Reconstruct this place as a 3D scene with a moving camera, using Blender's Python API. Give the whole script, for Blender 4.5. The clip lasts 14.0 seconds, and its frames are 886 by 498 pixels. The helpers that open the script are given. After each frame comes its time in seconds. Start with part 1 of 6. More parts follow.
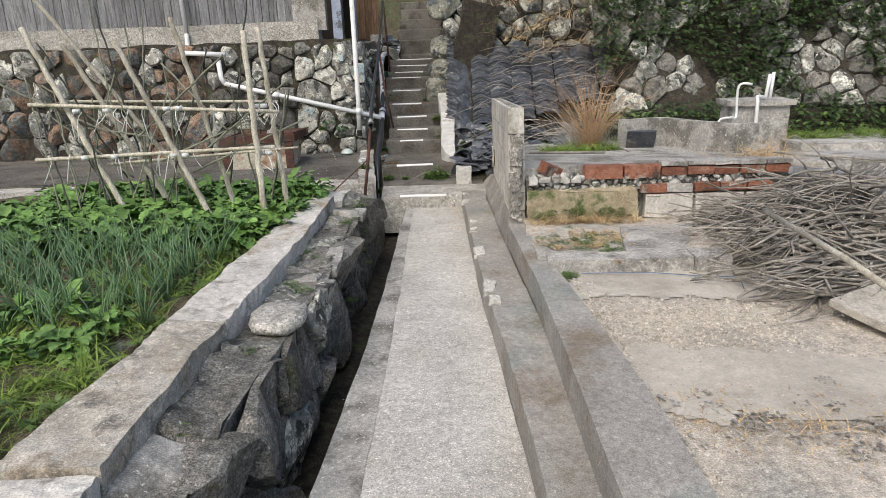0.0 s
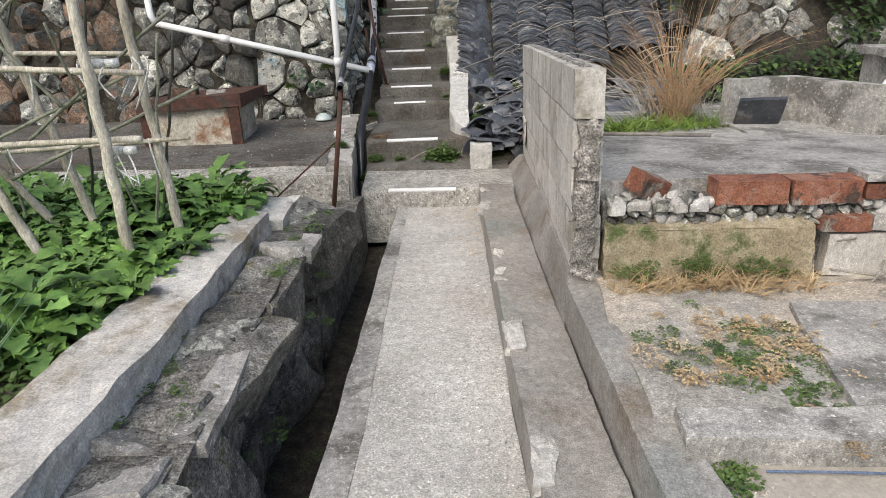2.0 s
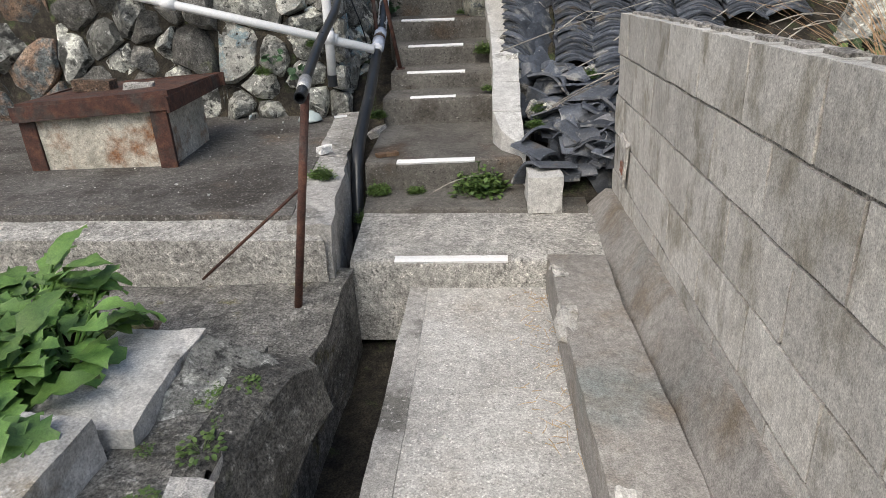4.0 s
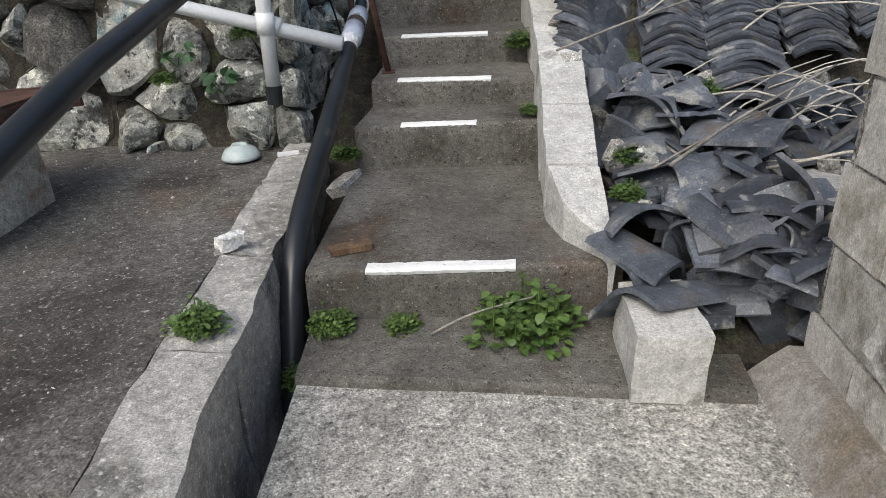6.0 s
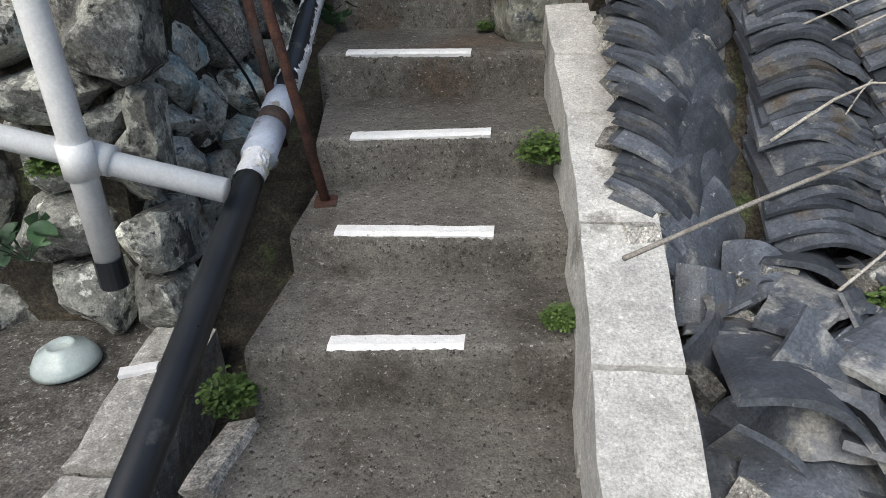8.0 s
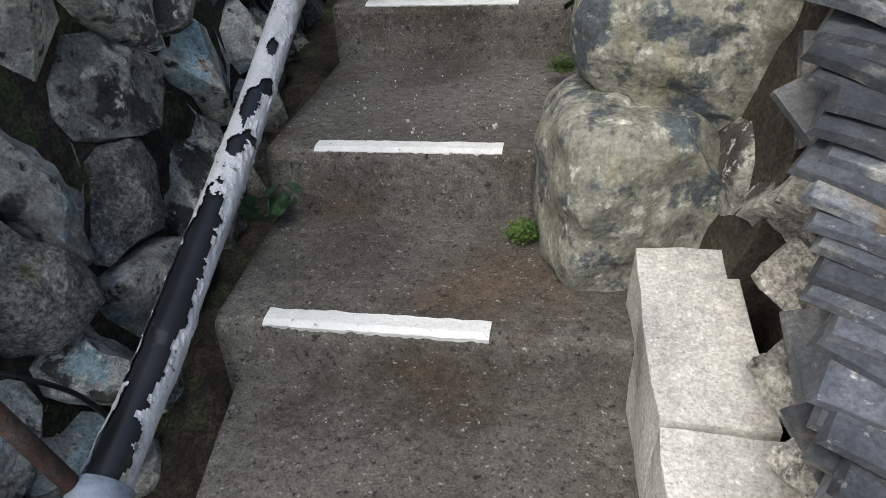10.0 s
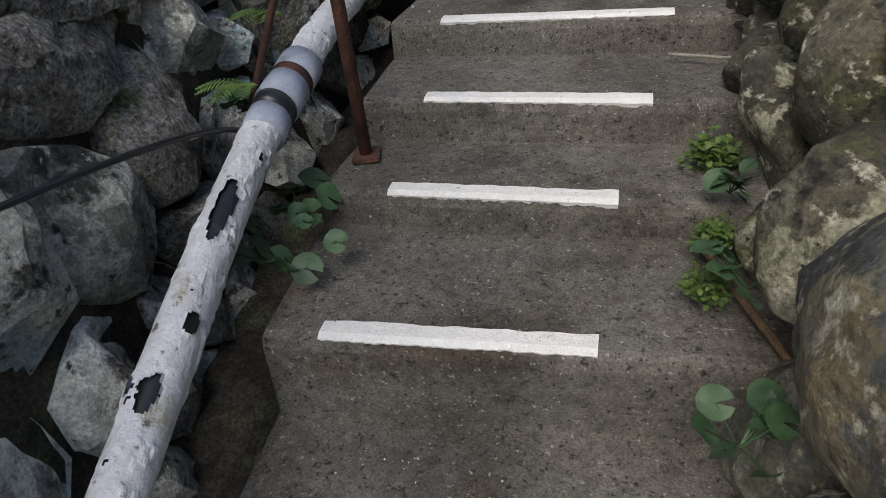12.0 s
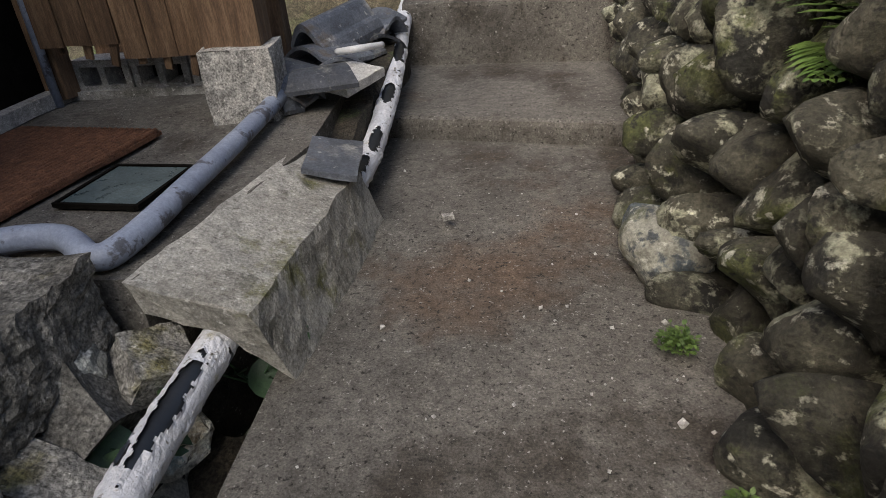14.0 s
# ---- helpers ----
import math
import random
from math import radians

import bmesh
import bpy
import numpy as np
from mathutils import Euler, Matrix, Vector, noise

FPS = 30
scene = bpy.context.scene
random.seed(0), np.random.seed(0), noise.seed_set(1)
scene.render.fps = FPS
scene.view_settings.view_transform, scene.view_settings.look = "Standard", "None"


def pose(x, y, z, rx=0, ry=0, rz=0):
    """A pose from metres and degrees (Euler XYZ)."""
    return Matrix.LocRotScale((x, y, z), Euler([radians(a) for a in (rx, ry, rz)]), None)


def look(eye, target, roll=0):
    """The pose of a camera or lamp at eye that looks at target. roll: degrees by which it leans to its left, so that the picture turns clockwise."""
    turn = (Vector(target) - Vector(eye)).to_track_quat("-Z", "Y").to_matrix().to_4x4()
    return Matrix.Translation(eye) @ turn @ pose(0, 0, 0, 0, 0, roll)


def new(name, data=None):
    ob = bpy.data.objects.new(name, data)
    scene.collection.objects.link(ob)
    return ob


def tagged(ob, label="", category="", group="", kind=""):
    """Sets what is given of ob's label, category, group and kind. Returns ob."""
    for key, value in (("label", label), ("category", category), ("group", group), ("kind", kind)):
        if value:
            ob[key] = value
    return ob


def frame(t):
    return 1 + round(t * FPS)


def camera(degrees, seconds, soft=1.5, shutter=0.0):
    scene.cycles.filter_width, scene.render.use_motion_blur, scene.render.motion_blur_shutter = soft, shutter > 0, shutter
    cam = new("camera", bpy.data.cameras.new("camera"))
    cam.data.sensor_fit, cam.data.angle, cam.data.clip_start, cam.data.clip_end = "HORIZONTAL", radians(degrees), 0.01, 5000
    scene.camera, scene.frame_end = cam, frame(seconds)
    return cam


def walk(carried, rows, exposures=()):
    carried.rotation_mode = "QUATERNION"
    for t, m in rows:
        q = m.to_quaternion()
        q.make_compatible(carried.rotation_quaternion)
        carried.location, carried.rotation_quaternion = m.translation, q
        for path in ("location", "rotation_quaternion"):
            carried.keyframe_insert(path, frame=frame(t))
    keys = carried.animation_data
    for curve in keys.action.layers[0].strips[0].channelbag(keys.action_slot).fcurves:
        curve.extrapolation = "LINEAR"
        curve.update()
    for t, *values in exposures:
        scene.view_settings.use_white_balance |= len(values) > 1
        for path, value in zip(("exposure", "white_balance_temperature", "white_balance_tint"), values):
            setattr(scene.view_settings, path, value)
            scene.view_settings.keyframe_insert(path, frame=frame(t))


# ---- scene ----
cam = camera(69.4, 14.0, 0.8)
PATH = [
    (0, (0.558, -1.322, 1.68), (0.487, 0.596, 1.118), -1.9),
    (0.5, (0.576, -0.693, 1.648), (0.507, 1.214, 1.05), -1.9),
    (1, (0.547, -0.083, 1.634), (0.467, 1.812, 1.001), -1.8),
    (1.5, (0.552, 0.535, 1.61), (0.463, 2.415, 0.933), -1.9),
    (2, (0.514, 1.137, 1.58), (0.405, 3.0, 0.861), -2.0),
    (2.5, (0.511, 1.699, 1.556), (0.385, 3.548, 0.803), -2.0),
    (3, (0.456, 2.223, 1.54), (0.312, 4.064, 0.773), -2.0),
    (3.2, (0.417, 2.445, 1.535), (0.261, 4.281, 0.757), -2.1),
    (5.5, (0.189, 4.945, 1.324), (-0.017, 6.746, 0.48), -2.3),
    (6, (0.134, 5.372, 1.319), (-0.083, 7.161, 0.451), -2.3),
    (6.5, (0.137, 5.802, 1.322), (-0.09, 7.573, 0.421), -2.3),
    (7, (0.123, 6.229, 1.353), (-0.129, 7.974, 0.408), -2.7),
    (7.5, (0.085, 6.595, 1.407), (-0.138, 8.334, 0.446), -1.8),
    (7.7, (0.087, 6.732, 1.465), (-0.138, 8.472, 0.505), -1.7),
    (9.8, (0.031, 8.259, 1.845), (-0.312, 9.921, 0.786), -2.4),
    (10, (0.02, 8.41, 1.862), (-0.351, 10.065, 0.801), -2.7),
    (10.5, (-0.006, 8.815, 1.973), (-0.419, 10.452, 0.9), -3.4),
    (11, (-0.077, 9.155, 2.027), (-0.567, 10.777, 0.964), -4.8),
    (11.5, (-0.162, 9.449, 2.086), (-0.663, 11.068, 1.024), -4.9),
    (12, (-0.193, 9.759, 2.195), (-0.669, 11.379, 1.123), -4.7),
    (12.5, (-0.229, 10.087, 2.328), (-0.685, 11.702, 1.241), -4.9),
    (13, (-0.245, 10.423, 2.461), (-0.638, 12.049, 1.366), -4.7),
    (13.5, (-0.254, 10.767, 2.644), (-0.577, 12.431, 1.584), -4.8),
    (14, (-0.272, 11.136, 2.716), (-0.54, 12.861, 1.741), -4.7),
]
EXPOSURES = [(0, 0.25, 6700, 8), (3, 0.25, 6600, 8), (5.5, 0.15, 6450, 7), (7.5, 0.15, 6350, 6), (10, 0.45, 6450, 6), (11.5, 0.4, 6600, 8), (12.5, 0.4, 6700, 10), (14, 0.45, 6950, 11)]
walk(cam, [(t, look(eye, target, roll)) for t, eye, target, roll in PATH], EXPOSURES)

# ---- light: bright overcast, no hard shadows ----
world = bpy.data.worlds.new("sky")
scene.world = world
world.use_nodes = True
wn = world.node_tree.nodes
sky = wn.new("ShaderNodeTexSky")
sky.sky_type = "NISHITA"
sky.sun_disc = False
sky.sun_elevation = radians(48)
sky.sun_rotation = radians(220)
sky.air_density, sky.dust_density, sky.ozone_density = 1.0, 4.0, 1.0
wn["Background"].inputs["Strength"].default_value = 0.15
world.node_tree.links.new(sky.outputs[0], wn["Background"].inputs["Color"])
sun_data = bpy.data.lights.new("sun", "SUN")
sun_data.energy, sun_data.angle, sun_data.color = 1.4, radians(25), (1.0, 0.96, 0.9)
sun = new("sun", sun_data)
sun.matrix_world = look((-0.6, -6.5, 12), (0, 4, 0))

# ---- materials ----


def surface(name, stops, scale=6.0, rough=0.85, bump=0.3, grain=70.0, patch=None, fleck=None, vary=0.0, metal=0.0, stretch=(1, 1, 1), mottle=0.3, shine=0.5, grit=None):
    """A procedural surface: a noise ramp, large patches, small flecks and two scales of relief."""
    grit = mottle * 1.1 if grit is None else grit
    m = bpy.data.materials.new(name)
    m.use_nodes = True
    nt = m.node_tree
    n, ln = nt.nodes, nt.links.new
    bsdf = n["Principled BSDF"]
    tc, info = n.new("ShaderNodeTexCoord"), n.new("ShaderNodeObjectInfo")
    mp, shift = n.new("ShaderNodeMapping"), n.new("ShaderNodeVectorMath")
    mp.inputs["Scale"].default_value = stretch
    shift.operation = "SCALE"
    shift.inputs[0].default_value = (17, 31, 23)
    ln(info.outputs["Random"], shift.inputs["Scale"])
    ln(tc.outputs["Object"], mp.inputs["Vector"])
    if vary:
        ln(shift.outputs[0], mp.inputs["Location"])

    def noise_at(sc, detail=6.0, rg=0.6):
        t = n.new("ShaderNodeTexNoise")
        t.inputs["Scale"].default_value, t.inputs["Detail"].default_value, t.inputs["Roughness"].default_value = sc, detail, rg
        ln(mp.outputs[0], t.inputs["Vector"])
        return t.outputs["Fac"]

    def ramp(fac, stops_):
        r = n.new("ShaderNodeValToRGB")
        while len(r.color_ramp.elements) < len(stops_):
            r.color_ramp.elements.new(0.5)
        for e, (p, c) in zip(r.color_ramp.elements, stops_):
            e.position, e.color = p, (*c, 1)
        ln(fac, r.inputs[0])
        return r.outputs[0]

    def mix(a, fac, color):
        x = n.new("ShaderNodeMix")
        x.data_type = "RGBA"
        ln(fac, x.inputs[0])
        ln(a, x.inputs[6])
        x.inputs[7].default_value = (*color, 1)
        return x.outputs[2]

    k = len(stops) - 1
    col = ramp(noise_at(scale), [(0.3 + 0.4 * i / k, c) for i, c in enumerate(stops)])
    bw = [(0, 0, 0), (1, 1, 1)]
    for extra, fine in ((patch or [], 1.0), (fleck or [], 1.35)):
        for color, sc, at, soft in extra:
            sc *= fine
            soft *= 1.0 if fine == 1.0 else 2.6
            col = mix(col, ramp(noise_at(sc, 8.0, 0.65), list(zip((at - (0.035 if fine == 1.0 else 0.05), at - (0.035 if fine == 1.0 else 0.05) + soft), bw))), color)
    if mottle:
        tone, span = n.new("ShaderNodeHueSaturation"), n.new("ShaderNodeMapRange")
        span.inputs[1].default_value, span.inputs[2].default_value = 0.36, 0.64
        span.inputs[3].default_value, span.inputs[4].default_value = 1 - mottle, 1 + mottle
        ln(noise_at(grain * 0.42, 12.0, 0.78), span.inputs[0])
        ln(span.outputs[0], tone.inputs["Value"])
        ln(col, tone.inputs["Color"])
        col = tone.outputs[0]
        if grit:
            fine_tone, fine_span = n.new("ShaderNodeHueSaturation"), n.new("ShaderNodeMapRange")
            fine_span.inputs[1].default_value, fine_span.inputs[2].default_value = 0.34, 0.66
            fine_span.inputs[3].default_value, fine_span.inputs[4].default_value = 1 - grit, 1 + grit
            ln(noise_at(grain * 2.2, 3.0, 0.7), fine_span.inputs[0])
            ln(fine_span.outputs[0], fine_tone.inputs["Value"])
            ln(col, fine_tone.inputs["Color"])
            col = fine_tone.outputs[0]
    bsdf.inputs["Specular IOR Level"].default_value = shine
    if vary:
        hsv, mr = n.new("ShaderNodeHueSaturation"), n.new("ShaderNodeMapRange")
        mr.inputs[3].default_value, mr.inputs[4].default_value = 1 - vary, 1 + vary
        ln(info.outputs["Random"], mr.inputs[0])
        ln(mr.outputs[0], hsv.inputs["Value"])
        ln(col, hsv.inputs["Color"])
        col = hsv.outputs[0]
    ln(col, bsdf.inputs["Base Color"])
    bsdf.inputs["Metallic"].default_value = metal
    rr = n.new("ShaderNodeMapRange")
    rr.inputs[3].default_value, rr.inputs[4].default_value = rough - 0.12, min(1.0, rough + 0.12)
    ln(noise_at(scale * 3), rr.inputs[0])
    ln(rr.outputs[0], bsdf.inputs["Roughness"])
    if bump:
        b1, b2 = n.new("ShaderNodeBump"), n.new("ShaderNodeBump")
        b1.inputs["Strength"].default_value, b1.inputs["Distance"].default_value = bump, 0.03
        b2.inputs["Strength"].default_value, b2.inputs["Distance"].default_value = bump, 0.006
        ln(noise_at(scale * 2.2, 8.0), b1.inputs["Height"])
        ln(noise_at(grain * 1.8, 4.0), b2.inputs["Height"])
        ln(b1.outputs[0], b2.inputs["Normal"])
        ln(b2.outputs[0], bsdf.inputs["Normal"])
    return m


def leaf_surface(name, dark, light, scale=9.0, vary=0.25):
    m = surface(name, [dark, light], scale, 0.5, 0.15, 90.0, vary=vary, mottle=0.15)
    return m


CONCRETE = surface("weathered concrete", [(0.24, 0.235, 0.225), (0.37, 0.36, 0.34), (0.48, 0.47, 0.445)], 2.2, 0.9, 0.3, 90, [((0.16, 0.155, 0.14), 3.0, 0.52, 0.12)], [((0.62, 0.6, 0.57), 38, 0.62, 0.04)], mottle=0.35)
PATHWAY = surface("exposed aggregate concrete", [(0.34, 0.33, 0.308), (0.47, 0.464, 0.44), (0.56, 0.555, 0.53)], 1.6, 0.9, 0.55, 55, [((0.36, 0.325, 0.275), 1.3, 0.57, 0.2)], [((0.26, 0.25, 0.235), 48, 0.585, 0.06), ((0.75, 0.74, 0.7), 60, 0.6, 0.04)], mottle=0.28)
STAIR = surface("dark stair concrete", [(0.076, 0.071, 0.063), (0.137, 0.129, 0.115), (0.187, 0.178, 0.16)], 1.8, 0.94, 0.5, 80, [((0.055, 0.047, 0.038), 2.2, 0.54, 0.15), ((0.15, 0.11, 0.082), 1.1, 0.6, 0.15)], [((0.34, 0.33, 0.31), 60, 0.665, 0.02), ((0.035, 0.033, 0.03), 50, 0.62, 0.03)], mottle=0.36, grit=0.36, shine=0.3)
LANDING = surface("pale pitted concrete", [(0.27, 0.26, 0.24), (0.4, 0.39, 0.36), (0.5, 0.485, 0.455)], 3.5, 0.92, 0.5, 70, [((0.21, 0.2, 0.185), 5, 0.52, 0.25)], [((0.66, 0.65, 0.61), 50, 0.6, 0.05), ((0.13, 0.125, 0.115), 42, 0.58, 0.05)], mottle=0.5)
CURB = surface("rough curb concrete", [(0.38, 0.37, 0.345), (0.53, 0.515, 0.485), (0.64, 0.625, 0.595)], 3.0, 0.92, 0.5, 60, [((0.2, 0.19, 0.17), 4.0, 0.57, 0.1), ((0.33, 0.28, 0.2), 2.0, 0.6, 0.15)], [((0.7, 0.69, 0.66), 30, 0.64, 0.05)], mottle=0.24)
WETWALL = surface("smooth stained render", [(0.2, 0.19, 0.175), (0.3, 0.285, 0.265), (0.38, 0.365, 0.34)], 1.5, 0.85, 0.18, 80, [((0.2, 0.165, 0.125), 2.2, 0.55, 0.15), ((0.22, 0.24, 0.23), 1.4, 0.56, 0.15)], [((0.5, 0.49, 0.46), 24, 0.68, 0.05)])
BLOCK = surface("concrete block", [(0.40, 0.385, 0.355), (0.51, 0.495, 0.46), (0.58, 0.565, 0.53)], 3.0, 0.93, 0.3, 110, [((0.3, 0.28, 0.235), 5.0, 0.55, 0.12)], [((0.25, 0.235, 0.21), 90, 0.63, 0.05)], vary=0.16, stretch=(1, 1, 0.7), mottle=0.28)
ROUGHBLOCK = surface("broken block core", [(0.18, 0.17, 0.15), (0.3, 0.285, 0.26), (0.42, 0.4, 0.37)], 14, 0.95, 0.9, 60, None, [((0.1, 0.095, 0.085), 22, 0.58, 0.06)], mottle=0.6)
ROCK = surface("lichened field stone", [(0.14, 0.143, 0.13), (0.25, 0.252, 0.232), (0.4, 0.4, 0.372)], 5, 0.9, 1.0, 55, [((0.54, 0.545, 0.49), 6, 0.56, 0.04), ((0.055, 0.056, 0.052), 5, 0.565, 0.06), ((0.12, 0.13, 0.07), 3, 0.64, 0.1)], [((0.6, 0.6, 0.56), 14, 0.63, 0.02), ((0.04, 0.04, 0.037), 18, 0.62, 0.03)], vary=0.4, mottle=0.45, grit=0.32)
BLUEROCK = surface("blue-grey lichened stone", [(0.25, 0.245, 0.22), (0.42, 0.415, 0.38), (0.56, 0.555, 0.51)], 4, 0.9, 1.0, 50, [((0.085, 0.08, 0.068), 5, 0.58, 0.05), ((0.33, 0.43, 0.46), 4.5, 0.56, 0.06), ((0.6, 0.6, 0.54), 7, 0.57, 0.03), ((0.2, 0.15, 0.09), 3.5, 0.63, 0.08)], [((0.62, 0.62, 0.57), 14, 0.63, 0.02), ((0.045, 0.045, 0.04), 16, 0.62, 0.03)], vary=0.35, mottle=0.42, grit=0.3)
BOULDER = surface("lichened river boulder", [(0.16, 0.163, 0.138), (0.255, 0.255, 0.215), (0.35, 0.347, 0.295)], 4, 0.9, 0.9, 45, [((0.31, 0.265, 0.16), 2.2, 0.6, 0.12), ((0.085, 0.105, 0.12), 5.5, 0.55, 0.05), ((0.14, 0.15, 0.1), 4, 0.6, 0.08), ((0.42, 0.42, 0.37), 6, 0.6, 0.05)], [((0.5, 0.5, 0.44), 18, 0.62, 0.03), ((0.075, 0.085, 0.09), 13, 0.6, 0.03)], vary=0.1, mottle=0.34, grit=0.26)
# BOULDER's pattern at about half its colour values; SMALLBOULDER is darker still.
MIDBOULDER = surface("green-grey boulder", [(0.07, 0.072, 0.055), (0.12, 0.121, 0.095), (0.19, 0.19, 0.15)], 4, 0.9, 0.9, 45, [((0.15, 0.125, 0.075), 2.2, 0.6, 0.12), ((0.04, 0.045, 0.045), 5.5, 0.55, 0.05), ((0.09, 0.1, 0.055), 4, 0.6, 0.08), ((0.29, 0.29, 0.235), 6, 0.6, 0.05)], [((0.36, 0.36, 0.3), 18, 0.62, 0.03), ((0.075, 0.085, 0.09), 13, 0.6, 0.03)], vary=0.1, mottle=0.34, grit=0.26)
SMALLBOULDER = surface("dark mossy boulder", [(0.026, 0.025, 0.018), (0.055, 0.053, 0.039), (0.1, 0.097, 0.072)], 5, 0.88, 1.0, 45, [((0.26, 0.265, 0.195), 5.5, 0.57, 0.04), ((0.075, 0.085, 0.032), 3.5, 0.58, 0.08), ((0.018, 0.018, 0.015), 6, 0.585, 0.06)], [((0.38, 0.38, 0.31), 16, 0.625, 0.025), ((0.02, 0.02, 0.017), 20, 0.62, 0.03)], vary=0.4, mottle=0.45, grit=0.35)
REDROCK = surface("rust-brown stone", [(0.07, 0.055, 0.045), (0.17, 0.11, 0.075), (0.26, 0.2, 0.15)], 6, 0.9, 0.7, 50, [((0.09, 0.1, 0.1), 5, 0.5, 0.1)], [((0.4, 0.38, 0.34), 30, 0.65, 0.05)], vary=0.4, mottle=0.7)
GRANITE = surface("pale granite", [(0.4, 0.395, 0.38), (0.53, 0.525, 0.505), (0.62, 0.615, 0.59)], 5, 0.85, 0.45, 70, [((0.3, 0.29, 0.27), 4, 0.64, 0.05)], [((0.27, 0.265, 0.255), 70, 0.61, 0.06), ((0.75, 0.74, 0.71), 60, 0.62, 0.05)], mottle=0.22)
TILE = surface("blue-grey smoked roof tile", [(0.045, 0.052, 0.064), (0.085, 0.095, 0.114), (0.14, 0.153, 0.176)], 5, 0.42, 0.15, 60, [((0.25, 0.25, 0.24), 7, 0.6, 0.08), ((0.12, 0.1, 0.08), 5, 0.62, 0.08)], [((0.36, 0.36, 0.34), 30, 0.67, 0.03)], vary=0.45, mottle=0.3)
SOIL = surface("brown garden soil", [(0.05, 0.038, 0.026), (0.1, 0.078, 0.052), (0.15, 0.12, 0.085)], 9, 0.97, 0.9, 60, [((0.08, 0.1, 0.03), 4, 0.54, 0.15)], [((0.22, 0.19, 0.14), 40, 0.64, 0.05)], mottle=0.6)
SAND = surface("sandy packed yard", [(0.34, 0.3, 0.25), (0.45, 0.405, 0.345), (0.53, 0.49, 0.43)], 1.7, 0.96, 0.35, 60, [((0.33, 0.315, 0.285), 1.1, 0.5, 0.12)], [((0.62, 0.6, 0.56), 45, 0.63, 0.05), ((0.2, 0.18, 0.15), 55, 0.65, 0.05)], mottle=0.35)
PAVING = surface("dark gritty paving", [(0.065, 0.06, 0.053), (0.108, 0.102, 0.093), (0.17, 0.163, 0.15)], 1.6, 0.93, 0.6, 60, [((0.045, 0.04, 0.034), 2.2, 0.53, 0.12), ((0.13, 0.1, 0.075), 1.3, 0.58, 0.12)], [((0.36, 0.35, 0.33), 50, 0.62, 0.04), ((0.05, 0.048, 0.046), 45, 0.6, 0.05)], mottle=0.5)
# Earth set extra dark so its colour carries shade in gaps and ditch.
EARTH = surface("earth and leaf litter darkened for shade", [(0.02, 0.018, 0.014), (0.04, 0.034, 0.025), (0.07, 0.058, 0.04)], 10, 0.95, 0.8, 50, [((0.05, 0.07, 0.025), 5, 0.6, 0.1)], mottle=0.6)
GROUND = surface("hill earth with litter", [(0.05, 0.045, 0.03), (0.09, 0.08, 0.055), (0.14, 0.125, 0.09)], 3, 0.97, 0.8, 40, [((0.06, 0.085, 0.03), 1.5, 0.52, 0.15)], mottle=0.6)
PAINT = surface("white road paint", [(0.84, 0.84, 0.83), (0.9, 0.9, 0.9)], 20, 0.7, 0.4, 120, None, [((0.3, 0.29, 0.27), 40, 0.675, 0.03)], mottle=0.06)
RUST = surface("rusted steel", [(0.035, 0.018, 0.014), (0.075, 0.032, 0.023), (0.125, 0.055, 0.033)], 12, 0.8, 0.4, 80, [((0.06, 0.045, 0.04), 5, 0.55, 0.1)])
PVC = surface("white plastic pipe", [(0.7, 0.71, 0.72), (0.8, 0.81, 0.82)], 3, 0.35, 0.05, 60, [((0.5, 0.48, 0.44), 5, 0.66, 0.1)], mottle=0.06)
BLACKPIPE = surface("black plastic pipe", [(0.012, 0.014, 0.017), (0.025, 0.028, 0.033)], 5, 0.32, 0.05, 60, [((0.09, 0.09, 0.085), 9, 0.66, 0.1)], mottle=0.06)
GREYPIPE = surface("grey-blue painted pipe", [(0.22, 0.26, 0.35), (0.33, 0.38, 0.48)], 8, 0.5, 0.2, 60, [((0.1, 0.105, 0.125), 9, 0.6, 0.04)], mottle=0.12)
COUPLING = surface("pale blue-grey plastic coupling", [(0.34, 0.39, 0.5), (0.48, 0.53, 0.64)], 6, 0.55, 0.15, 60, [((0.2, 0.2, 0.2), 9, 0.63, 0.05)], mottle=0.1)
FLAKE = surface("old flaking white paint", [(0.62, 0.63, 0.66), (0.72, 0.735, 0.78), (0.8, 0.81, 0.84)], 5, 0.6, 0.5, 60, [((0.42, 0.4, 0.3), 7, 0.62, 0.08), ((0.16, 0.18, 0.09), 5, 0.68, 0.06)], [((0.2, 0.19, 0.16), 26, 0.66, 0.02)], mottle=0.08)
STEEL = surface("dull zinc sleeve", [(0.4, 0.4, 0.4), (0.55, 0.55, 0.55)], 15, 0.45, 0.1, 80, metal=0.6)
BAMBOO = surface("weathered bamboo", [(0.3, 0.27, 0.21), (0.46, 0.43, 0.36), (0.58, 0.55, 0.48)], 9, 0.7, 0.15, 60, stretch=(1, 1, 0.3), vary=0.15)
DARKCANE = surface("dark garden cane", [(0.03, 0.035, 0.028), (0.07, 0.075, 0.06)], 9, 0.6, 0.1, 60)
GREENCANE = surface("greyed green cane", [(0.14, 0.16, 0.12), (0.28, 0.28, 0.22)], 9, 0.7, 0.1, 60, vary=0.2)
BOARD = surface("silvered wood boards", [(0.12, 0.125, 0.135), (0.2, 0.206, 0.22), (0.28, 0.285, 0.3)], 6, 0.9, 0.5, 60, [((0.1, 0.1, 0.105), 9, 0.58, 0.1)], stretch=(3, 3, 0.25), vary=0.25)
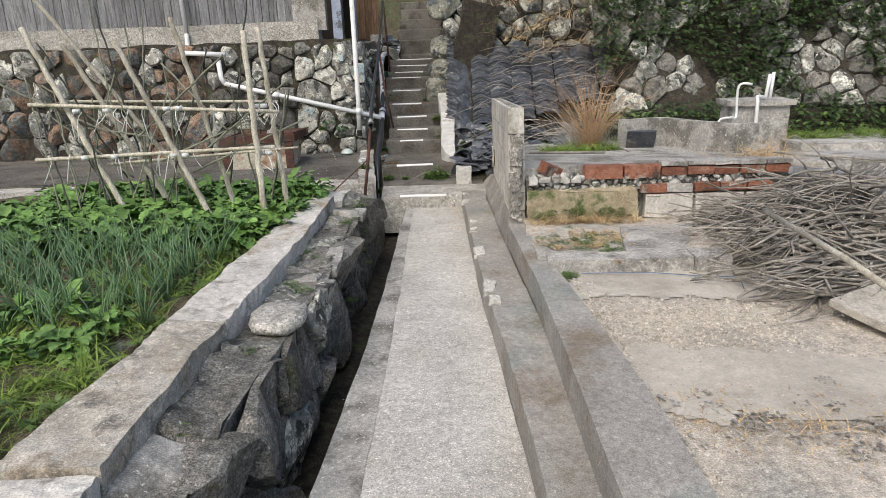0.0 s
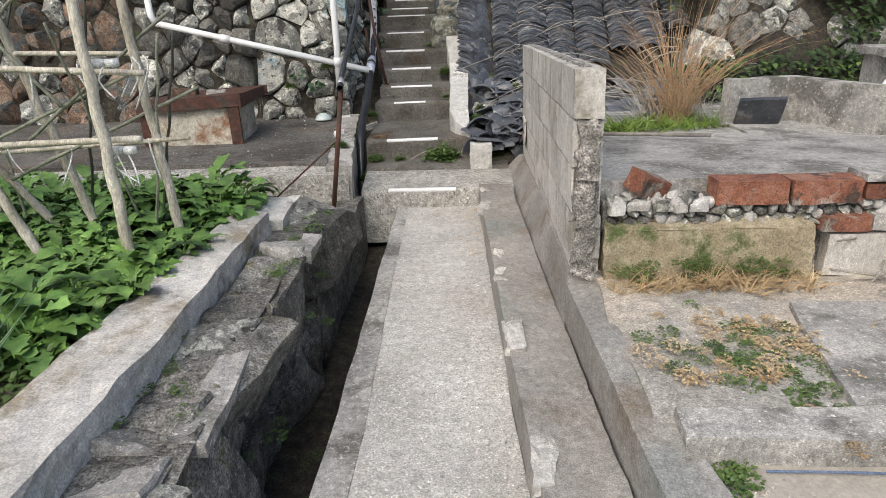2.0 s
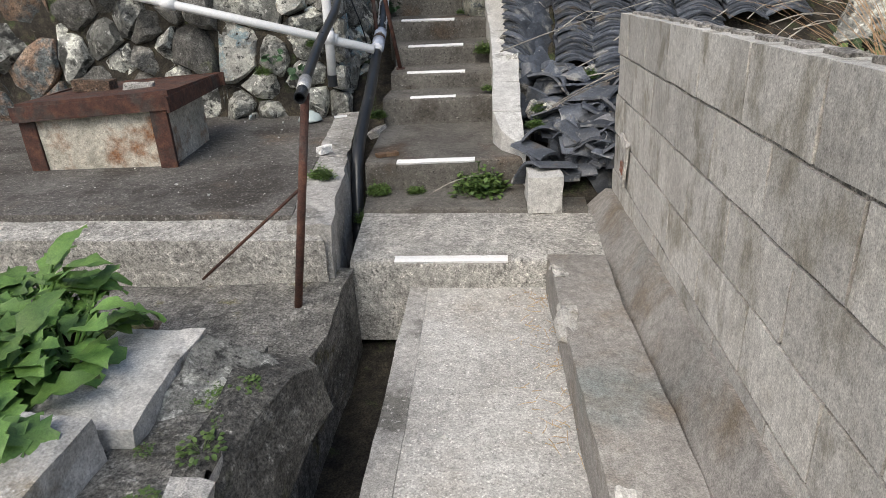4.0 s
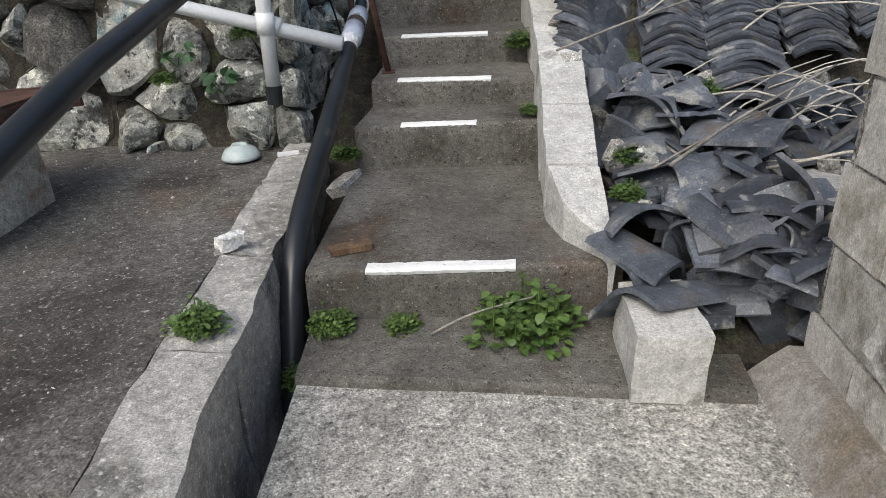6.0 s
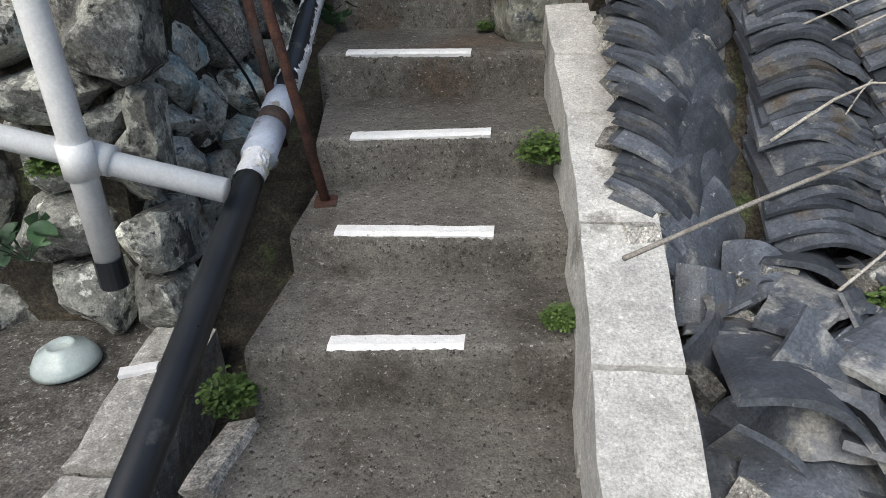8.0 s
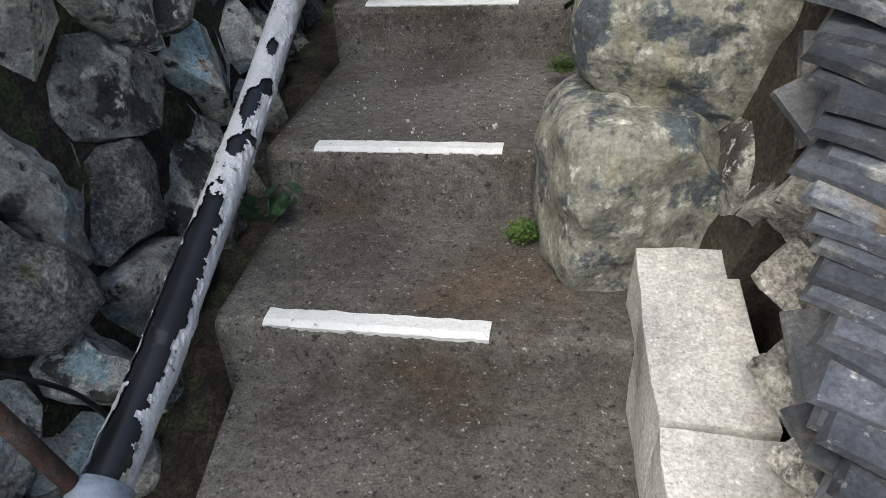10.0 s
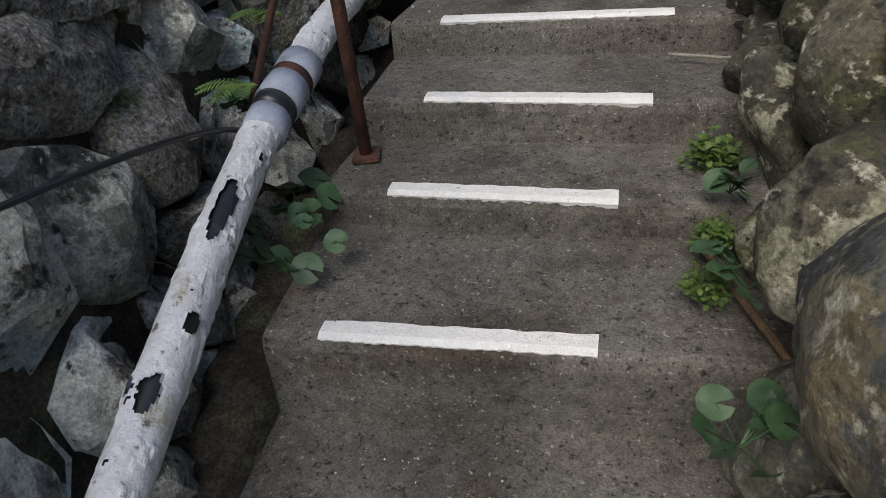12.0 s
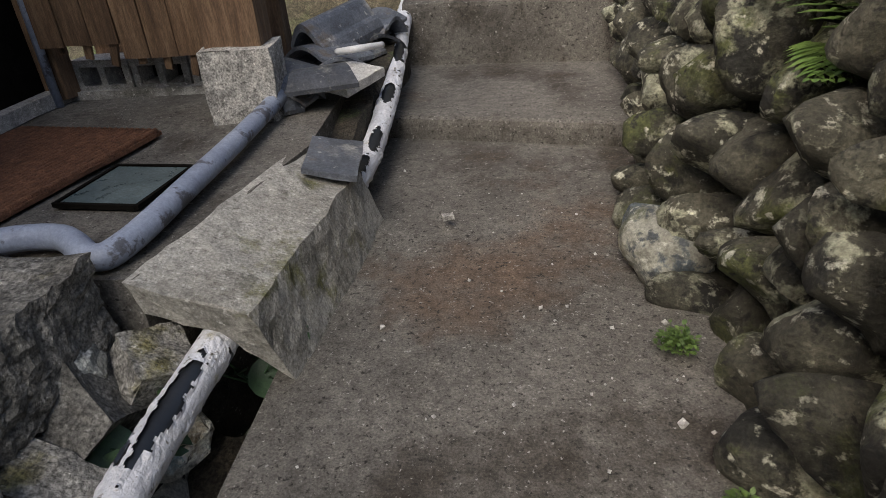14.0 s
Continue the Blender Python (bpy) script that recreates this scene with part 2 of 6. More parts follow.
WOOD = surface("brown weathered timber", [(0.06, 0.034, 0.02), (0.135, 0.082, 0.047), (0.2, 0.13, 0.078)], 9, 0.75, 0.35, 60, stretch=(3, 3, 0.3), vary=0.2)
BRICK = surface("worn red brick", [(0.13, 0.052, 0.035), (0.225, 0.09, 0.055), (0.29, 0.15, 0.105)], 9, 0.92, 0.6, 70, [((0.27, 0.245, 0.215), 6, 0.59, 0.07), ((0.06, 0.045, 0.038), 7, 0.61, 0.06)], [((0.1, 0.05, 0.035), 40, 0.62, 0.05)], vary=0.25, mottle=0.35)
TWIG = surface("bare grey twig", [(0.13, 0.118, 0.102), (0.27, 0.25, 0.222), (0.42, 0.395, 0.36)], 5, 0.9, 0.2, 90)
BLEACHED = surface("bleached dead stem", [(0.3, 0.275, 0.23), (0.44, 0.41, 0.36), (0.56, 0.53, 0.48)], 4, 0.9, 0.1)
STRAW = surface("dry straw grass", [(0.34, 0.235, 0.13), (0.47, 0.35, 0.2), (0.56, 0.46, 0.31)], 4, 0.85, 0.0)
RUSTGRASS = surface("rust-coloured dry pampas", [(0.24, 0.14, 0.075), (0.37, 0.24, 0.135), (0.5, 0.37, 0.245)], 4, 0.85, 0.0)
MATFIBRE = surface("brown coir mat", [(0.14, 0.062, 0.034), (0.25, 0.115, 0.062)], 30, 0.97, 0.8, 90)
VEG = leaf_surface("fresh vegetable leaf", (0.06, 0.14, 0.03), (0.19, 0.33, 0.08), 14, 0.35)
ONION = leaf_surface("spring onion leaf", (0.06, 0.13, 0.06), (0.15, 0.25, 0.12))
GRASS = leaf_surface("young grass", (0.08, 0.15, 0.02), (0.22, 0.31, 0.06))
WEED = leaf_surface("weed leaf", (0.04, 0.085, 0.018), (0.13, 0.2, 0.05))
MORTAR = surface("old grey wall mortar", [(0.1, 0.098, 0.09), (0.18, 0.175, 0.16), (0.27, 0.26, 0.24)], 5, 0.93, 0.9, 50, [((0.06, 0.058, 0.05), 4, 0.55, 0.15), ((0.12, 0.11, 0.05), 5, 0.62, 0.1)], [((0.4, 0.39, 0.36), 30, 0.62, 0.05)], vary=0.25, mottle=0.6)
DARKMORTAR = surface("damp dark wall render", [(0.045, 0.044, 0.04), (0.085, 0.082, 0.074), (0.14, 0.135, 0.12)], 5, 0.8, 0.9, 50, [((0.2, 0.2, 0.19), 5, 0.62, 0.1), ((0.07, 0.08, 0.035), 4, 0.62, 0.12)], [((0.25, 0.245, 0.23), 30, 0.63, 0.05)], vary=0.35, mottle=0.7)
IVY = leaf_surface("dark ivy leaf", (0.015, 0.035, 0.01), (0.06, 0.1, 0.03))
BUTTERBUR = leaf_surface("waxy dark round leaf", (0.025, 0.06, 0.03), (0.07, 0.14, 0.06))
BOWL = surface("pale blue glazed bowl", [(0.42, 0.5, 0.5), (0.55, 0.62, 0.61)], 9, 0.25, 0.0, mottle=0.06)
# Near-black stands in for unlit insides; also colours tray rim and corner board.
DARK = surface("near-black for unlit insides and dark trim", [(0.004, 0.0035, 0.003), (0.01, 0.009, 0.0075)], 4, 0.9, 0.0, shine=0.05)

# ---- mesh helpers ----


def link(name, verts, faces, material, parent=None, smooth=False, label="", category="", group="", kind=""):
    me = bpy.data.meshes.new(name)
    me.from_pydata([tuple(v) for v in verts], [], faces)
    me.materials.append(material)
    if smooth:
        me.shade_smooth()
    ob = new(name, me)
    if parent:
        ob.parent = parent
    return tagged(ob, label, category, group, kind)


def thing(name, label, category, group="", kind="", at=(0, 0, 0)):
    ob = new(name)
    ob.location = at
    ob.empty_display_size = 0.1
    return tagged(ob, label, category, group, kind)


def wob(p, amp, sc, seed=0.0):
    v = noise.noise_vector(Vector(p) * sc + Vector((seed, seed * 1.7, seed * 0.3)))
    return Vector(p) + v * amp


def lerp(a, b, w):
    return tuple(x + (y - x) * w for x, y in zip(a, b))


def loft(sections, along=8, across=3, amp=0.008, sc=5.0, fine=0.0, seed=0.0):
    """A solid through closed cross-sections, divided finely and worn by noise. Returns verts and faces."""
    rings = []
    for a, b in zip(sections, sections[1:]):
        for i in range(along):
            rings.append([lerp(p, q, i / along) for p, q in zip(a, b)])
    rings.append(list(sections[-1]))
    verts, faces = [], []
    for ring in rings:
        for p, q in zip(ring, ring[1:] + ring[:1]):
            for j in range(across):
                v = wob(lerp(p, q, j / across), amp, sc, seed)
                verts.append(wob(v, fine, sc * 6, seed) if fine else v)
    m = len(rings[0]) * across
    for i in range(len(rings) - 1):
        for j in range(m):
            k = (j + 1) % m
            faces.append((i * m + j, i * m + k, (i + 1) * m + k, (i + 1) * m + j))
    faces.append(tuple(range(m - 1, -1, -1)))
    faces.append(tuple((len(rings) - 1) * m + j for j in range(m)))
    return verts, faces


def rect(x0, x1, y, z0, z1):
    return [(x0, y, z0), (x1, y, z0), (x1, y, z1), (x0, y, z1)]


def block(name, c, size, turn, material, parent=None, amp=0.006, across=3, label="", fine=0.003, **tags):
    """A worn block: centre, size, turn (pose angles)."""
    hx, hy, hz = (d / 2 for d in size)
    verts, faces = loft([rect(-hx, hx, -hy, -hz, hz), rect(-hx, hx, hy, -hz, hz)], across, across, amp, 6.0, fine, random.random() * 50)
    m = pose(*c, *turn)
    return link(name, [m @ v for v in verts], faces, material, parent, False, label, **tags)


def tube_data(points, radius, segs=10, closed=True, taper=1.0):
    pts = [Vector(p) for p in points]
    verts, faces = [], []
    side = None
    for i, p in enumerate(pts):
        d = (pts[min(i + 1, len(pts) - 1)] - pts[max(i - 1, 0)]).normalized()
        if side is None:
            side = d.orthogonal().normalized()
        side = (side - d * side.dot(d)).normalized()
        up = d.cross(side)
        r = radius * (1 + (taper - 1) * i / max(1, len(pts) - 1))
        for j in range(segs):
            a = 2 * math.pi * j / segs
            verts.append(p + side * (r * math.cos(a)) + up * (r * math.sin(a)))
    for i in range(len(pts) - 1):
        for j in range(segs):
            k = (j + 1) % segs
            faces.append((i * segs + j, i * segs + k, (i + 1) * segs + k, (i + 1) * segs + j))
    if closed:
        faces.append(tuple(range(segs - 1, -1, -1)))
        faces.append(tuple((len(pts) - 1) * segs + j for j in range(segs)))
    return verts, faces


def smooth_line(points, n=6):
    """Points along a Catmull-Rom curve."""
    p = [Vector(points[0])] + [Vector(q) for q in points] + [Vector(points[-1])]
    out = []
    for i in range(1, len(p) - 2):
        for j in range(n):
            t = j / n
            out.append(0.5 * (2 * p[i] + (p[i + 1] - p[i - 1]) * t + (2 * p[i - 1] - 5 * p[i] + 4 * p[i + 1] - p[i + 2]) * t * t + (3 * p[i] - p[i - 1] - 3 * p[i + 1] + p[i + 2]) * t ** 3))
    out.append(p[-2])
    return out


def tube(name, points, radius, material, parent=None, segs=12, taper=1.0, label="", **tags):
    v, f = tube_data(points, radius, segs, True, taper)
    return link(name, v, f, material, parent, True, label, **tags)


def hollow_end(name, p, q, radius, wall, material, parent):
    """A short open-ended pipe mouth from p to q, with thickness and a dark inside."""
    a, fa = tube_data([p, q], radius, 16, False)
    b, fb = tube_data([p, q], radius - wall, 16, False)
    n = len(a)
    faces = fa + [tuple(reversed([i + n for i in f])) for f in fb]
    faces += [(16 + j, 16 + (j + 1) % 16, n + 16 + (j + 1) % 16, n + 16 + j) for j in range(16)]
    return link(name, a + b, faces, material, parent, False)


def join(parts):
    verts, faces = [], []
    for v, f in parts:
        k = len(verts)
        verts += list(v)
        faces += [tuple(i + k for i in g) for g in f]
    return verts, faces


def cells(u0, u1, v0, v1, size, rng, aspect=1.25):
    """Irregular polygons that pack a rectangle: the Voronoi cells of a jittered grid."""
    pts = []
    rows = max(1, round((v1 - v0) / size))
    for i in range(-1, rows + 1):
        cols = max(1, round((u1 - u0) / (size * aspect)))
        for j in range(-1, cols + 1):
            pts.append((u0 + (j + 0.5 + 0.5 * (i % 2) + rng.uniform(-0.36, 0.36)) * (u1 - u0) / cols, v0 + (i + 0.5 + rng.uniform(-0.33, 0.33)) * (v1 - v0) / rows))
    pts = [p for p in pts if rng.random() > 0.2]
    pts += [(p[0] + rng.uniform(0.35, 0.6) * size * rng.choice((-1, 1)), p[1] + rng.uniform(-0.5, 0.5) * size) for p in pts if rng.random() < 0.22]
    arr = np.array([p for p in pts if u0 <= p[0] <= u1 and v0 <= p[1] <= v1])
    for p in arr:
        poly = [(u0, v0), (u1, v0), (u1, v1), (u0, v1)]
        order = np.argsort(((arr - p) ** 2).sum(1))[1:18]
        for o in order:
            q = arr[o]
            mid, d = (p + q) / 2, q - p
            nxt = []
            for a, b in zip(poly, poly[1:] + poly[:1]):
                sa, sb = (a[0] - mid[0]) * d[0] + (a[1] - mid[1]) * d[1], (b[0] - mid[0]) * d[0] + (b[1] - mid[1]) * d[1]
                if sa <= 0:
                    nxt.append(a)
                if (sa < 0 < sb) or (sb < 0 < sa):
                    w = sa / (sa - sb)
                    nxt.append((a[0] + (b[0] - a[0]) * w, a[1] + (b[1] - a[1]) * w))
            poly = nxt
            if len(poly) < 3:
                break
        if len(poly) >= 3:
            yield p, poly


def stone_wall(wall, surf, u0, u1, v0, v1, size, bulge, gap, materials, seed, name="stone", round_=0.5, aspect=1.25, keep=None):
    """Stones that pack a curved face surf(u, v), each an object of its own under the wall."""
    rng = random.Random(seed)
    for p, poly in cells(u0, u1, v0, v1, size, rng, aspect):
        if keep and not keep(*p):
            continue
        c = np.mean(poly, axis=0)
        for _ in range(2 if round_ > 0.5 else 1):
            poly = [tuple(np.array(a) * (1 - w) + np.array(b) * w) for a, b in zip(poly, poly[1:] + poly[:1]) for w in ((0.25, 0.75) if round_ > 0.5 else (0.07, 0.93))][:40]
        poly = np.array(poly)
        seg = np.linalg.norm(np.roll(poly, -1, 0) - poly, axis=1)
        cum = np.concatenate([[0], np.cumsum(seg)])
        n = 14
        ring = []
        for i in range(n):
            s = cum[-1] * i / n
            k = min(np.searchsorted(cum, s, "right") - 1, len(poly) - 1)
            w = (s - cum[k]) / max(seg[k], 1e-9)
            ring.append(poly[k] * (1 - w) + poly[(k + 1) % len(poly)] * w)
        half = np.mean(np.linalg.norm(np.array(ring) - c, axis=1))
        shrink = max(0.4, 1 - gap * rng.uniform(0.5, 1.6) / half)
        high = bulge * rng.uniform(0.55, 1.3)
        tilt = (rng.uniform(-0.35, 0.35), rng.uniform(-0.35, 0.35))
        verts, faces = [], []
        e = 0.01
        o = Vector(surf(*c))
        nu, nv = Vector(surf(c[0] + e, c[1])) - o, Vector(surf(c[0], c[1] + e)) - o
        normal = nu.cross(nv).normalized()
        off = rng.uniform(0, 90)
        soft = round_ > 0.5
        rings = ((0.96, -1.0), (1.0, 0.0), (0.985, 0.45), (0.9, 0.84), (0.66, 1.0), (0.32, 1.02)) if soft else ((0.97, -1.0), (1.0, 0.0), (0.985, 0.6), (0.92, 0.97), (0.64, 1.02), (0.3, 1.03))
        cuts = [(rng.uniform(0, 6.28), rng.uniform(0.7, 1.9), rng.uniform(-0.05, 0.5)) for _ in range(5)]
        for r, h in rings:
            for q in ring:
                d = (q - c) * shrink * r
                lean = (d[0] * tilt[0] + d[1] * tilt[1]) * max(h, 0)
                rise = h
                if h > 0:
                    w2 = d / half
                    rise = h * max(0.15, min(1.0, *(1 - (0.8 if soft else 1.0) * s_ * (w2[0] * math.cos(a_) + w2[1] * math.sin(a_) - o_) for a_, s_, o_ in cuts)))
                v = Vector(surf(*(c + d))) + normal * (high * rise + lean)
                verts.append(wob(wob(v, half * 0.16, 0.9 / half, off), half * (0.075 if soft else 0.1), 3.2 / half, off))
        verts.append(wob(Vector(surf(*c)) + normal * high * 1.05, half * 0.2, 0.9 / half, off))
        m = len(rings)
        for i in range(m - 1):
            for j in range(n):
                k = (j + 1) % n
                faces.append((i * n + j, i * n + k, (i + 1) * n + k, (i + 1) * n + j))
        for j in range(n):
            faces.append(((m - 1) * n + j, (m - 1) * n + (j + 1) % n, m * n))
        stone = link(name, verts, faces, rng.choice(materials), wall, True)
        if not soft:
            stone.data.set_sharp_from_angle(angle=radians(24))


def sheet(surf, u0, u1, v0, v1, nu, nv, thick, amp=0.02, sc=3.0):
    """A solid sheet behind a face surf(u, v), thick metres deep against its normal."""
    front, back = [], []
    for i in range(nu + 1):
        for j in range(nv + 1):
            u, v = u0 + (u1 - u0) * i / nu, v0 + (v1 - v0) * j / nv
            o = Vector(surf(u, v))
            nrm = (Vector(surf(u + 0.01, v)) - o).cross(Vector(surf(u, v + 0.01)) - o).normalized()
            front.append(wob(o, amp, sc))
            back.append(o - nrm * thick)
    n = len(front)
    w = nv + 1
    faces = []
    for i in range(nu):
        for j in range(nv):
            a = i * w + j
            faces.append((a, a + w, a + w + 1, a + 1))
            faces.append((n + a, n + a + 1, n + a + w + 1, n + a + w))
    rim = [i * w for i in range(nu + 1)] + [nu * w + j for j in range(1, nv + 1)] + [i * w + nv for i in range(nu - 1, -1, -1)] + [j for j in range(nv - 1, 0, -1)]
    for a, b in zip(rim, rim[1:] + rim[:1]):
        faces.append((b, a, n + a, n + b))
    return front + back, faces


# ---- the large structure ----


def pl(t, table):
    xs, ys = zip(*table)
    return float(np.interp(t, xs, ys))


PATH_L = [(-6, -0.1), (0.9, -0.10), (2.1, -0.07), (3.8, -0.085), (6.25, -0.15)]
PATH_S = [(-6, 0.13), (0.9, 0.105), (2.4, 0.08), (5.3, -0.03), (6.25, -0.06)]
PATH_R = [(-6, 0.98), (0.93, 0.815), (1.67, 0.77), (3.08, 0.665), (4.45, 0.60), (5.93, 0.535), (6.25, 0.525)]
CURB_R = [(-6, 1.12), (1.0, 1.03), (2.2, 0.99), (2.94, 0.94), (4.13, 0.875), (5.69, 0.80), (6.95, 0.78)]
LOW_L = [(-6, 1.12), (1.96, 0.995), (2.46, 0.983), (3.28, 0.935), (3.8, 0.905)]
LOW_R = [(-6, 1.42), (1.0, 1.29), (1.96, 1.195), (2.6, 1.135), (3.15, 1.06), (3.8, 1.04)]


def terrace_z(y):
    return 0.82 - 0.075 * (y - 3.9)


def strip(name, lt, rt, z0, z1, ys, material, amp=0.006, along=6, across=6, fine=0.002, **tags):
    v, f = loft([rect(pl(y, lt), pl(y, rt), y, z0, z1) for y in ys], along, across, amp, 3.0, fine)
    return link(name, v, f, material, None, False, **tags)


# one sheet of ground to the horizon
gv, gf = [], []
gx = [-400, -120, -40, -16, -9, -5, -2.5, -1, 0.5, 2, 4, 7, 10, 16, 40, 120, 400]
gy = [-400, -100, -30, -10, -5, 0, 4, 7, 9, 11, 13, 16, 22, 40, 120, 400]
for y in gy:
    for x in gx:
        gv.append((x, y, -0.75 + 0.1 * noise.noise(Vector((x, y, 0)) * 0.3)))
for i in range(len(gy) - 1):
    for j in range(len(gx) - 1):
        a = i * len(gx) + j
        gf.append((a, a + 1, a + 1 + len(gx), a + len(gx)))
link("ground", gv, gf, GROUND, None, True, "bare brown hillside earth with litter and moss", "ground", "", "structure")

strip("path", PATH_S, PATH_R, -0.6, 0.0, [-6, -2, 0.9, 2.1, 3.08, 4.45, 5.3, 6.24], PATHWAY, 0.008, 10, 8, 0.003, label="pale concrete path with rough exposed aggregate", category="path", kind="structure")
strip("path_edge", PATH_L, PATH_S, -0.6, 0.004, [-6, -2, 0.9, 2.1, 3.08, 4.45, 5.3, 6.24], CONCRETE, 0.01, 10, 4, 0.004, label="smooth grey concrete edge strip beside the ditch", category="path edge", kind="structure")
strip("kerb", PATH_R, CURB_R, -0.6, 0.2, [-6, -2, 0.9, 1.67, 2.2, 2.94, 3.5, 4.13, 5.0, 5.7, 6.16], WETWALL, 0.004, 10, 6, 0.006, label="worn concrete ledge along the path", category="kerb", kind="structure")
strip("low_wall", LOW_L, LOW_R, -0.6, 0.39, [-6, -2, 0.9, 1.96, 2.46, 2.9, 3.28, 3.8], WETWALL, 0.004, 8, 5, 0.002, label="low smooth concrete wall with damp stains", category="low wall", kind="structure")

# sloping render foot under the block wall
sk = [[(pl(y, CURB_R) - 0.01, y, 0.1), (1.06, y, 0.1), (1.06, y, zt - 0.01), (0.915, y, zt)] for y, zt in ((3.78, 0.44), (4.6, 0.42), (5.6, 0.36), (6.97, 0.26))]
v, f = loft(sk, 8, 4, 0.012, 4.0, 0.004)
link("wall_foot", v, f, WETWALL, None, False, "sloping stained render foot of the block wall", "wall foot", "", "structure")

# garden side
GW = [(-6, -0.38), (0.4, -0.34), (2.0, -0.30), (3.05, -0.345), (4.45, -0.39), (5.05, -0.40)]


def garden_face(u, v):
    return (pl(u, GW) - 0.10 * (0.42 - v), u, v)


def garden_ledge(u, v):
    return (-v, u, 0.385)


v, f = loft([[(-1.3, y, -0.7), (pl(y, GW) - 0.14, y, -0.7), (pl(y, GW) - 0.035, y, 0.385), (-1.3, y, 0.395)] for y in (-6, 0.4, 2.0, 3.05, 4.45, 5.05)], 14, 6, 0.02, 4.0, 0.012)
garden_wall = link("garden_wall", v, f, MORTAR, None, False, "old mortared rubble wall beside the narrow ditch", "retaining wall", "", "structure")
BEAM = [(-6, -0.98, -0.56), (0.2, -0.94, -0.575), (1.15, -0.9, -0.61), (2.05, -0.9, -0.6), (3.2, -0.88, -0.605), (4.52, -0.84, -0.665)]
garden_kerb = thing("garden_kerb", "rough pale concrete beams edging the vegetable bed", "kerb", "", "structure", (0, 0, 0))
BROWNCURB = surface("sandy worn concrete", [(0.3, 0.275, 0.235), (0.43, 0.405, 0.36), (0.53, 0.51, 0.465)], 3.0, 0.92, 0.7, 60, [((0.26, 0.2, 0.13), 2.5, 0.55, 0.15), ((0.17, 0.16, 0.14), 5, 0.6, 0.1)], [((0.66, 0.65, 0.61), 30, 0.63, 0.05)])
for ya, yb, mt, top in ((-6, 0.32, CURB, 0.50), (0.34, 1.5, BROWNCURB, 0.52), (1.51, 4.52, CURB, 0.52)):
    ys = [ya] + [q[0] for q in BEAM if ya < q[0] < yb] + [yb]
    v, f = loft([rect(float(np.interp(y, [q[0] for q in BEAM], [q[1] for q in BEAM])), float(np.interp(y, [q[0] for q in BEAM], [q[2] for q in BEAM])), y, 0.3, top) for y in ys], 14, 7, 0.012, 4.0, 0.010)
    link("beam", v, f, mt, garden_kerb)
v, f = loft([rect(-0.9, -0.60, 4.56, 0.2, 0.455), rect(-0.88, -0.62, 5.02, 0.2, 0.46)], 8, 6, 0.016, 4.0, 0.01)
link("beam", v, f, CURB, garden_kerb)
sv, sf = [], []
for i in range(61):
    for j in range(46):
        x, y = -9 + 8.2 * j / 45, -6 + 11.3 * i / 60
        sv.append((x, y, 0.43 + 0.05 * noise.noise(Vector((x, y, 0)) * 2.1) + 0.03 * math.sin(y * 7.5) - (0.14 if y > 5.15 else 0)))
for i in range(60):
    for j in range(45):
        a = i * 46 + j
        sf.append((a, a + 1, a + 47, a + 46))
n0 = len(sv)
sv += [(x, y, -0.7) for x, y in ((-9, -6), (-0.8, -6), (-0.8, 5.3), (-9, 5.3))]
link("garden_soil", sv, sf, SOIL, None, True, "dark loose soil of the vegetable bed", "soil", "", "structure")
v, f = loft([rect(-9, -0.43, y, -0.7, z) for y, z in ((5.05, 0.12), (5.6, 0.10), (6.2, 0.12))], 8, 24, 0.04, 2.5, 0.01)
link("apron", v, f, MORTAR, None, False, "broken mossy concrete apron below the paving", "apron", "", "structure")

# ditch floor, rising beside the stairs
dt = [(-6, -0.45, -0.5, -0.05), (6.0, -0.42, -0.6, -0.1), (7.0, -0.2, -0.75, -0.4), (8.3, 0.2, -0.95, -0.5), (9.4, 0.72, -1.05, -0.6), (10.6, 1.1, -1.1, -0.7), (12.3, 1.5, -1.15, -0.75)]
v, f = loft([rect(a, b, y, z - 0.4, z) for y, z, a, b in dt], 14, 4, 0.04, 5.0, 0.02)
# The ditch's shade is carried by the dark earth colour.
link("ditch_floor", v, f, EARTH, None, False, "ditch floor with leaf litter, shade put into its colour", "ditch", "", "structure")

# paved court in front of the rubble wall
v, f = loft([rect(-9, e, y, -0.7, 0.40) for y, e in ((6.19, -0.7), (6.6, -0.765), (7.1, -0.82), (8.7, -1.0))], 12, 30, 0.012, 1.5, 0.004)
link("paving", v, f, PAVING, None, False, "dark gritty concrete paving with cracks", "paving", "", "structure")
v, f = loft([rect(-9 + 0.02, -0.5, 5.99, -0.3, 0.345), rect(-9, -0.655, 6.2, -0.3, 0.37)], 4, 40, 0.012, 3.0, 0.006)
link("court_kerb", v, f, LANDING, None, False, "pale worn concrete kerb in front of the paving", "kerb", "", "structure")
edge = thing("edge_stones", "row of long rough kerb stones beside the ditch", "kerb stones", "", "structure")
for y0, y1, xa, xb, z in ((6.04, 6.63, -0.475, -0.57, 0.40), (6.65, 7.17, -0.575, -0.635, 0.40), (7.19, 7.85, -0.655, -0.74, 0.41), (7.88, 8.42, -0.745, -0.81, 0.42)):
    v, f = loft([rect(xa - 0.2, xa, y0, -0.3, z), rect(xb - 0.19, xb, y1, -0.3, z + 0.01)], 8, 5, 0.016, 5.0, 0.01, y0)
    link("kerb_stone", v, f, CONCRETE, edge)

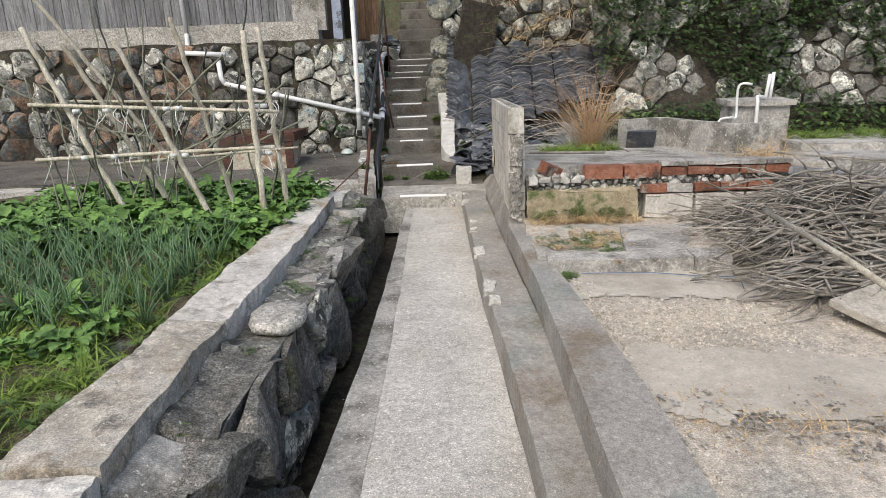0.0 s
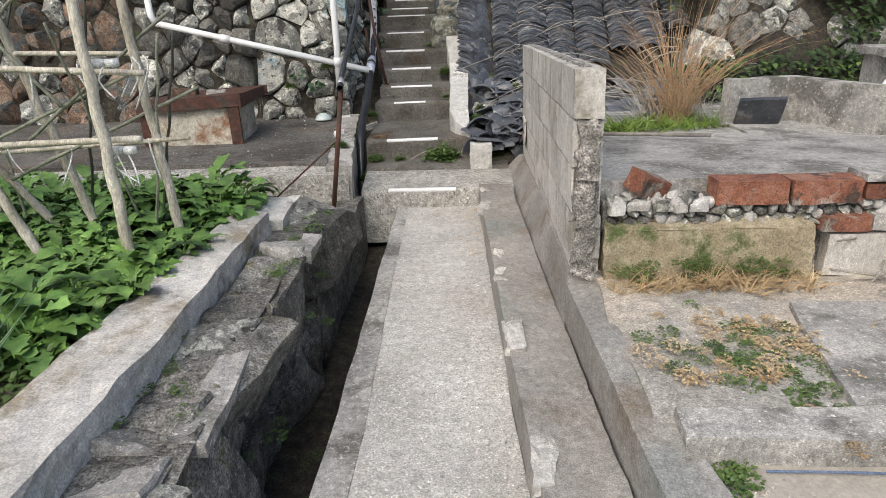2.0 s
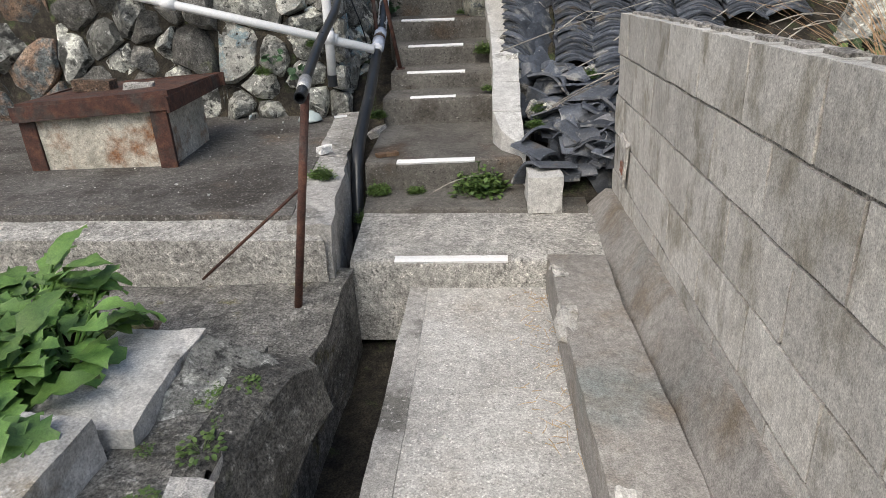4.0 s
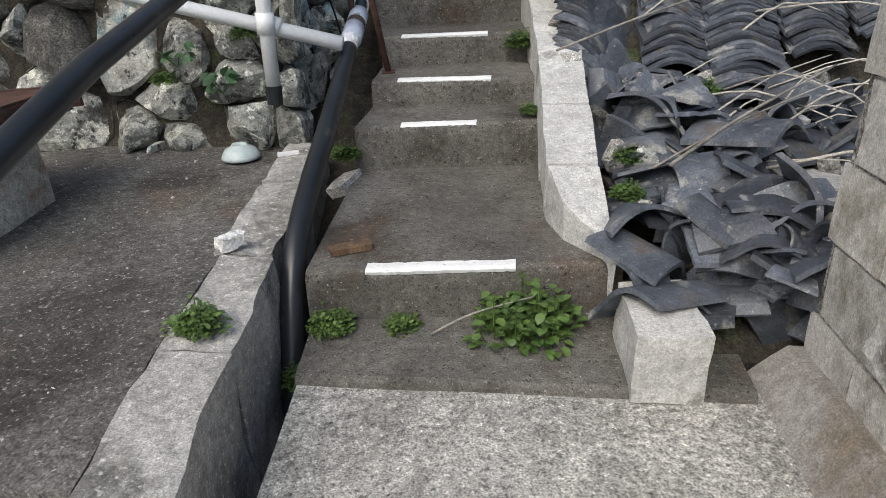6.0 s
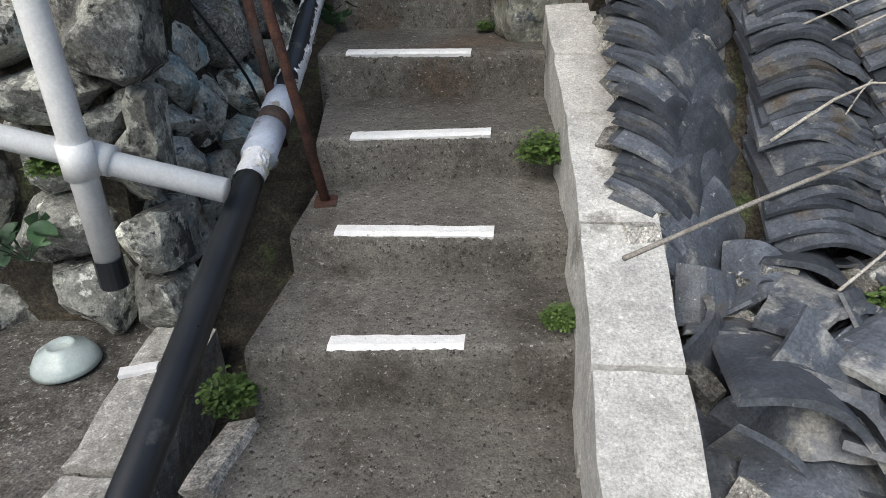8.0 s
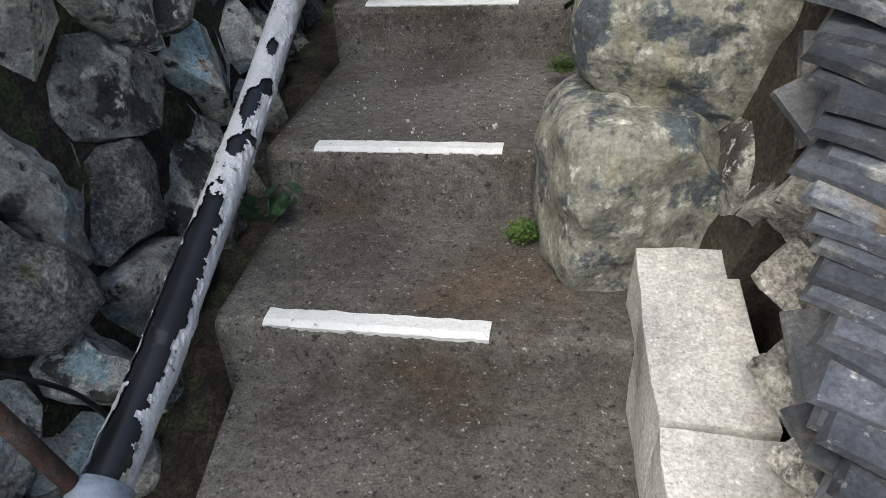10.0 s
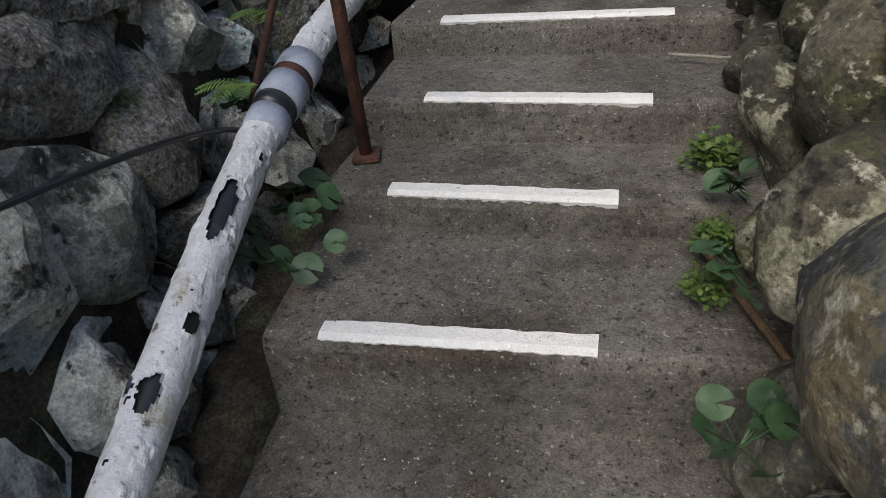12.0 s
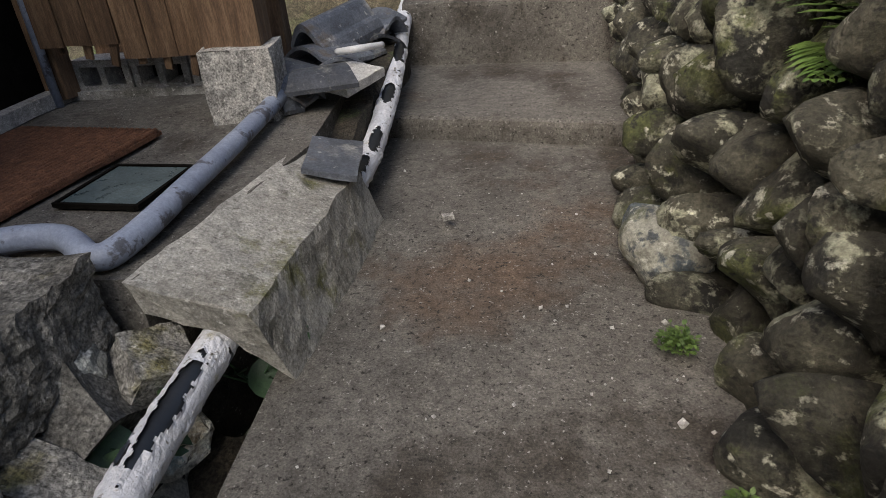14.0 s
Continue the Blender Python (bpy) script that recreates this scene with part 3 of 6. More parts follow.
# yard, bed and terrace
yv, yf = [], []
for i in range(49):
    for j in range(61):
        x, y = 1.1 + 7.9 * j / 60, -6 + 8.72 * i / 48
        yv.append((x, y, 0.325 + 0.03 * noise.noise(Vector((x, y, 2)) * 1.3)))
for i in range(48):
    for j in range(60):
        a = i * 61 + j
        yf.append((a, a + 1, a + 62, a + 61))
link("yard", yv, yf, SAND, None, True, "packed sandy yard with gravel patches", "yard", "", "structure")
MUD = surface("smooth dried mud", [(0.36, 0.33, 0.285), (0.45, 0.42, 0.37), (0.52, 0.49, 0.44)], 1.4, 0.92, 0.12, 40, [((0.3, 0.275, 0.235), 1.2, 0.56, 0.2)], [((0.6, 0.58, 0.54), 40, 0.68, 0.03)], mottle=0.14, grit=0.12)
mv, mf, keep_ = [], [], []
for i in range(97):
    for j in range(121):
        x, y = 1.14 + 3.2 * j / 120, 0.0 + 2.66 * i / 96
        ragged = 0.16 * noise.noise(Vector((x * 3, y * 3, 5))) + 0.05 * noise.noise(Vector((x * 11, y * 11, 5)))
        mv.append((x, y, 0.333 + 0.03 * noise.noise(Vector((x, y, 2)) * 1.3)))
        keep_.append(max(0.28 - abs(y - 2.42), 0.32 - abs(y - 1.12 + 0.12 * (x - 2))) + ragged > 0)
for i in range(96):
    for j in range(120):
        q = i * 121 + j
        if keep_[q]:
            mf.append((q, q + 1, q + 122, q + 121))
link("mud_sheet", mv, mf, MUD, None, True, "smooth dried mud washed over the yard", "mud", "", "structure")
v, f = loft([rect(1.09, 2.02, 2.64, -0.2, 0.43), rect(1.09, 2.02, 2.78, -0.2, 0.435)], 4, 10, 0.014, 4.0, 0.006)
link("bed_kerb", v, f, CONCRETE, None, False, "worn concrete kerb of a small bed", "kerb", "", "structure")
v, f = loft([rect(2.03, 2.25, 2.60, -0.2, 0.44), rect(2.03, 2.25, 2.82, -0.2, 0.44)], 4, 4, 0.02, 4.0, 0.006)
link("kerb_block", v, f, CONCRETE, None, False, "loose grey concrete block beside the bed kerb", "concrete block")
v, f = loft([rect(1.03, 9, 2.76, -0.2, 0.40), rect(1.03, 9, 3.9, -0.2, 0.41)], 12, 40, 0.03, 2.5, 0.008)
link("bed", v, f, SAND, None, False, "pale dirt bed with weeds and a concrete patch", "bed", "", "structure")
v, f = loft([rect(1.62, 2.02, 2.79, 0.3, 0.432), rect(1.75, 2.3, 3.5, 0.3, 0.425)], 8, 6, 0.015, 5.0, 0.004)
link("concrete_patch", v, f, CONCRETE, None, False, "broken pale patch of concrete on the dirt bed", "concrete patch", "", "structure")
v, f = loft([rect(1.05, 12, y, -0.4, terrace_z(y)) for y in (3.93, 5.5, 7.5, 10.5)], 10, 30, 0.015, 1.5, 0.004)
link("terrace", v, f, CONCRETE, None, False, "grey concrete terrace slab behind the bricks", "terrace", "", "structure")

# terrace front: mossy render, rubble, bricks and blocks
front = thing("terrace_front", "crumbling terrace edge of brick, rubble and mossy render", "retaining edge", "", "structure")
v, f = loft([rect(1.07, 1.95, 3.76, 0.2, 0.64), rect(1.07, 1.95, 3.93, 0.2, 0.69)], 4, 12, 0.025, 4.0, 0.01)
link("mossy_render", v, f, surface("mossy ochre render", [(0.2, 0.165, 0.105), (0.33, 0.28, 0.19), (0.42, 0.375, 0.28)], 4, 0.95, 0.7, 60, [((0.09, 0.12, 0.04), 5, 0.56, 0.1)]), front, False, "mossy ochre render")
x = 1.52
while x < 3.05:
    w = (0.29 if x < 2.0 else 0.2) + random.uniform(-0.015, 0.03)
    block("brick", (x + w / 2, 3.86 + random.uniform(-0.01, 0.01), 0.785), (w - 0.012, 0.13, 0.1 if x < 2.1 else 0.065), (0, 0, random.uniform(-1, 1)), BRICK, front, 0.008)
    if x > 2.1:
        block("brick", (x + w / 2, 3.87, 0.842), (w - 0.006, 0.16, 0.03), (0, 0, random.uniform(-2, 2)), CONCRETE, front, 0.008)
    x += w
for i in range(5):
    block("brick", (2.07 + 0.21 * i, 3.82, 0.655), (0.195, 0.12, 0.062), (0, 0, random.uniform(-4, 4)), BRICK if i != 1 else CONCRETE, front, 0.012)
for i in range(3):
    block("half_block", (2.2 + 0.4 * i, 3.83, 0.51), (0.38, 0.12, 0.19), (0, 0, random.uniform(-2, 2)), BLOCK, front, 0.008)
rubble_rng = random.Random(5)
v, f = loft([rect(1.07, 3.0, 3.84, 0.4, 0.74), rect(1.07, 3.0, 3.95, 0.4, 0.76)], 4, 16, 0.02, 8.0, 0.008)
link("rubble_bed", v, f, MORTAR, front)
stone_wall(front, lambda u, w: (u, 3.83, w), 1.08, 2.95, 0.64, 0.76, 0.045, 0.03, 0.003, [CONCRETE, GRANITE, ROCK, MORTAR], 51, name="rubble_piece", round_=0.2, aspect=1.3)
stone_wall(front, lambda u, w: (u, w, 0.74), 1.08, 1.5, 3.78, 3.98, 0.055, 0.035, 0.003, [CONCRETE, GRANITE, ROCK], 52, name="rubble_piece", round_=0.2, aspect=1.3)
block("broken_brick", (1.26, 3.9, 0.8), (0.15, 0.12, 0.09), (12, 20, 30), BRICK, front, 0.02)

# ---- the concrete block wall ----
block_wall = thing("block_wall", "freestanding concrete block wall with a broken end", "wall", "", "structure", (0.98, 5.3, 0.4))
# the wall's top falls slightly away from its broken end, so courses are laid on that slope


def wall_pt(y, row, depth):
    zt = 1.318 - 0.0315 * (y - 3.8)
    return (0.912 + 0.004 * (y - 3.8) + depth + 0.004 * row, y, zt - 0.207 * row)


for row in range(5):
    y = 3.8 + (0.0 if row % 2 == 0 else -0.21)
    while y < 6.95:
        a, b = max(y, 3.8 + (0.02 * ((row * 7) % 3))), min(y + 0.415, 6.96)
        if b - a > 0.05:
            g = 0.005
            secs = []
            for yy in (a + g, b - g):
                p0, p1 = wall_pt(yy, row, 0), wall_pt(yy, row + 1, 0)
                secs.append([(p1[0], yy, p1[2] + g), (p1[0] + 0.125, yy, p1[2] + g), (p0[0] + 0.125, yy, p0[2] - g), (p0[0], yy, p0[2] - g)])
            v, f = loft(secs, 4, 3, 0.004, 8.0, 0.002, y)
            link("concrete_block", [Vector(q) - Vector((0.98, 5.3, 0.4)) for q in v], f, BLOCK, block_wall)
        y += 0.415
secs = []
for yy in (3.83, 6.94):
    p0, p1 = wall_pt(yy, 0.06, 0.008), wall_pt(yy, 4.9, 0.008)
    secs.append([p1, (p1[0] + 0.109, yy, p1[2]), (p0[0] + 0.109, yy, p0[2]), p0])
v, f = loft(secs, 6, 3, 0.002, 8.0)
link("mortar", [Vector(q) - Vector((0.98, 5.3, 0.4)) for q in v], f, ROUGHBLOCK, block_wall)
# ragged mortar core on the broken end, solid darker patches along the top
for i in range(9):
    z = 1.06 - 0.075 * i
    c = block("broken_core", (0.975 + random.uniform(-0.012, 0.012) - 0.98, 3.79 - 5.3, z - 0.4), (0.085, 0.06, 0.085), (0, random.uniform(-20, 20), random.uniform(-15, 15)), ROUGHBLOCK, block_wall, 0.02, 4, fine=0.012)
for i in range(16):
    yy = 3.95 + 0.19 * i
    p = wall_pt(yy, 0, 0.062)
    block("core_hole", (p[0] - 0.98, yy - 5.3, p[2] - 0.4 - 0.002), (0.045, 0.1, 0.012), (0, 0, 0), ROUGHBLOCK, block_wall, 0.003, 2)

block("wall_patch", (0.921 - 0.98, 6.55 - 5.3, 0.55 - 0.4), (0.018, 0.16, 0.2), (8, 0, 0), CURB, block_wall, 0.022, 8, "patch of white render", fine=0.01)
block("brick_end", (0.915 - 0.98, 6.51 - 5.3, 0.515 - 0.4), (0.02, 0.07, 0.05), (5, 0, 0), BRICK, block_wall, 0.008, 4, "red brick end showing through")

# ---- stairs ----
stairs = thing("stairway", "steep dark concrete stairs with white painted nosings", "stairs", "", "structure", (0, 6.2, 0.1))
STEPS = [
    (6.18, 6.21, -0.44, 0.88, 0.15, LANDING), (6.83, 6.82, -0.50, 0.80, 0.185, STAIR), (7.13, 7.24, -0.535, 0.49, 0.37, STAIR), (8.13, 8.22, -0.58, 0.30, 0.575, STAIR),
    (8.505, 8.57, -0.57, 0.30, 0.705, STAIR), (8.87, 9.02, -0.58, 0.30, 0.865, STAIR), (9.345, 9.39, -0.695, 0.28, 1.04, STAIR), (9.80, 9.86, -0.745, 0.2, 1.23, STAIR),
    (10.57, 10.64, -0.81, 0.2, 1.424, STAIR), (10.99, 11.02, -0.855, 0.2, 1.515, STAIR), (11.295, 11.33, -0.84, 0.25, 1.63, STAIR), (11.66, 11.735, -0.86, 0.25, 1.74, STAIR),
    (13.85, 13.62, -0.9, 0.3, 1.86, STAIR), (14.75, 14.65, -0.95, 0.35, 2.2, STAIR), (15.35, 15.3, -1.0, 0.4, 2.47, STAIR), (15.95, 15.9, -1.0, 0.4, 2.74, STAIR), (16.55, 16.5, -1.0, 0.45, 3.02, STAIR), (17.1, 17.1, -1.05, 0.45, 3.25, STAIR), (18.6, 18.6, -1.2, 0.5, 3.5, STAIR)]
for k, (yl, yr, xl, xr, z, mat_) in enumerate(STEPS[:-1]):
    nl, nr = STEPS[k + 1][0] + 0.1, STEPS[k + 1][1] + 0.1
    zb = z - 0.45
    zn = z + (0.02 if k == 11 else 0.008)

    def prof(x, y0, y1):
        return [(x, y0, zb), (x, y0 + 0.006, z - 0.03), (x, y0 + 0.012, z - 0.01), (x, y0 + 0.03, z), (x, y1, zn), (x, y1, zb)]

    sw = STEPS[k + 1][2] - xl
    v, f = loft([[(p[0] + (sw if i in (4, 5) else 0), p[1], p[2]) for i, p in enumerate(prof(xl, yl, nl))], prof(xr, yr, nr)], 16, 6, 0.003, 3.0, 0.0012, k)
    link("step", [Vector(q) - Vector((0, 6.2, 0.1)) for q in v], [tuple(reversed(q)) for q in f], mat_, stairs)
PAINTED = [(-0.217, 6.185, 0.341, 6.197, 0.15), (-0.339, 7.15, 0.144, 7.195, 0.37), (-0.376, 8.16, -0.036, 8.195, 0.575), (-0.443, 8.525, 0.018, 8.55, 0.705), (-0.474, 8.895, -0.015, 8.965, 0.865), (-0.587, 9.352, -0.113, 9.372, 1.04),
           (-0.621, 9.815, -0.145, 9.845, 1.23), (-0.70, 10.585, -0.184, 10.622, 1.424), (-0.685, 11.0, -0.162, 11.012, 1.515), (-0.67, 11.308, -0.094, 11.32, 1.63), (-0.708, 11.672, -0.036, 11.732, 1.742)]
for xa, ya, xb, yb, z in PAINTED:
    n = 60
    front_row, back_row, low = [], [], []
    for i in range(n + 1):
        w = i / n
        x, y = xa + (xb - xa) * w, ya + (yb - ya) * w
        j1, j2 = 0.011 * noise.noise(Vector((x * 75, y, z))), 0.006 * noise.noise(Vector((x * 30, y + 5, z)))
        front_row.append((x, y + 0.02, z + 0.003))
        low.append((x, y + 0.006 + 0.4 * j1, z - 0.005))
        back_row.append((x, y + 0.054 + j2, z + 0.005))
    rows = [low, front_row, back_row]
    verts = [q for r in rows for q in r] + [(q[0], q[1] + 0.004, q[2] - 0.012) for r in rows for q in r]
    faces = []
    m = n + 1
    for r in range(2):
        for i in range(n):
            a = r * m + i
            faces.append((a, a + 1, a + 1 + m, a + m))
    off = 3 * m
    loop = [i for i in range(m)] + [m + n, 2 * m + n] + [2 * m + i for i in range(n - 1, -1, -1)] + [m]
    for a, b in zip(loop, loop[1:] + loop[:1]):
        faces.append((b, a, off + a, off + b))
    link("paint_stripe", [Vector(q) - Vector((0, 6.2, 0.1)) for q in verts], faces, PAINT, stairs, False, "thick white painted nosing stripe")

# ---- rubble walls ----


def court_face(u, v):
    return (u, 8.47 + 0.13 * (v - 0.4), v)


def stair_left_face(u, v):
    return (-0.98 - 0.06 * (u - 8.4) / 3.6 - 0.16 * (v - 0.6) + 0.05 * math.sin(u * 2.1), u, v)


# Earth backing shows between stones; its dark colour adds shade to the gaps.
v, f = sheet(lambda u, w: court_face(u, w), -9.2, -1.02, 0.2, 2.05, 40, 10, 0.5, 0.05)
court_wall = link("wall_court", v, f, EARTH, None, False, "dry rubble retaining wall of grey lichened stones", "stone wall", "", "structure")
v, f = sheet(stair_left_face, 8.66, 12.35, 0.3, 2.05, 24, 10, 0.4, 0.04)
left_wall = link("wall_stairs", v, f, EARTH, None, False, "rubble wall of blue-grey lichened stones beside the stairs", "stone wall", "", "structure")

RIGHT_X = [(9.4, 0.16), (9.6, 0.13), (9.9, 0.15), (10.2, 0.2), (10.7, 0.16), (11.1, 0.12), (11.35, 0.17), (11.6, 0.18), (12.4, 0.20), (12.9, 0.12), (14.4, 0.22), (16, 0.35), (18, 0.45)]
RIGHT_Z = [(9.4, 0.9), (10.6, 1.2), (11.6, 1.65), (14, 1.75), (17, 3.1), (18, 3.3)]


def right_face(u, v):
    return (pl(-u, RIGHT_X) + 0.22 * v, -u, pl(-u, RIGHT_Z) + v)


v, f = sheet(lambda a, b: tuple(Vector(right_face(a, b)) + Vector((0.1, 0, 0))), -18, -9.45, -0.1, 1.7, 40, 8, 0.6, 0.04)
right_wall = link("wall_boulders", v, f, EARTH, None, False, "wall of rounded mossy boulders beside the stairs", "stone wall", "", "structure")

# bank behind the terrace


def bank_face(u, v):
    return (u, 8.3 + 0.45 * v + 0.5 * noise.noise(Vector((u * 0.4, v * 0.5, 3))), 0.3 + v)


v, f = sheet(bank_face, 3.0, 14, -0.4, 4.2, 40, 16, 0.8, 0.08)
bank = link("bank", v, f, EARTH, None, True, "steep bank of earth, stones and ivy", "bank", "", "structure")


def tile_bank(u, v):
    return (u, 8.45 + 1.45 * v, 0.62 + 1.25 * v)


v, f = sheet(lambda a, b: tile_bank(a, b), 0.42, 3.2, -0.05, 1.0, 16, 10, 0.5, 0.05)
link("tile_slope", v, f, EARTH, None, False, "earth slope under the stacked roof tiles", "slope", "", "structure")
v, f = loft([rect(0.5, 3.0, y, -0.2, z) for y, z in ((7.02, 0.2), (7.5, 0.38), (8.0, 0.5), (8.6, 0.64))], 6, 12, 0.04, 4.0, 0.01)
link("tile_ground", v, f, EARTH, None, False, "earth under the broken roof tiles", "slope", "", "structure")


def upper_face(u, v):
    return (u, 9.95 + 0.12 * v, 1.4 + v)


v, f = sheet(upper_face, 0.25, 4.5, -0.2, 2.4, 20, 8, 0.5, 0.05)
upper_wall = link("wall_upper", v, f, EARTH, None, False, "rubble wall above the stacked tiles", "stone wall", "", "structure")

# ---- house above the court ----
house = thing("house", "old house with silvered vertical boards on a concrete base", "house", "", "", (-5, 9, 2))


def house_part(name, c, size, material, parent=house, amp=0.004, across=3, label=""):
    return block(name, (c[0] + 5, c[1] - 9, c[2] - 2), size, (0, 0, 0), material, parent, amp, across, label)


house_part("foundation", (-5.4, 8.98, 2.16), (7.6, 0.3, 0.34), LANDING, amp=0.015, across=20, label="stained concrete foundation")
# Near-black backing puts the shade of the board gaps into colour.
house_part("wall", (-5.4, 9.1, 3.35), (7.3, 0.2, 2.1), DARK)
house_part("side_wall", (-1.75, 10.4, 2.85), (0.1, 2.8, 2.2), WOOD, label="dark timber side wall")
house_part("corner_panel", (-1.72, 8.93, 2.75), (0.5, 0.14, 1.1), CONCRETE, label="bare concrete corner panel")
house_part("corner_post", (-1.30, 8.93, 2.9), (0.14, 0.14, 1.9), GREYPIPE, label="grey corner post")
house_part("corner_board", (-1.13, 8.99, 2.9), (0.16, 0.1, 1.9), DARK)
house_part("roof", (-5.6, 10.2, 4.4), (7.8, 3.0, 0.14), TILE, label="dark tiled roof")
rng = random.Random(3)
x = -9.1
while x < -1.98:
    w = rng.uniform(0.11, 0.17)
    house_part("board", (x + w / 2, 8.97 + rng.uniform(-0.006, 0.006), 3.33 + rng.uniform(-0.015, 0.015)), (w - 0.008, 0.022, 2.1), BOARD, amp=0.002)
    x += w

# added earth backdrop that closes the view and keeps the stair top dark


def hill_face(u, v):
    return (u, 18.8 + 0.35 * v + 0.6 * noise.noise(Vector((u * 0.3, v * 0.3, 9))), 1.5 + v)


v, f = sheet(hill_face, -14, 14, -2.0, 7.0, 30, 10, 1.0, 0.2)
link("hillside", v, f, GROUND, None, True, "earth backdrop added as a dark backing above the stairs", "hillside", "", "structure")
kr = random.Random(19)
kerb_ob = bpy.data.objects["kerb"]
for k in range(8):
    y = kr.uniform(0.8, 6.0)
    block("render_chip", (pl(y, PATH_R) + 0.028, y, 0.19), (kr.uniform(0.05, 0.08), kr.uniform(0.08, 0.28), 0.028), (0, kr.uniform(-3, 6), kr.uniform(-3, 8)), CURB, kerb_ob, 0.03, 5, fine=0.015)

# ---- stones of the walls ----
stone_wall(garden_wall, garden_face, -3.5, 5.05, -0.45, 0.395, 0.36, 0.05, 0.002, [DARKMORTAR, MORTAR, MORTAR, ROCK], 11, round_=0.2, aspect=1.3)
stone_wall(garden_wall, garden_ledge, -2.5, 5.0, 0.36, 0.62, 0.19, 0.02, 0.003, [MORTAR, MORTAR, ROCK, CONCRETE], 12, name="ledge_stone", round_=0.2, aspect=1.7)
for x, y, sx, sy in ((-0.35, 2.9, 0.06, 0.5), (-0.38, 4.3, 0.05, 0.3)):
    block("cut_ledge_stone", (x - 0.02, y, 0.372), (sx + 0.05, sy, 0.06), (0, 3, 4), CONCRETE, garden_wall, 0.02, 5, fine=0.008)
fv, ff = [], []
for r, z in ((0.0, 0.0), (0.17, 0.0), (0.185, 0.03), (0.17, 0.06), (0.1, 0.065), (0.0, 0.066)):
    for j in range(18):
        a = 2 * math.pi * j / 18
        fv.append(wob((-0.42 + 0.8 * r * math.cos(a), 1.75 + r * math.sin(a), 0.40 + z), 0.02, 8.0))
for i in range(5):
    for j in range(18):
        k = (j + 1) % 18
        ff.append((i * 18 + j, i * 18 + k, (i + 1) * 18 + k, (i + 1) * 18 + j))
link("flat_stone", fv, ff, LANDING, None, True, "flat rounded pale stone lying on the ledge", "stone")
stone_wall(court_wall, court_face, -1.95, -0.9, 0.36, 2.02, 0.2, 0.11, 0.009, [ROCK, ROCK, ROCK, BLUEROCK], 21, aspect=1.35)
stone_wall(court_wall, court_face, -3.3, -1.95, 0.36, 2.02, 0.21, 0.11, 0.008, [DARKMORTAR, MORTAR, ROCK, DARKMORTAR], 29, aspect=1.5)
stone_wall(court_wall, court_face, -9.0, -3.3, 0.36, 2.02, 0.29, 0.12, 0.008, [REDROCK, REDROCK, ROCK], 22, round_=0.2)
stone_wall(left_wall, stair_left_face, 8.52, 12.3, 0.5, 1.99, 0.23, 0.1, 0.010, [BLUEROCK, BLUEROCK, BLUEROCK, ROCK, MORTAR], 23, aspect=1.25)


def boulder(c, radii, turn, material, seed, square=2.7, cuts=()):
    """A rounded field boulder: a squarish ball, worn at three scales, with flat cleaved sides."""
    bm = bmesh.new()
    bmesh.ops.create_icosphere(bm, subdivisions=5, radius=1.0)
    m = pose(*c, *turn)
    for v in bm.verts:
        d = v.co.normalized()
        k = sum(abs(q) ** square for q in d) ** (-1 / square)
        p = d * k
        for n, h in cuts:
            over = p.dot(Vector(n).normalized()) - h
            if over > 0:
                p = p - Vector(n).normalized() * over * 0.88
        p = Vector(a * b for a, b in zip(p, radii))
        p = wob(wob(wob(p, 0.045, 4.5, seed), 0.014, 15, seed), 0.005, 45, seed)
        v.co = m @ p
    me = bpy.data.meshes.new("boulder")
    bm.to_mesh(me)
    bm.free()
    me.materials.append(material)
    me.shade_smooth()
    new("boulder", me).parent = right_wall


boulder((0.18, 9.77, 1.2), (0.235, 0.24, 0.205), (0, 5, 4), BOULDER, 3.0, 4.0, (((0.85, -0.2, 0.75), 0.8), ((0.9, -0.2, -0.8), 0.8), ((0.1, -1, -0.1), 0.86)))
boulder((0.325, 9.86, 1.52), (0.325, 0.25, 0.205), (-4, 12, -4), BOULDER, 8.0, 3.0, (((0, -1, -0.4), 0.86), ((-1, -0.2, 0.5), 0.9)))
boulder((0.38, 10.0, 1.9), (0.33, 0.3, 0.2), (0, 4, 5), BOULDER, 14.0, 2.9)
boulder((0.15, 10.2, 1.40), (0.12, 0.16, 0.17), (0, 0, 10), MIDBOULDER, 21.0, 2.6)
boulder((0.27, 10.42, 1.66), (0.2, 0.2, 0.19), (0, 8, 0), MIDBOULDER, 27.0, 2.6)
boulder((0.16, 10.5, 1.38), (0.1, 0.14, 0.13), (0, 0, 30), MIDBOULDER, 33.0, 2.5)
boulder((0.5, 9.72, 1.27), (0.14, 0.12, 0.1), (0, 10, 30), ROCK, 41.0, 2.4)
boulder((0.4, 9.6, 1.15), (0.075, 0.08, 0.07), (0, 0, 0), ROCK, 47.0, 2.3)
boulder((0.42, 9.68, 1.3), (0.14, 0.13, 0.13), (0, 0, 20), ROCK, 53.0, 2.6)
boulder((0.09, 12.74, 1.82), (0.12, 0.13, 0.095), (0, 0, 10), BOULDER, 59.0, 2.5)
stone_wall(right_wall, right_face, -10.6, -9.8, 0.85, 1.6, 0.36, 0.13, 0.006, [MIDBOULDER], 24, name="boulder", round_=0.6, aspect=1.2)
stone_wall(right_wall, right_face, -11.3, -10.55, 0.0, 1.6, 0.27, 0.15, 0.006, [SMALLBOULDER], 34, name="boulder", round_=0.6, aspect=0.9)
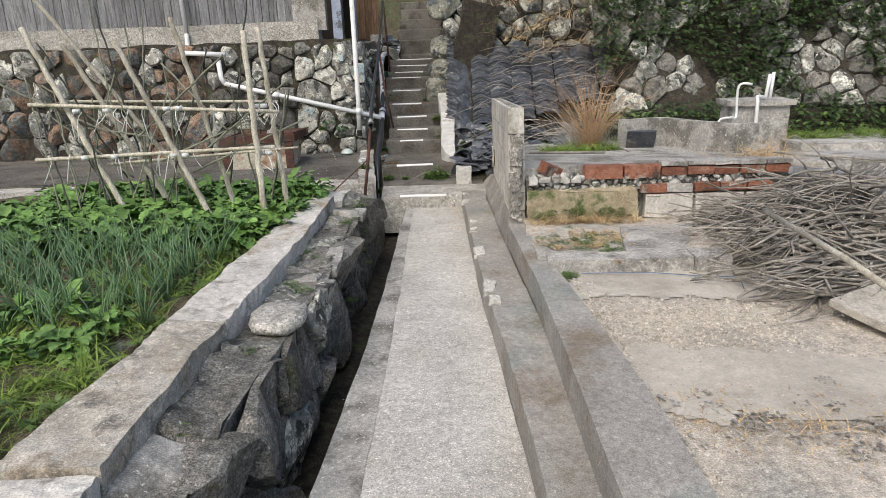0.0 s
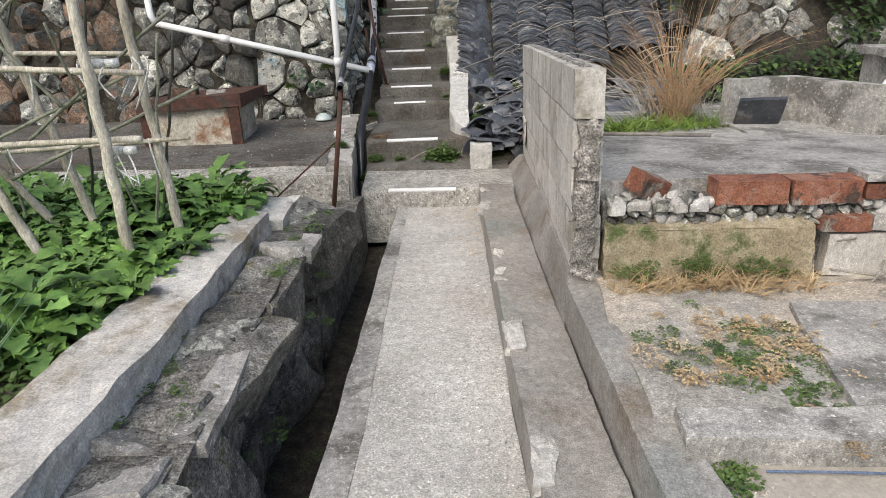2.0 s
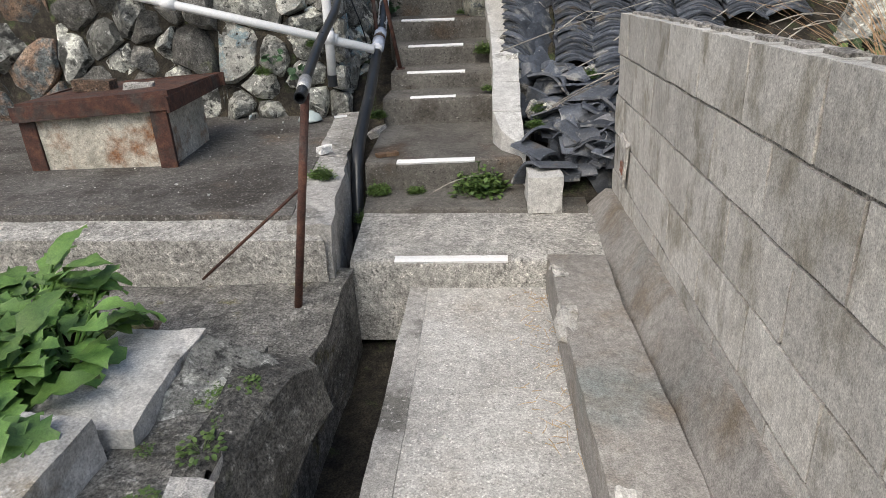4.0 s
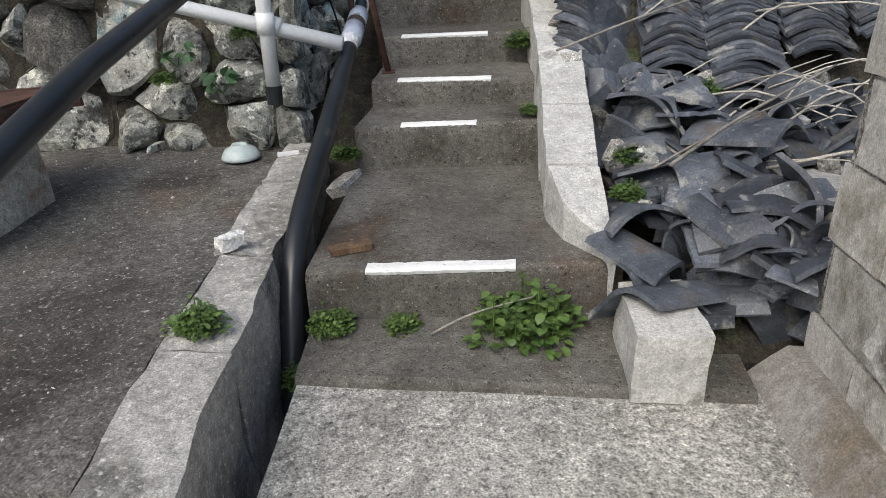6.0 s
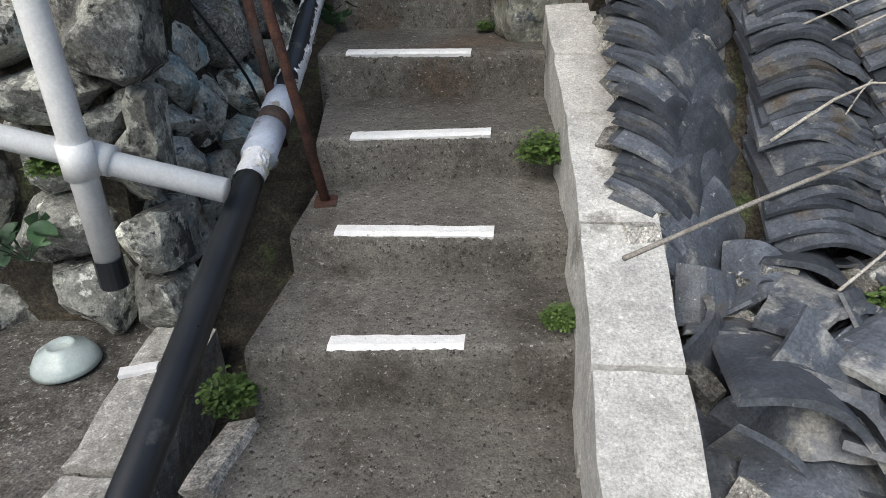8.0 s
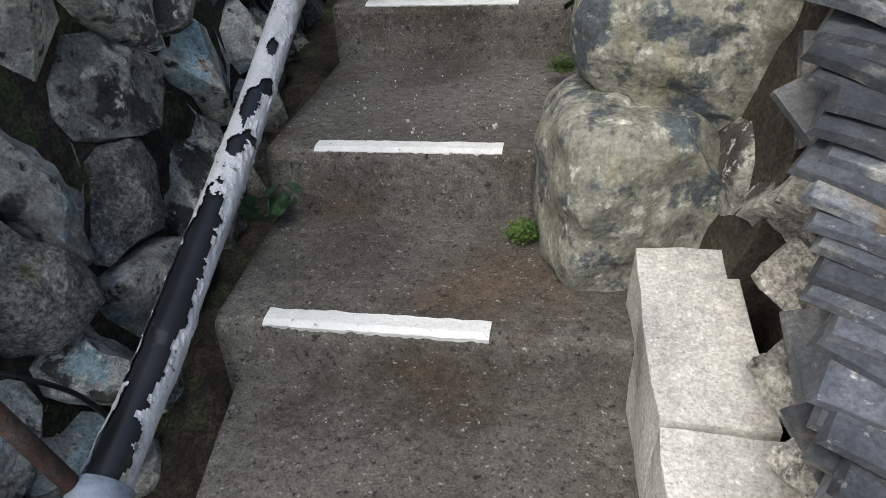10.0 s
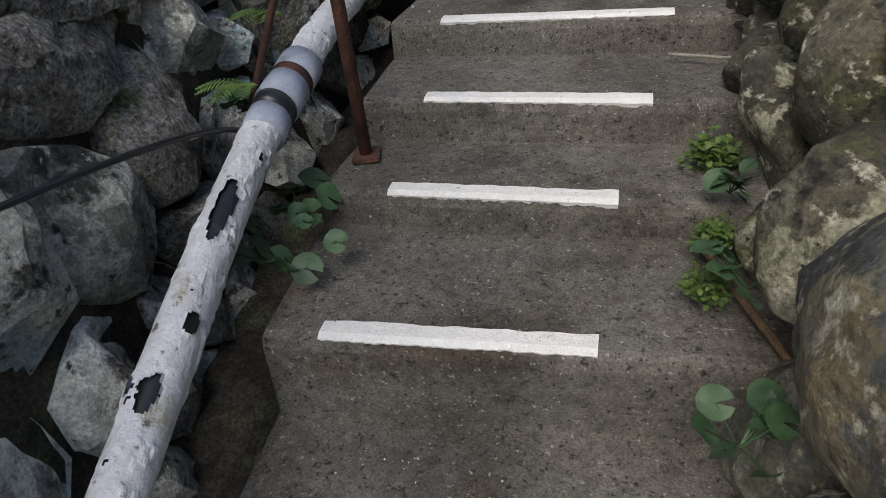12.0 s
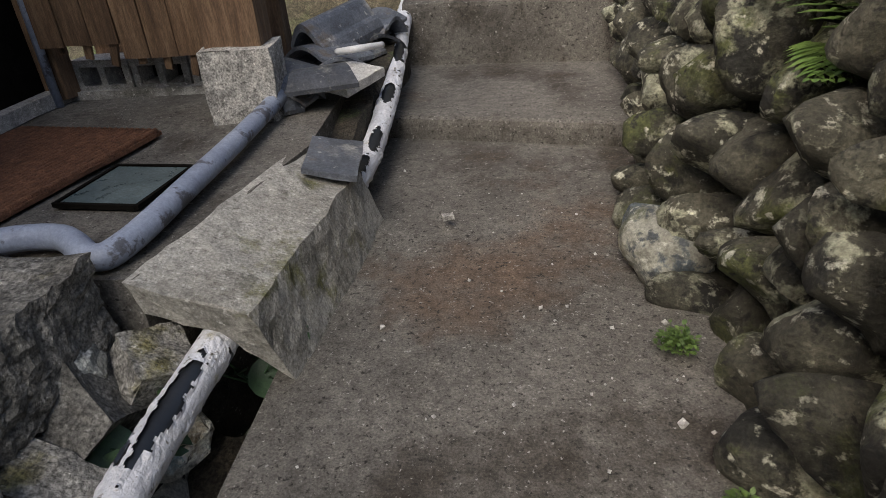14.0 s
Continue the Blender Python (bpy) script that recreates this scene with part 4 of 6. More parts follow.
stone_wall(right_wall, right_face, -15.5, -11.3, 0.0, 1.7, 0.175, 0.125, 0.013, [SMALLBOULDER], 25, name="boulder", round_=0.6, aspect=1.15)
stone_wall(right_wall, lambda u, w: (u, 9.5 + 0.1 * (w - 1), w), 0.04, 1.0, 1.0, 2.75, 0.26, 0.10, 0.004, [BOULDER, ROCK], 28, name="boulder", round_=0.6, aspect=1.3, keep=lambda u, w: u > 0.8 or w > 2.15)
stone_wall(upper_wall, upper_face, 0.28, 4.3, 0.0, 2.2, 0.3, 0.16, 0.012, [BOULDER, ROCK, ROCK], 26)
stone_wall(bank, lambda u, v: tuple(Vector(bank_face(u, v)) - Vector((0, 0.02, 0))), 2.6, 12.5, 0.55, 2.3, 0.24, 0.10, 0.014, [ROCK, ROCK, MORTAR], 27, keep=lambda u, v: noise.noise(Vector((u * 0.8, v * 1.2, 7))) > -0.12)

# ---- granite kerb beside the stairs ----
granite = thing("granite_kerb", "line of pale hewn granite blocks beside the stairs", "granite kerb", "", "structure", (0.35, 8, 0.5))


def granite_top(y):
    return pl(y, [(7.2, 0.40), (7.6, 0.585), (9.52, 1.19)])


GL, GR = [(7.2, 0.31), (7.6, 0.25), (8.6, 0.235), (9.52, 0.155)], [(7.2, 0.46), (7.6, 0.435), (8.6, 0.43), (9.52, 0.33)]
for y0, y1 in ((7.22, 7.585), (7.6, 7.985), (8.0, 8.385), (8.4, 8.84), (8.855, 9.16), (9.175, 9.525)):
    secs = []
    for y in (y0, y1):
        a, b, z = pl(y, GL), pl(y, GR), granite_top(y)
        ya = y + (0.19 if y == 7.22 else 0)
        secs.append([(a - 0.35, ya - 8, z - 0.95), (b - 0.35, y - 8, z - 0.95), (b - 0.35, y - 8, z - 0.5), (a - 0.35, ya - 8, z - 0.5 + 0.5 * (ya - y))])
    v, f = loft(secs, 6, 4, 0.007, 6.0, 0.005, y0)
    link("granite_block", v, f, GRANITE, granite)
block("granite_stone", (0.55, 6.965, 0.265), (0.185, 0.31, 0.22), (0, 0, 3), GRANITE, None, 0.014, 5, "squared pale granite stone under broken tiles", category="stone")

# ---- roof tiles ----


def tile_mesh(name, w=0.29, d=0.27, t=0.016, cut=None, seed=0):
    """A curved clay roof tile; cut leaves a broken fragment."""
    rng = random.Random(seed)
    nx, ny = 10, 4
    top, low = [], []
    for j in range(ny + 1):
        for i in range(nx + 1):
            u, w_ = i / nx, j / ny
            x, y = (u - 0.5) * w, (w_ - 0.5) * d
            if cut:
                y *= 1 - cut * u * rng.uniform(0.8, 1.0)
                x *= 1 - 0.4 * cut * w_
            z = 0.055 * math.sin(math.pi * min(1.0, u * 1.18)) - (0.02 if u > 0.9 else 0)
            top.append((x, y, z))
            low.append((x, y, z - t))
    n, m = len(top), nx + 1
    faces = []
    for j in range(ny):
        for i in range(nx):
            a = j * m + i
            faces += [(a, a + 1, a + 1 + m, a + m), (n + a, n + a + m, n + a + 1 + m, n + a + 1)]
    rim = list(range(m)) + [j * m + nx for j in range(1, ny + 1)] + [ny * m + i for i in range(nx - 1, -1, -1)] + [j * m for j in range(ny - 1, 0, -1)]
    for a, b in zip(rim, rim[1:] + rim[:1]):
        faces.append((b, a, n + a, n + b))
    me = bpy.data.meshes.new(name)
    me.from_pydata(top + low, [], faces)
    me.materials.append(TILE)
    return me


WHOLE = tile_mesh("roof_tile")
WIDE = tile_mesh("roof_tile", 0.33, 0.3)
SHARDS = [tile_mesh("tile_shard", 0.3, 0.26, 0.016, c, i) for i, c in enumerate((0.3, 0.6, 0.8, 0.45))]
rng = random.Random(8)
for col in range(8):
    x0 = 0.53 + 0.33 * col + rng.uniform(-0.02, 0.02)
    start = (0.0, 0.06, 0.0, 0.1, 0.16, 0.28, 0.3, 0.45)[col]
    stack = thing("tile_stack", "leaning stack of nested curved grey roof tiles", "roof tiles", "stacks of roof tiles", "", (x0, 8.5, 0.8))
    n = 60 - 3 * col if col < 5 else 34
    for k in range(n):
        w = start + 0.0165 * k
        if w > 0.98:
            break
        p = Vector(tile_bank(x0, w)) + Vector((rng.uniform(-0.015, 0.015), 0.0, 0.10))
        ob = new("roof_tile", WHOLE if col % 2 else WIDE)
        ob.parent = stack
        ob.matrix_basis = Matrix.Translation(p - Vector((x0, 8.5, 0.8))) @ pose(0, 0, 0, 18 + rng.uniform(-4, 4), rng.uniform(-5, 5) + (36 if col == 0 else 0), rng.uniform(-6, 6) - (20 if col == 0 else 0))


def tile_ground_z(y):
    return pl(y, [(6.99, 0.24), (7.5, 0.38), (8.0, 0.5), (8.6, 0.64)])


rng = random.Random(14)
heap = {}
for k in range(175):
    x, y = rng.uniform(0.55, 2.4), rng.uniform(7.05, 8.5)
    if k < 75:
        x = rng.uniform(0.52, 1.15)
    if k >= 150:
        x, y = rng.uniform(0.72, 1.1), rng.uniform(7.0, 7.35)
    key = (round(x * 4), round(y * 4))
    lift = heap.get(key, 0)
    heap[key] = lift + 0.035
    ob = new("broken_tile", rng.choice(SHARDS if k % 6 else [WHOLE]))
    ob.matrix_world = pose(x, y, tile_ground_z(y) + 0.03 + min(lift, 0.16), rng.gauss(0, 30), rng.gauss(-8, 30), rng.uniform(0, 360)) @ Matrix.Scale(rng.uniform(0.5, 1.25), 4)
    tagged(ob, "broken blue-grey roof tile in a loose heap", "roof tile", "broken roof tiles")
for k in range(5):
    ob = new("flat_tile", WIDE)
    ob.matrix_world = pose(0.66 + 0.01 * k, 7.78 + 0.02 * k, 0.46 + 0.028 * k, 4, -3 + 2 * k, 12 - 9 * k)
    tagged(ob, "roof tile laid flat in a low pile", "roof tile", "broken roof tiles")

for k in range(30):
    x, y = rng.uniform(0.5, 1.6), rng.uniform(7.05, 8.45)
    s = rng.uniform(0.04, 0.11)
    block("rubble_stone", (x, y, tile_ground_z(y) + 0.06 + 0.06 * rng.random()), (s * rng.uniform(0.8, 1.5), s, s * 0.7), tuple(rng.uniform(0, 180) for _ in range(3)), rng.choice((ROCK, LANDING, MORTAR, GRANITE)), None, s * 0.25, 4, "loose piece of rubble among broken tiles", fine=0.008, category="rubble", group="loose rubble")
for k in range(26):
    x, y = 0.42 + rng.uniform(-0.05, 0.12), rng.uniform(8.0, 9.5)
    s = rng.uniform(0.05, 0.1)
    block("rubble_stone", (x, y, granite_top(y) - rng.uniform(0.02, 0.12)), (s, s * 1.3, s * 0.7), tuple(rng.uniform(0, 180) for _ in range(3)), rng.choice((ROCK, LANDING, MORTAR)), None, s * 0.25, 4, "loose piece of rubble beside the granite kerb", fine=0.008, category="rubble", group="loose rubble")

def slope_z(y):
    return 0.62 + 1.25 * (y - 8.45) / 1.45


for k in range(16):
    y, r = 8.95 + 0.042 * k + rng.uniform(-0.03, 0.03), rng.uniform(0.035, 0.075)
    x = rng.uniform(0.42, 0.6)
    z = slope_z(y) + 0.02 if k % 2 else (slope_z(y) + granite_top(min(y, 9.5))) / 2
    block("rubble_stone", (x if k % 2 else 0.41, y, z), (1.9 * r, 1.8 * r, 1.4 * r), (20 * k, 33 * k, 50 * k), (ROCK, LANDING, MORTAR)[k % 3], None, r * 0.3, 6, "loose piece of rubble behind the granite kerb", fine=0.01, category="rubble", group="loose rubble")
for k in range(34):
    y = 8.9 + 0.022 * k
    ob = new("broken_tile", rng.choice(SHARDS))
    ob.matrix_world = pose(rng.uniform(0.42, 0.6), y, slope_z(y) + rng.uniform(-0.03, 0.05), rng.uniform(25, 60), rng.uniform(-25, 25), rng.uniform(0, 70)) @ Matrix.Scale(rng.uniform(0.4, 0.75), 4)
    tagged(ob, "broken roof tile standing on edge in rubble", "roof tile", "broken roof tiles")

# ---- pipes and rails ----
tube("cable", smooth_line([(-1.12, 9.9, 1.82), (-1.0, 10.45, 1.80), (-0.98, 10.8, 1.74), (-0.97, 11.0, 1.66)]), 0.006, BLACKPIPE, None, 6, 1.0, "thin black cable across the rubble wall", category="cable")
tube("cable", smooth_line([(-0.98, 8.75, 1.5), (-0.93, 9.0, 1.2), (-0.9, 9.15, 1.0), (-0.88, 9.2, 0.85)]), 0.006, BLACKPIPE, None, 6, 1.0, "thin black cable hanging on the rubble wall", category="cable")
drain = thing("drain_pipe", "white plastic drain pipe across the rubble wall", "pipe", "", "", (-1.8, 8.3, 1.2))


def sub(points, o):
    return [Vector(p) - Vector(o) for p in points]


o = (-1.8, 8.3, 1.2)
tube("pipe", sub([(-2.95, 8.36, 1.47), (-2.2, 8.32, 1.29), (-0.655, 8.36, 0.91)], o), 0.033, PVC, drain)
tube("pipe", sub([(-3.02, 8.40, 1.80), (-3.0, 8.38, 1.55), (-2.95, 8.36, 1.47)], o), 0.036, PVC, drain)
tube("pipe", sub([(-3.55, 8.46, 1.92), (-2.92, 8.44, 1.88)], o), 0.036, PVC, drain)
tube("collar", sub([(-2.24, 8.322, 1.30), (-2.14, 8.318, 1.275)], o), 0.042, PVC, drain)
tube("collar", sub([(-1.0, 8.337, 1.01), (-0.93, 8.341, 0.99)], o), 0.042, PVC, drain)
gutter = thing("downpipe", "pale grey plastic downpipe on the house corner", "pipe", "", "", (-1.05, 8.25, 0.7))
o = (-1.05, 8.25, 0.7)
tube("pipe", sub([(-0.985, 8.29, 0.72), (-0.972, 8.285, 1.2), (-0.97, 8.3, 4.2)], o), 0.034, PVC, gutter)
tube("collar", sub([(-0.98, 8.288, 0.97), (-0.977, 8.287, 1.06)], o), 0.042, PVC, gutter)
hollow_end("mouth", *sub([(-0.985, 8.29, 0.74), (-0.988, 8.29, 0.655)], o), 0.037, 0.006, BLACKPIPE, gutter)
elbow = thing("house_pipe", "grey plastic pipe with an elbow on the boards", "pipe", "", "", (-3.6, 8.7, 2))
tube("pipe", sub([(-3.68, 8.86, 4.0), (-3.6, 8.8, 2.15)], (-3.6, 8.7, 2)), 0.03, PVC, elbow)
tube("elbow", sub(smooth_line([(-3.6, 8.8, 2.2), (-3.58, 8.74, 2.0), (-3.5, 8.6, 1.92), (-3.4, 8.5, 1.91)]), (-3.6, 8.7, 2)), 0.034, PVC, elbow)

supply = thing("supply_pipe", "black pipe with peeling white paint beside the stairs", "pipe", "", "", (-0.7, 8.5, 0.8))
o = (-0.7, 8.5, 0.8)
tube("black_hose", sub(smooth_line([(-0.56, 6.93, -0.15), (-0.585, 7.05, 0.08), (-0.60, 7.25, 0.38), (-0.615, 7.55, 0.53), (-0.62, 7.83, 0.64), (-0.645, 8.2, 0.76), (-0.675, 8.55, 0.86)]), o), 0.04, BLACKPIPE, supply, 16, 1.0, "glossy black hose")
tube("black_hose", sub(smooth_line([(-0.58, 7.0, -0.2), (-0.615, 7.3, 0.28), (-0.65, 7.7, 0.48), (-0.70, 8.2, 0.66)]), o), 0.018, BLACKPIPE, supply, 10)
PIPE_UP = [(-0.682, 8.55, 0.855), (-0.711, 9.0, 0.981), (-0.748, 9.4, 1.124), (-0.788, 9.8, 1.277), (-0.836, 10.2, 1.437), (-0.886, 10.6, 1.587), (-0.93, 11.0, 1.708), (-0.95, 11.4, 1.8), (-0.963, 11.8, 1.852), (-0.968, 12.3, 1.872)]
PIPE_TOP = [(-0.86, 13.0, 1.88), (-0.85, 13.3, 1.89), (-0.87, 13.9, 1.98), (-0.93, 14.6, 2.1), (-1.0, 15.4, 2.2)]


def peeled_pipe(points, radius, bare, seed, keep=0.27):
    """A black pipe in a brittle coat of white paint; the coat is open where it has come off (along, angle, length, width)."""
    line = smooth_line(points, 100)
    tube("bare_pipe", sub(line[::10], o), radius - 0.003, BLACKPIPE, supply, 20, 1.0, "black pipe under the paint")
    segs = 60
    verts, gone = [], []
    for i, p in enumerate(line):
        d = (line[min(i + 1, len(line) - 1)] - line[max(i - 1, 0)]).normalized()
        right = d.cross(Vector((0, 0, 1))).normalized()
        up = right.cross(d)
        for j in range(segs):
            t = 2 * math.pi * j / segs - math.pi
            u = (p.y, radius * t)
            q = Vector((u[0] * 9, u[1] * 15, seed))
            open_ = noise.noise(q) * 0.7 + noise.noise(q * 2.7) * 0.5 + noise.noise(q * 7.0) * 0.3 - keep - 0.2
            rag = 0.6 * noise.noise(Vector((u[0] * 42, u[1] * 60, seed + 4))) + 0.35 * noise.noise(Vector((u[0] * 110, u[1] * 130, seed)))
            for y0, a0, ln_, wd in bare:
                open_ = max(open_, 1 - math.hypot((u[0] - y0) / ln_, (t - a0) / wd) ** 1.6 + rag)
            lift = 0.0045 * max(0.0, min(1.0, 1 + 3.0 * open_)) + 0.0012 * noise.noise(q * 5)
            verts.append(p + (up * math.cos(t) + right * math.sin(t)) * (radius + lift) - Vector(o))
            gone.append(open_)
    faces = []
    for i in range(len(line) - 1):
        for j in range(segs):
            k = (j + 1) % segs
            f = (i * segs + j, i * segs + k, (i + 1) * segs + k, (i + 1) * segs + j)
            if sum(gone[q] for q in f) < 0:
                faces.append(tuple(reversed(f)))
    return link("paint_coat", verts, faces, FLAKE, supply, False, "flaking white paint")


peeled_pipe(PIPE_UP, 0.042, ((9.32, 0.2, 0.27, 0.85), (9.02, 0.2, 0.1, 0.8), (9.72, 0.3, 0.035, 0.5), (9.86, 0.3, 0.06, 0.5), (9.93, 0.9, 0.03, 0.4), (10.07, 0.4, 0.03, 0.35), (10.33, 0.3, 0.03, 0.35), (10.68, 0.4, 0.07, 0.4), (10.45, 0.9, 0.02, 0.3), (11.98, 0.3, 0.14, 0.5), (11.6, 0.5, 0.03, 0.3)), 2.0)
peeled_pipe(PIPE_TOP, 0.042, ((13.1, 0.2, 0.12, 0.6), (13.36, 0.4, 0.09, 0.5), (13.75, 0.2, 0.09, 0.6), (14.2, 0.3, 0.12, 0.6)), 7.0, 0.2)


def pipe_at(y):
    return tuple(pl(y, [(q[1], q[i]) for q in PIPE_UP]) if i != 1 else y for i in range(3))


for y0, y1, mt, r in ((8.66, 8.8, COUPLING, 0.052), (8.81, 8.86, RUST, 0.05), (8.87, 8.98, COUPLING, 0.051), (10.92, 10.98, COUPLING, 0.049), (10.985, 11.02, BLACKPIPE, 0.0505), (11.025, 11.1, COUPLING, 0.054), (11.1, 11.13, RUST, 0.0525), (11.13, 11.2, COUPLING, 0.053)):
    tube("coupling", sub([pipe_at(y0), pipe_at((y0 + y1) / 2), pipe_at(y1)], o), r, mt, supply, 20)

rail = thing("handrail", "rusty steel handrail posts with a black rail", "handrail", "", "", (-0.6, 5.72, 0.1))
o = (-0.6, 5.72, 0.1)
tube("post", sub([(-0.6, 5.8, 0.05), (-0.467, 5.885, 1.03)], o), 0.018, RUST, rail, 10)
tube("rail", sub([(-0.455, 5.795, 1.043), (-0.47, 5.9, 1.065), (-0.51, 6.3, 1.165), (-0.56, 6.85, 1.27), (-0.66, 8.72, 2.0), (-0.85, 11.1, 2.75)], o), 0.021, BLACKPIPE, rail, 14)
tube("sleeve", sub([(-0.459, 5.835, 1.052), (-0.473, 5.93, 1.073)], o), 0.026, STEEL, rail, 14)
hollow_end("rail_mouth", *sub([(-0.455, 5.8, 1.044), (-0.449, 5.75, 1.034)], o), 0.024, 0.005, BLACKPIPE, rail)
tube("brace", sub([(-0.53, 5.845, 0.64), (-1.05, 5.88, 0.2)], o), 0.007, RUST, rail, 8)
tube("post", sub([(-0.523, 8.74, 0.70), (-0.62, 8.74, 1.28), (-0.70, 8.76, 2.0)], o), 0.016, RUST, rail, 10)
tube("post", sub([(-0.794, 11.18, 1.50), (-0.82, 11.18, 2.1), (-0.85, 11.16, 2.75)], o), 0.017, RUST, rail, 10)
tube("post", sub([(-1.0, 11.02, 1.70), (-0.93, 11.1, 1.92), (-0.83, 11.18, 2.18)], o), 0.009, RUST, rail, 8)
tube("rail", sub([(-0.74, 8.88, 1.33), (-0.74, 9.0, 0.80)], o), 0.016, RUST, rail, 10)
block("foot_plate", tuple(Vector((-0.523, 8.735, 0.713)) - Vector(o)), (0.07, 0.08, 0.008), (0, 0, 10), RUST, rail, 0.001, 2)
block("foot_plate", tuple(Vector((-0.794, 11.18, 1.528)) - Vector(o)), (0.07, 0.08, 0.01), (0, 0, 15), RUST, rail, 0.001, 2)

# ---- cistern with a rusted lid ----
cist = thing("cistern", "pale concrete cistern with a rusted steel lid", "cistern", "", "", (-2.13, 7.3, 0.4))
o = Vector((-2.13, 7.3, 0.4))
LIME = surface("lime-stained render", [(0.3, 0.28, 0.23), (0.5, 0.47, 0.4), (0.6, 0.575, 0.5)], 4, 0.9, 0.4, 60, [((0.24, 0.115, 0.055), 2.6, 0.56, 0.12)], [((0.25, 0.22, 0.18), 30, 0.62, 0.05)])
block("body", (0.0, 0.03, 0.16), (0.8, 0.62, 0.36), (0, 0, 4), LIME, cist, 0.012, 8)
block("lid", (0.0, 0.1, 0.40), (0.93, 0.86, 0.05), (-2, -3, 4), RUST, cist, 0.004, 6, "flaking rusted steel lid")
for x, y, a, b in ((0.0, -0.33, 0.95, 0.02), (0.0, 0.53, 0.95, 0.02)):
    block("lid_rim", (x, y, 0.375), (a, b, 0.09), (0, -3, 4), RUST, cist, 0.003, 4)
for x in (-0.465, 0.465):
    block("lid_rim", (x, 0.1, 0.375 + 0.03 * x), (0.02, 0.88, 0.09), (0, -3, 4), RUST, cist, 0.003, 4)
for x in (-0.42, 0.41):
    block("rusty_plate", (x, -0.3 + 0.03 * x, 0.17), (0.1, 0.03, 0.36), (0, 0, 4), RUST, cist, 0.006, 3)
block("lid_brick", (-2.3, 7.35, 0.85), (0.24, 0.12, 0.07), (0, 3, 8), REDROCK, None, 0.012, 4, "weathered brick lying on the rusted lid", category="brick")
block("lid_stone", (-1.98, 7.3, 0.845), (0.17, 0.09, 0.05), (0, 3, 20), LANDING, None, 0.02, 4, "flat grey stone lying on the rusted lid", category="stone")

# ---- bamboo trellis ----
trellis = thing("bamboo_trellis", "tied trellis of weathered bamboo poles and canes", "trellis", "", "", (-2, 4.2, 0.45))
o = Vector((-2, 4.2, 0.45))


def pole(name, a, b, r, material, label=""):
    a, b = Vector(a), Vector(b)
    n = max(4, int((b - a).length / 0.045))
    pts = [a.lerp(b, i / n) + Vector((0.004 * math.sin(i), 0.004 * math.cos(i * 1.3), 0)) for i in range(n + 1)]
    v, f = tube_data([p - o for p in pts], r, 8, True, 0.85)
    for i in range(0, n + 1, 5):
        ctr = pts[i] - o
        for j in range(8):
            q = i * 8 + j
            v[q] = ctr + (v[q] - ctr) * 1.16
    link(name, v, f, material, trellis, True, label)


for a, b, r in (((-1.115, 3.86, 0.40), (-1.13, 3.86, 1.96), 0.026), ((-0.99, 4.15, 0.40), (-1.1, 4.15, 2.0), 0.024), ((-1.58, 3.95, 0.4), (-2.2, 3.95, 1.92), 0.024), ((-1.5, 4.3, 0.4), (-1.83, 4.2, 2.1), 0.024), ((-2.35, 4.05, 0.40), (-3.1, 4.2, 2.06), 0.026), ((-2.05, 4.3, 0.4), (-2.77, 4.2, 1.92), 0.024), ((-1.75, 4.4, 0.4), (-2.95, 4.2, 2.3), 0.022)):
    pole("pole", a, b, r, BAMBOO)
for a, b, r in (((-3.1, 4.1, 1.44), (-0.95, 4.0, 1.33), 0.016), ((-2.9, 4.3, 1.45), (-1.0, 4.2, 1.40), 0.013), ((-3.1, 4.05, 0.98), (-1.0, 3.95, 1.05), 0.017), ((-2.6, 4.25, 0.9), (-0.85, 4.1, 1.02), 0.012)):
    pole("crossbar", a, b, r, BAMBOO)
rng = random.Random(4)
for k in range(26):
    x = rng.uniform(-2.9, -1.1)
    dark = k % 3 == 0
    pole("cane", (x, rng.uniform(3.9, 4.5), 0.42), (x + rng.uniform(-0.5, 0.5), rng.uniform(3.9, 4.4), rng.uniform(1.3, 2.3)), 0.008 if dark else 0.007, DARKCANE if dark else GREENCANE)
for k in range(9):
    x = rng.uniform(-2.6, -1.4)
    pole("cane", (x, 4.1, rng.uniform(0.7, 1.2)), (x + rng.choice((-1, 1)) * rng.uniform(0.5, 1.0), 4.2, rng.uniform(1.2, 1.8)), 0.009, GREENCANE)
STRING = surface("white plastic string", [(0.6, 0.61, 0.6), (0.75, 0.76, 0.75)], 9, 0.5, 0.0)
for k in range(34):
    x, z = rng.uniform(-2.9, -1.0), rng.choice((1.0, 1.03, 1.37, 1.4))
    y = rng.uniform(3.9, 4.15)
    pts = [Vector((x, y, z)), Vector((x + rng.uniform(-0.04, 0.04), y - 0.02, z - 0.06)), Vector((x + rng.uniform(-0.08, 0.08), y - 0.03, z - rng.uniform(0.1, 0.26)))]
    v, f = tube_data([p - o for p in smooth_line(pts, 3)], 0.004, 5)
    link("string", v, f, STRING, trellis, True)
for z in (1.0, 1.38):
    for x in (-1.115, -1.05, -1.75, -1.85, -2.6, -2.35):
        v, f = tube_data([Vector((x, 3.93, z - 0.012)) - o, Vector((x, 3.93, z + 0.02)) - o], 0.03, 8)
        link("lashing", v, f, STRING, trellis, True)

# ---- plants ----


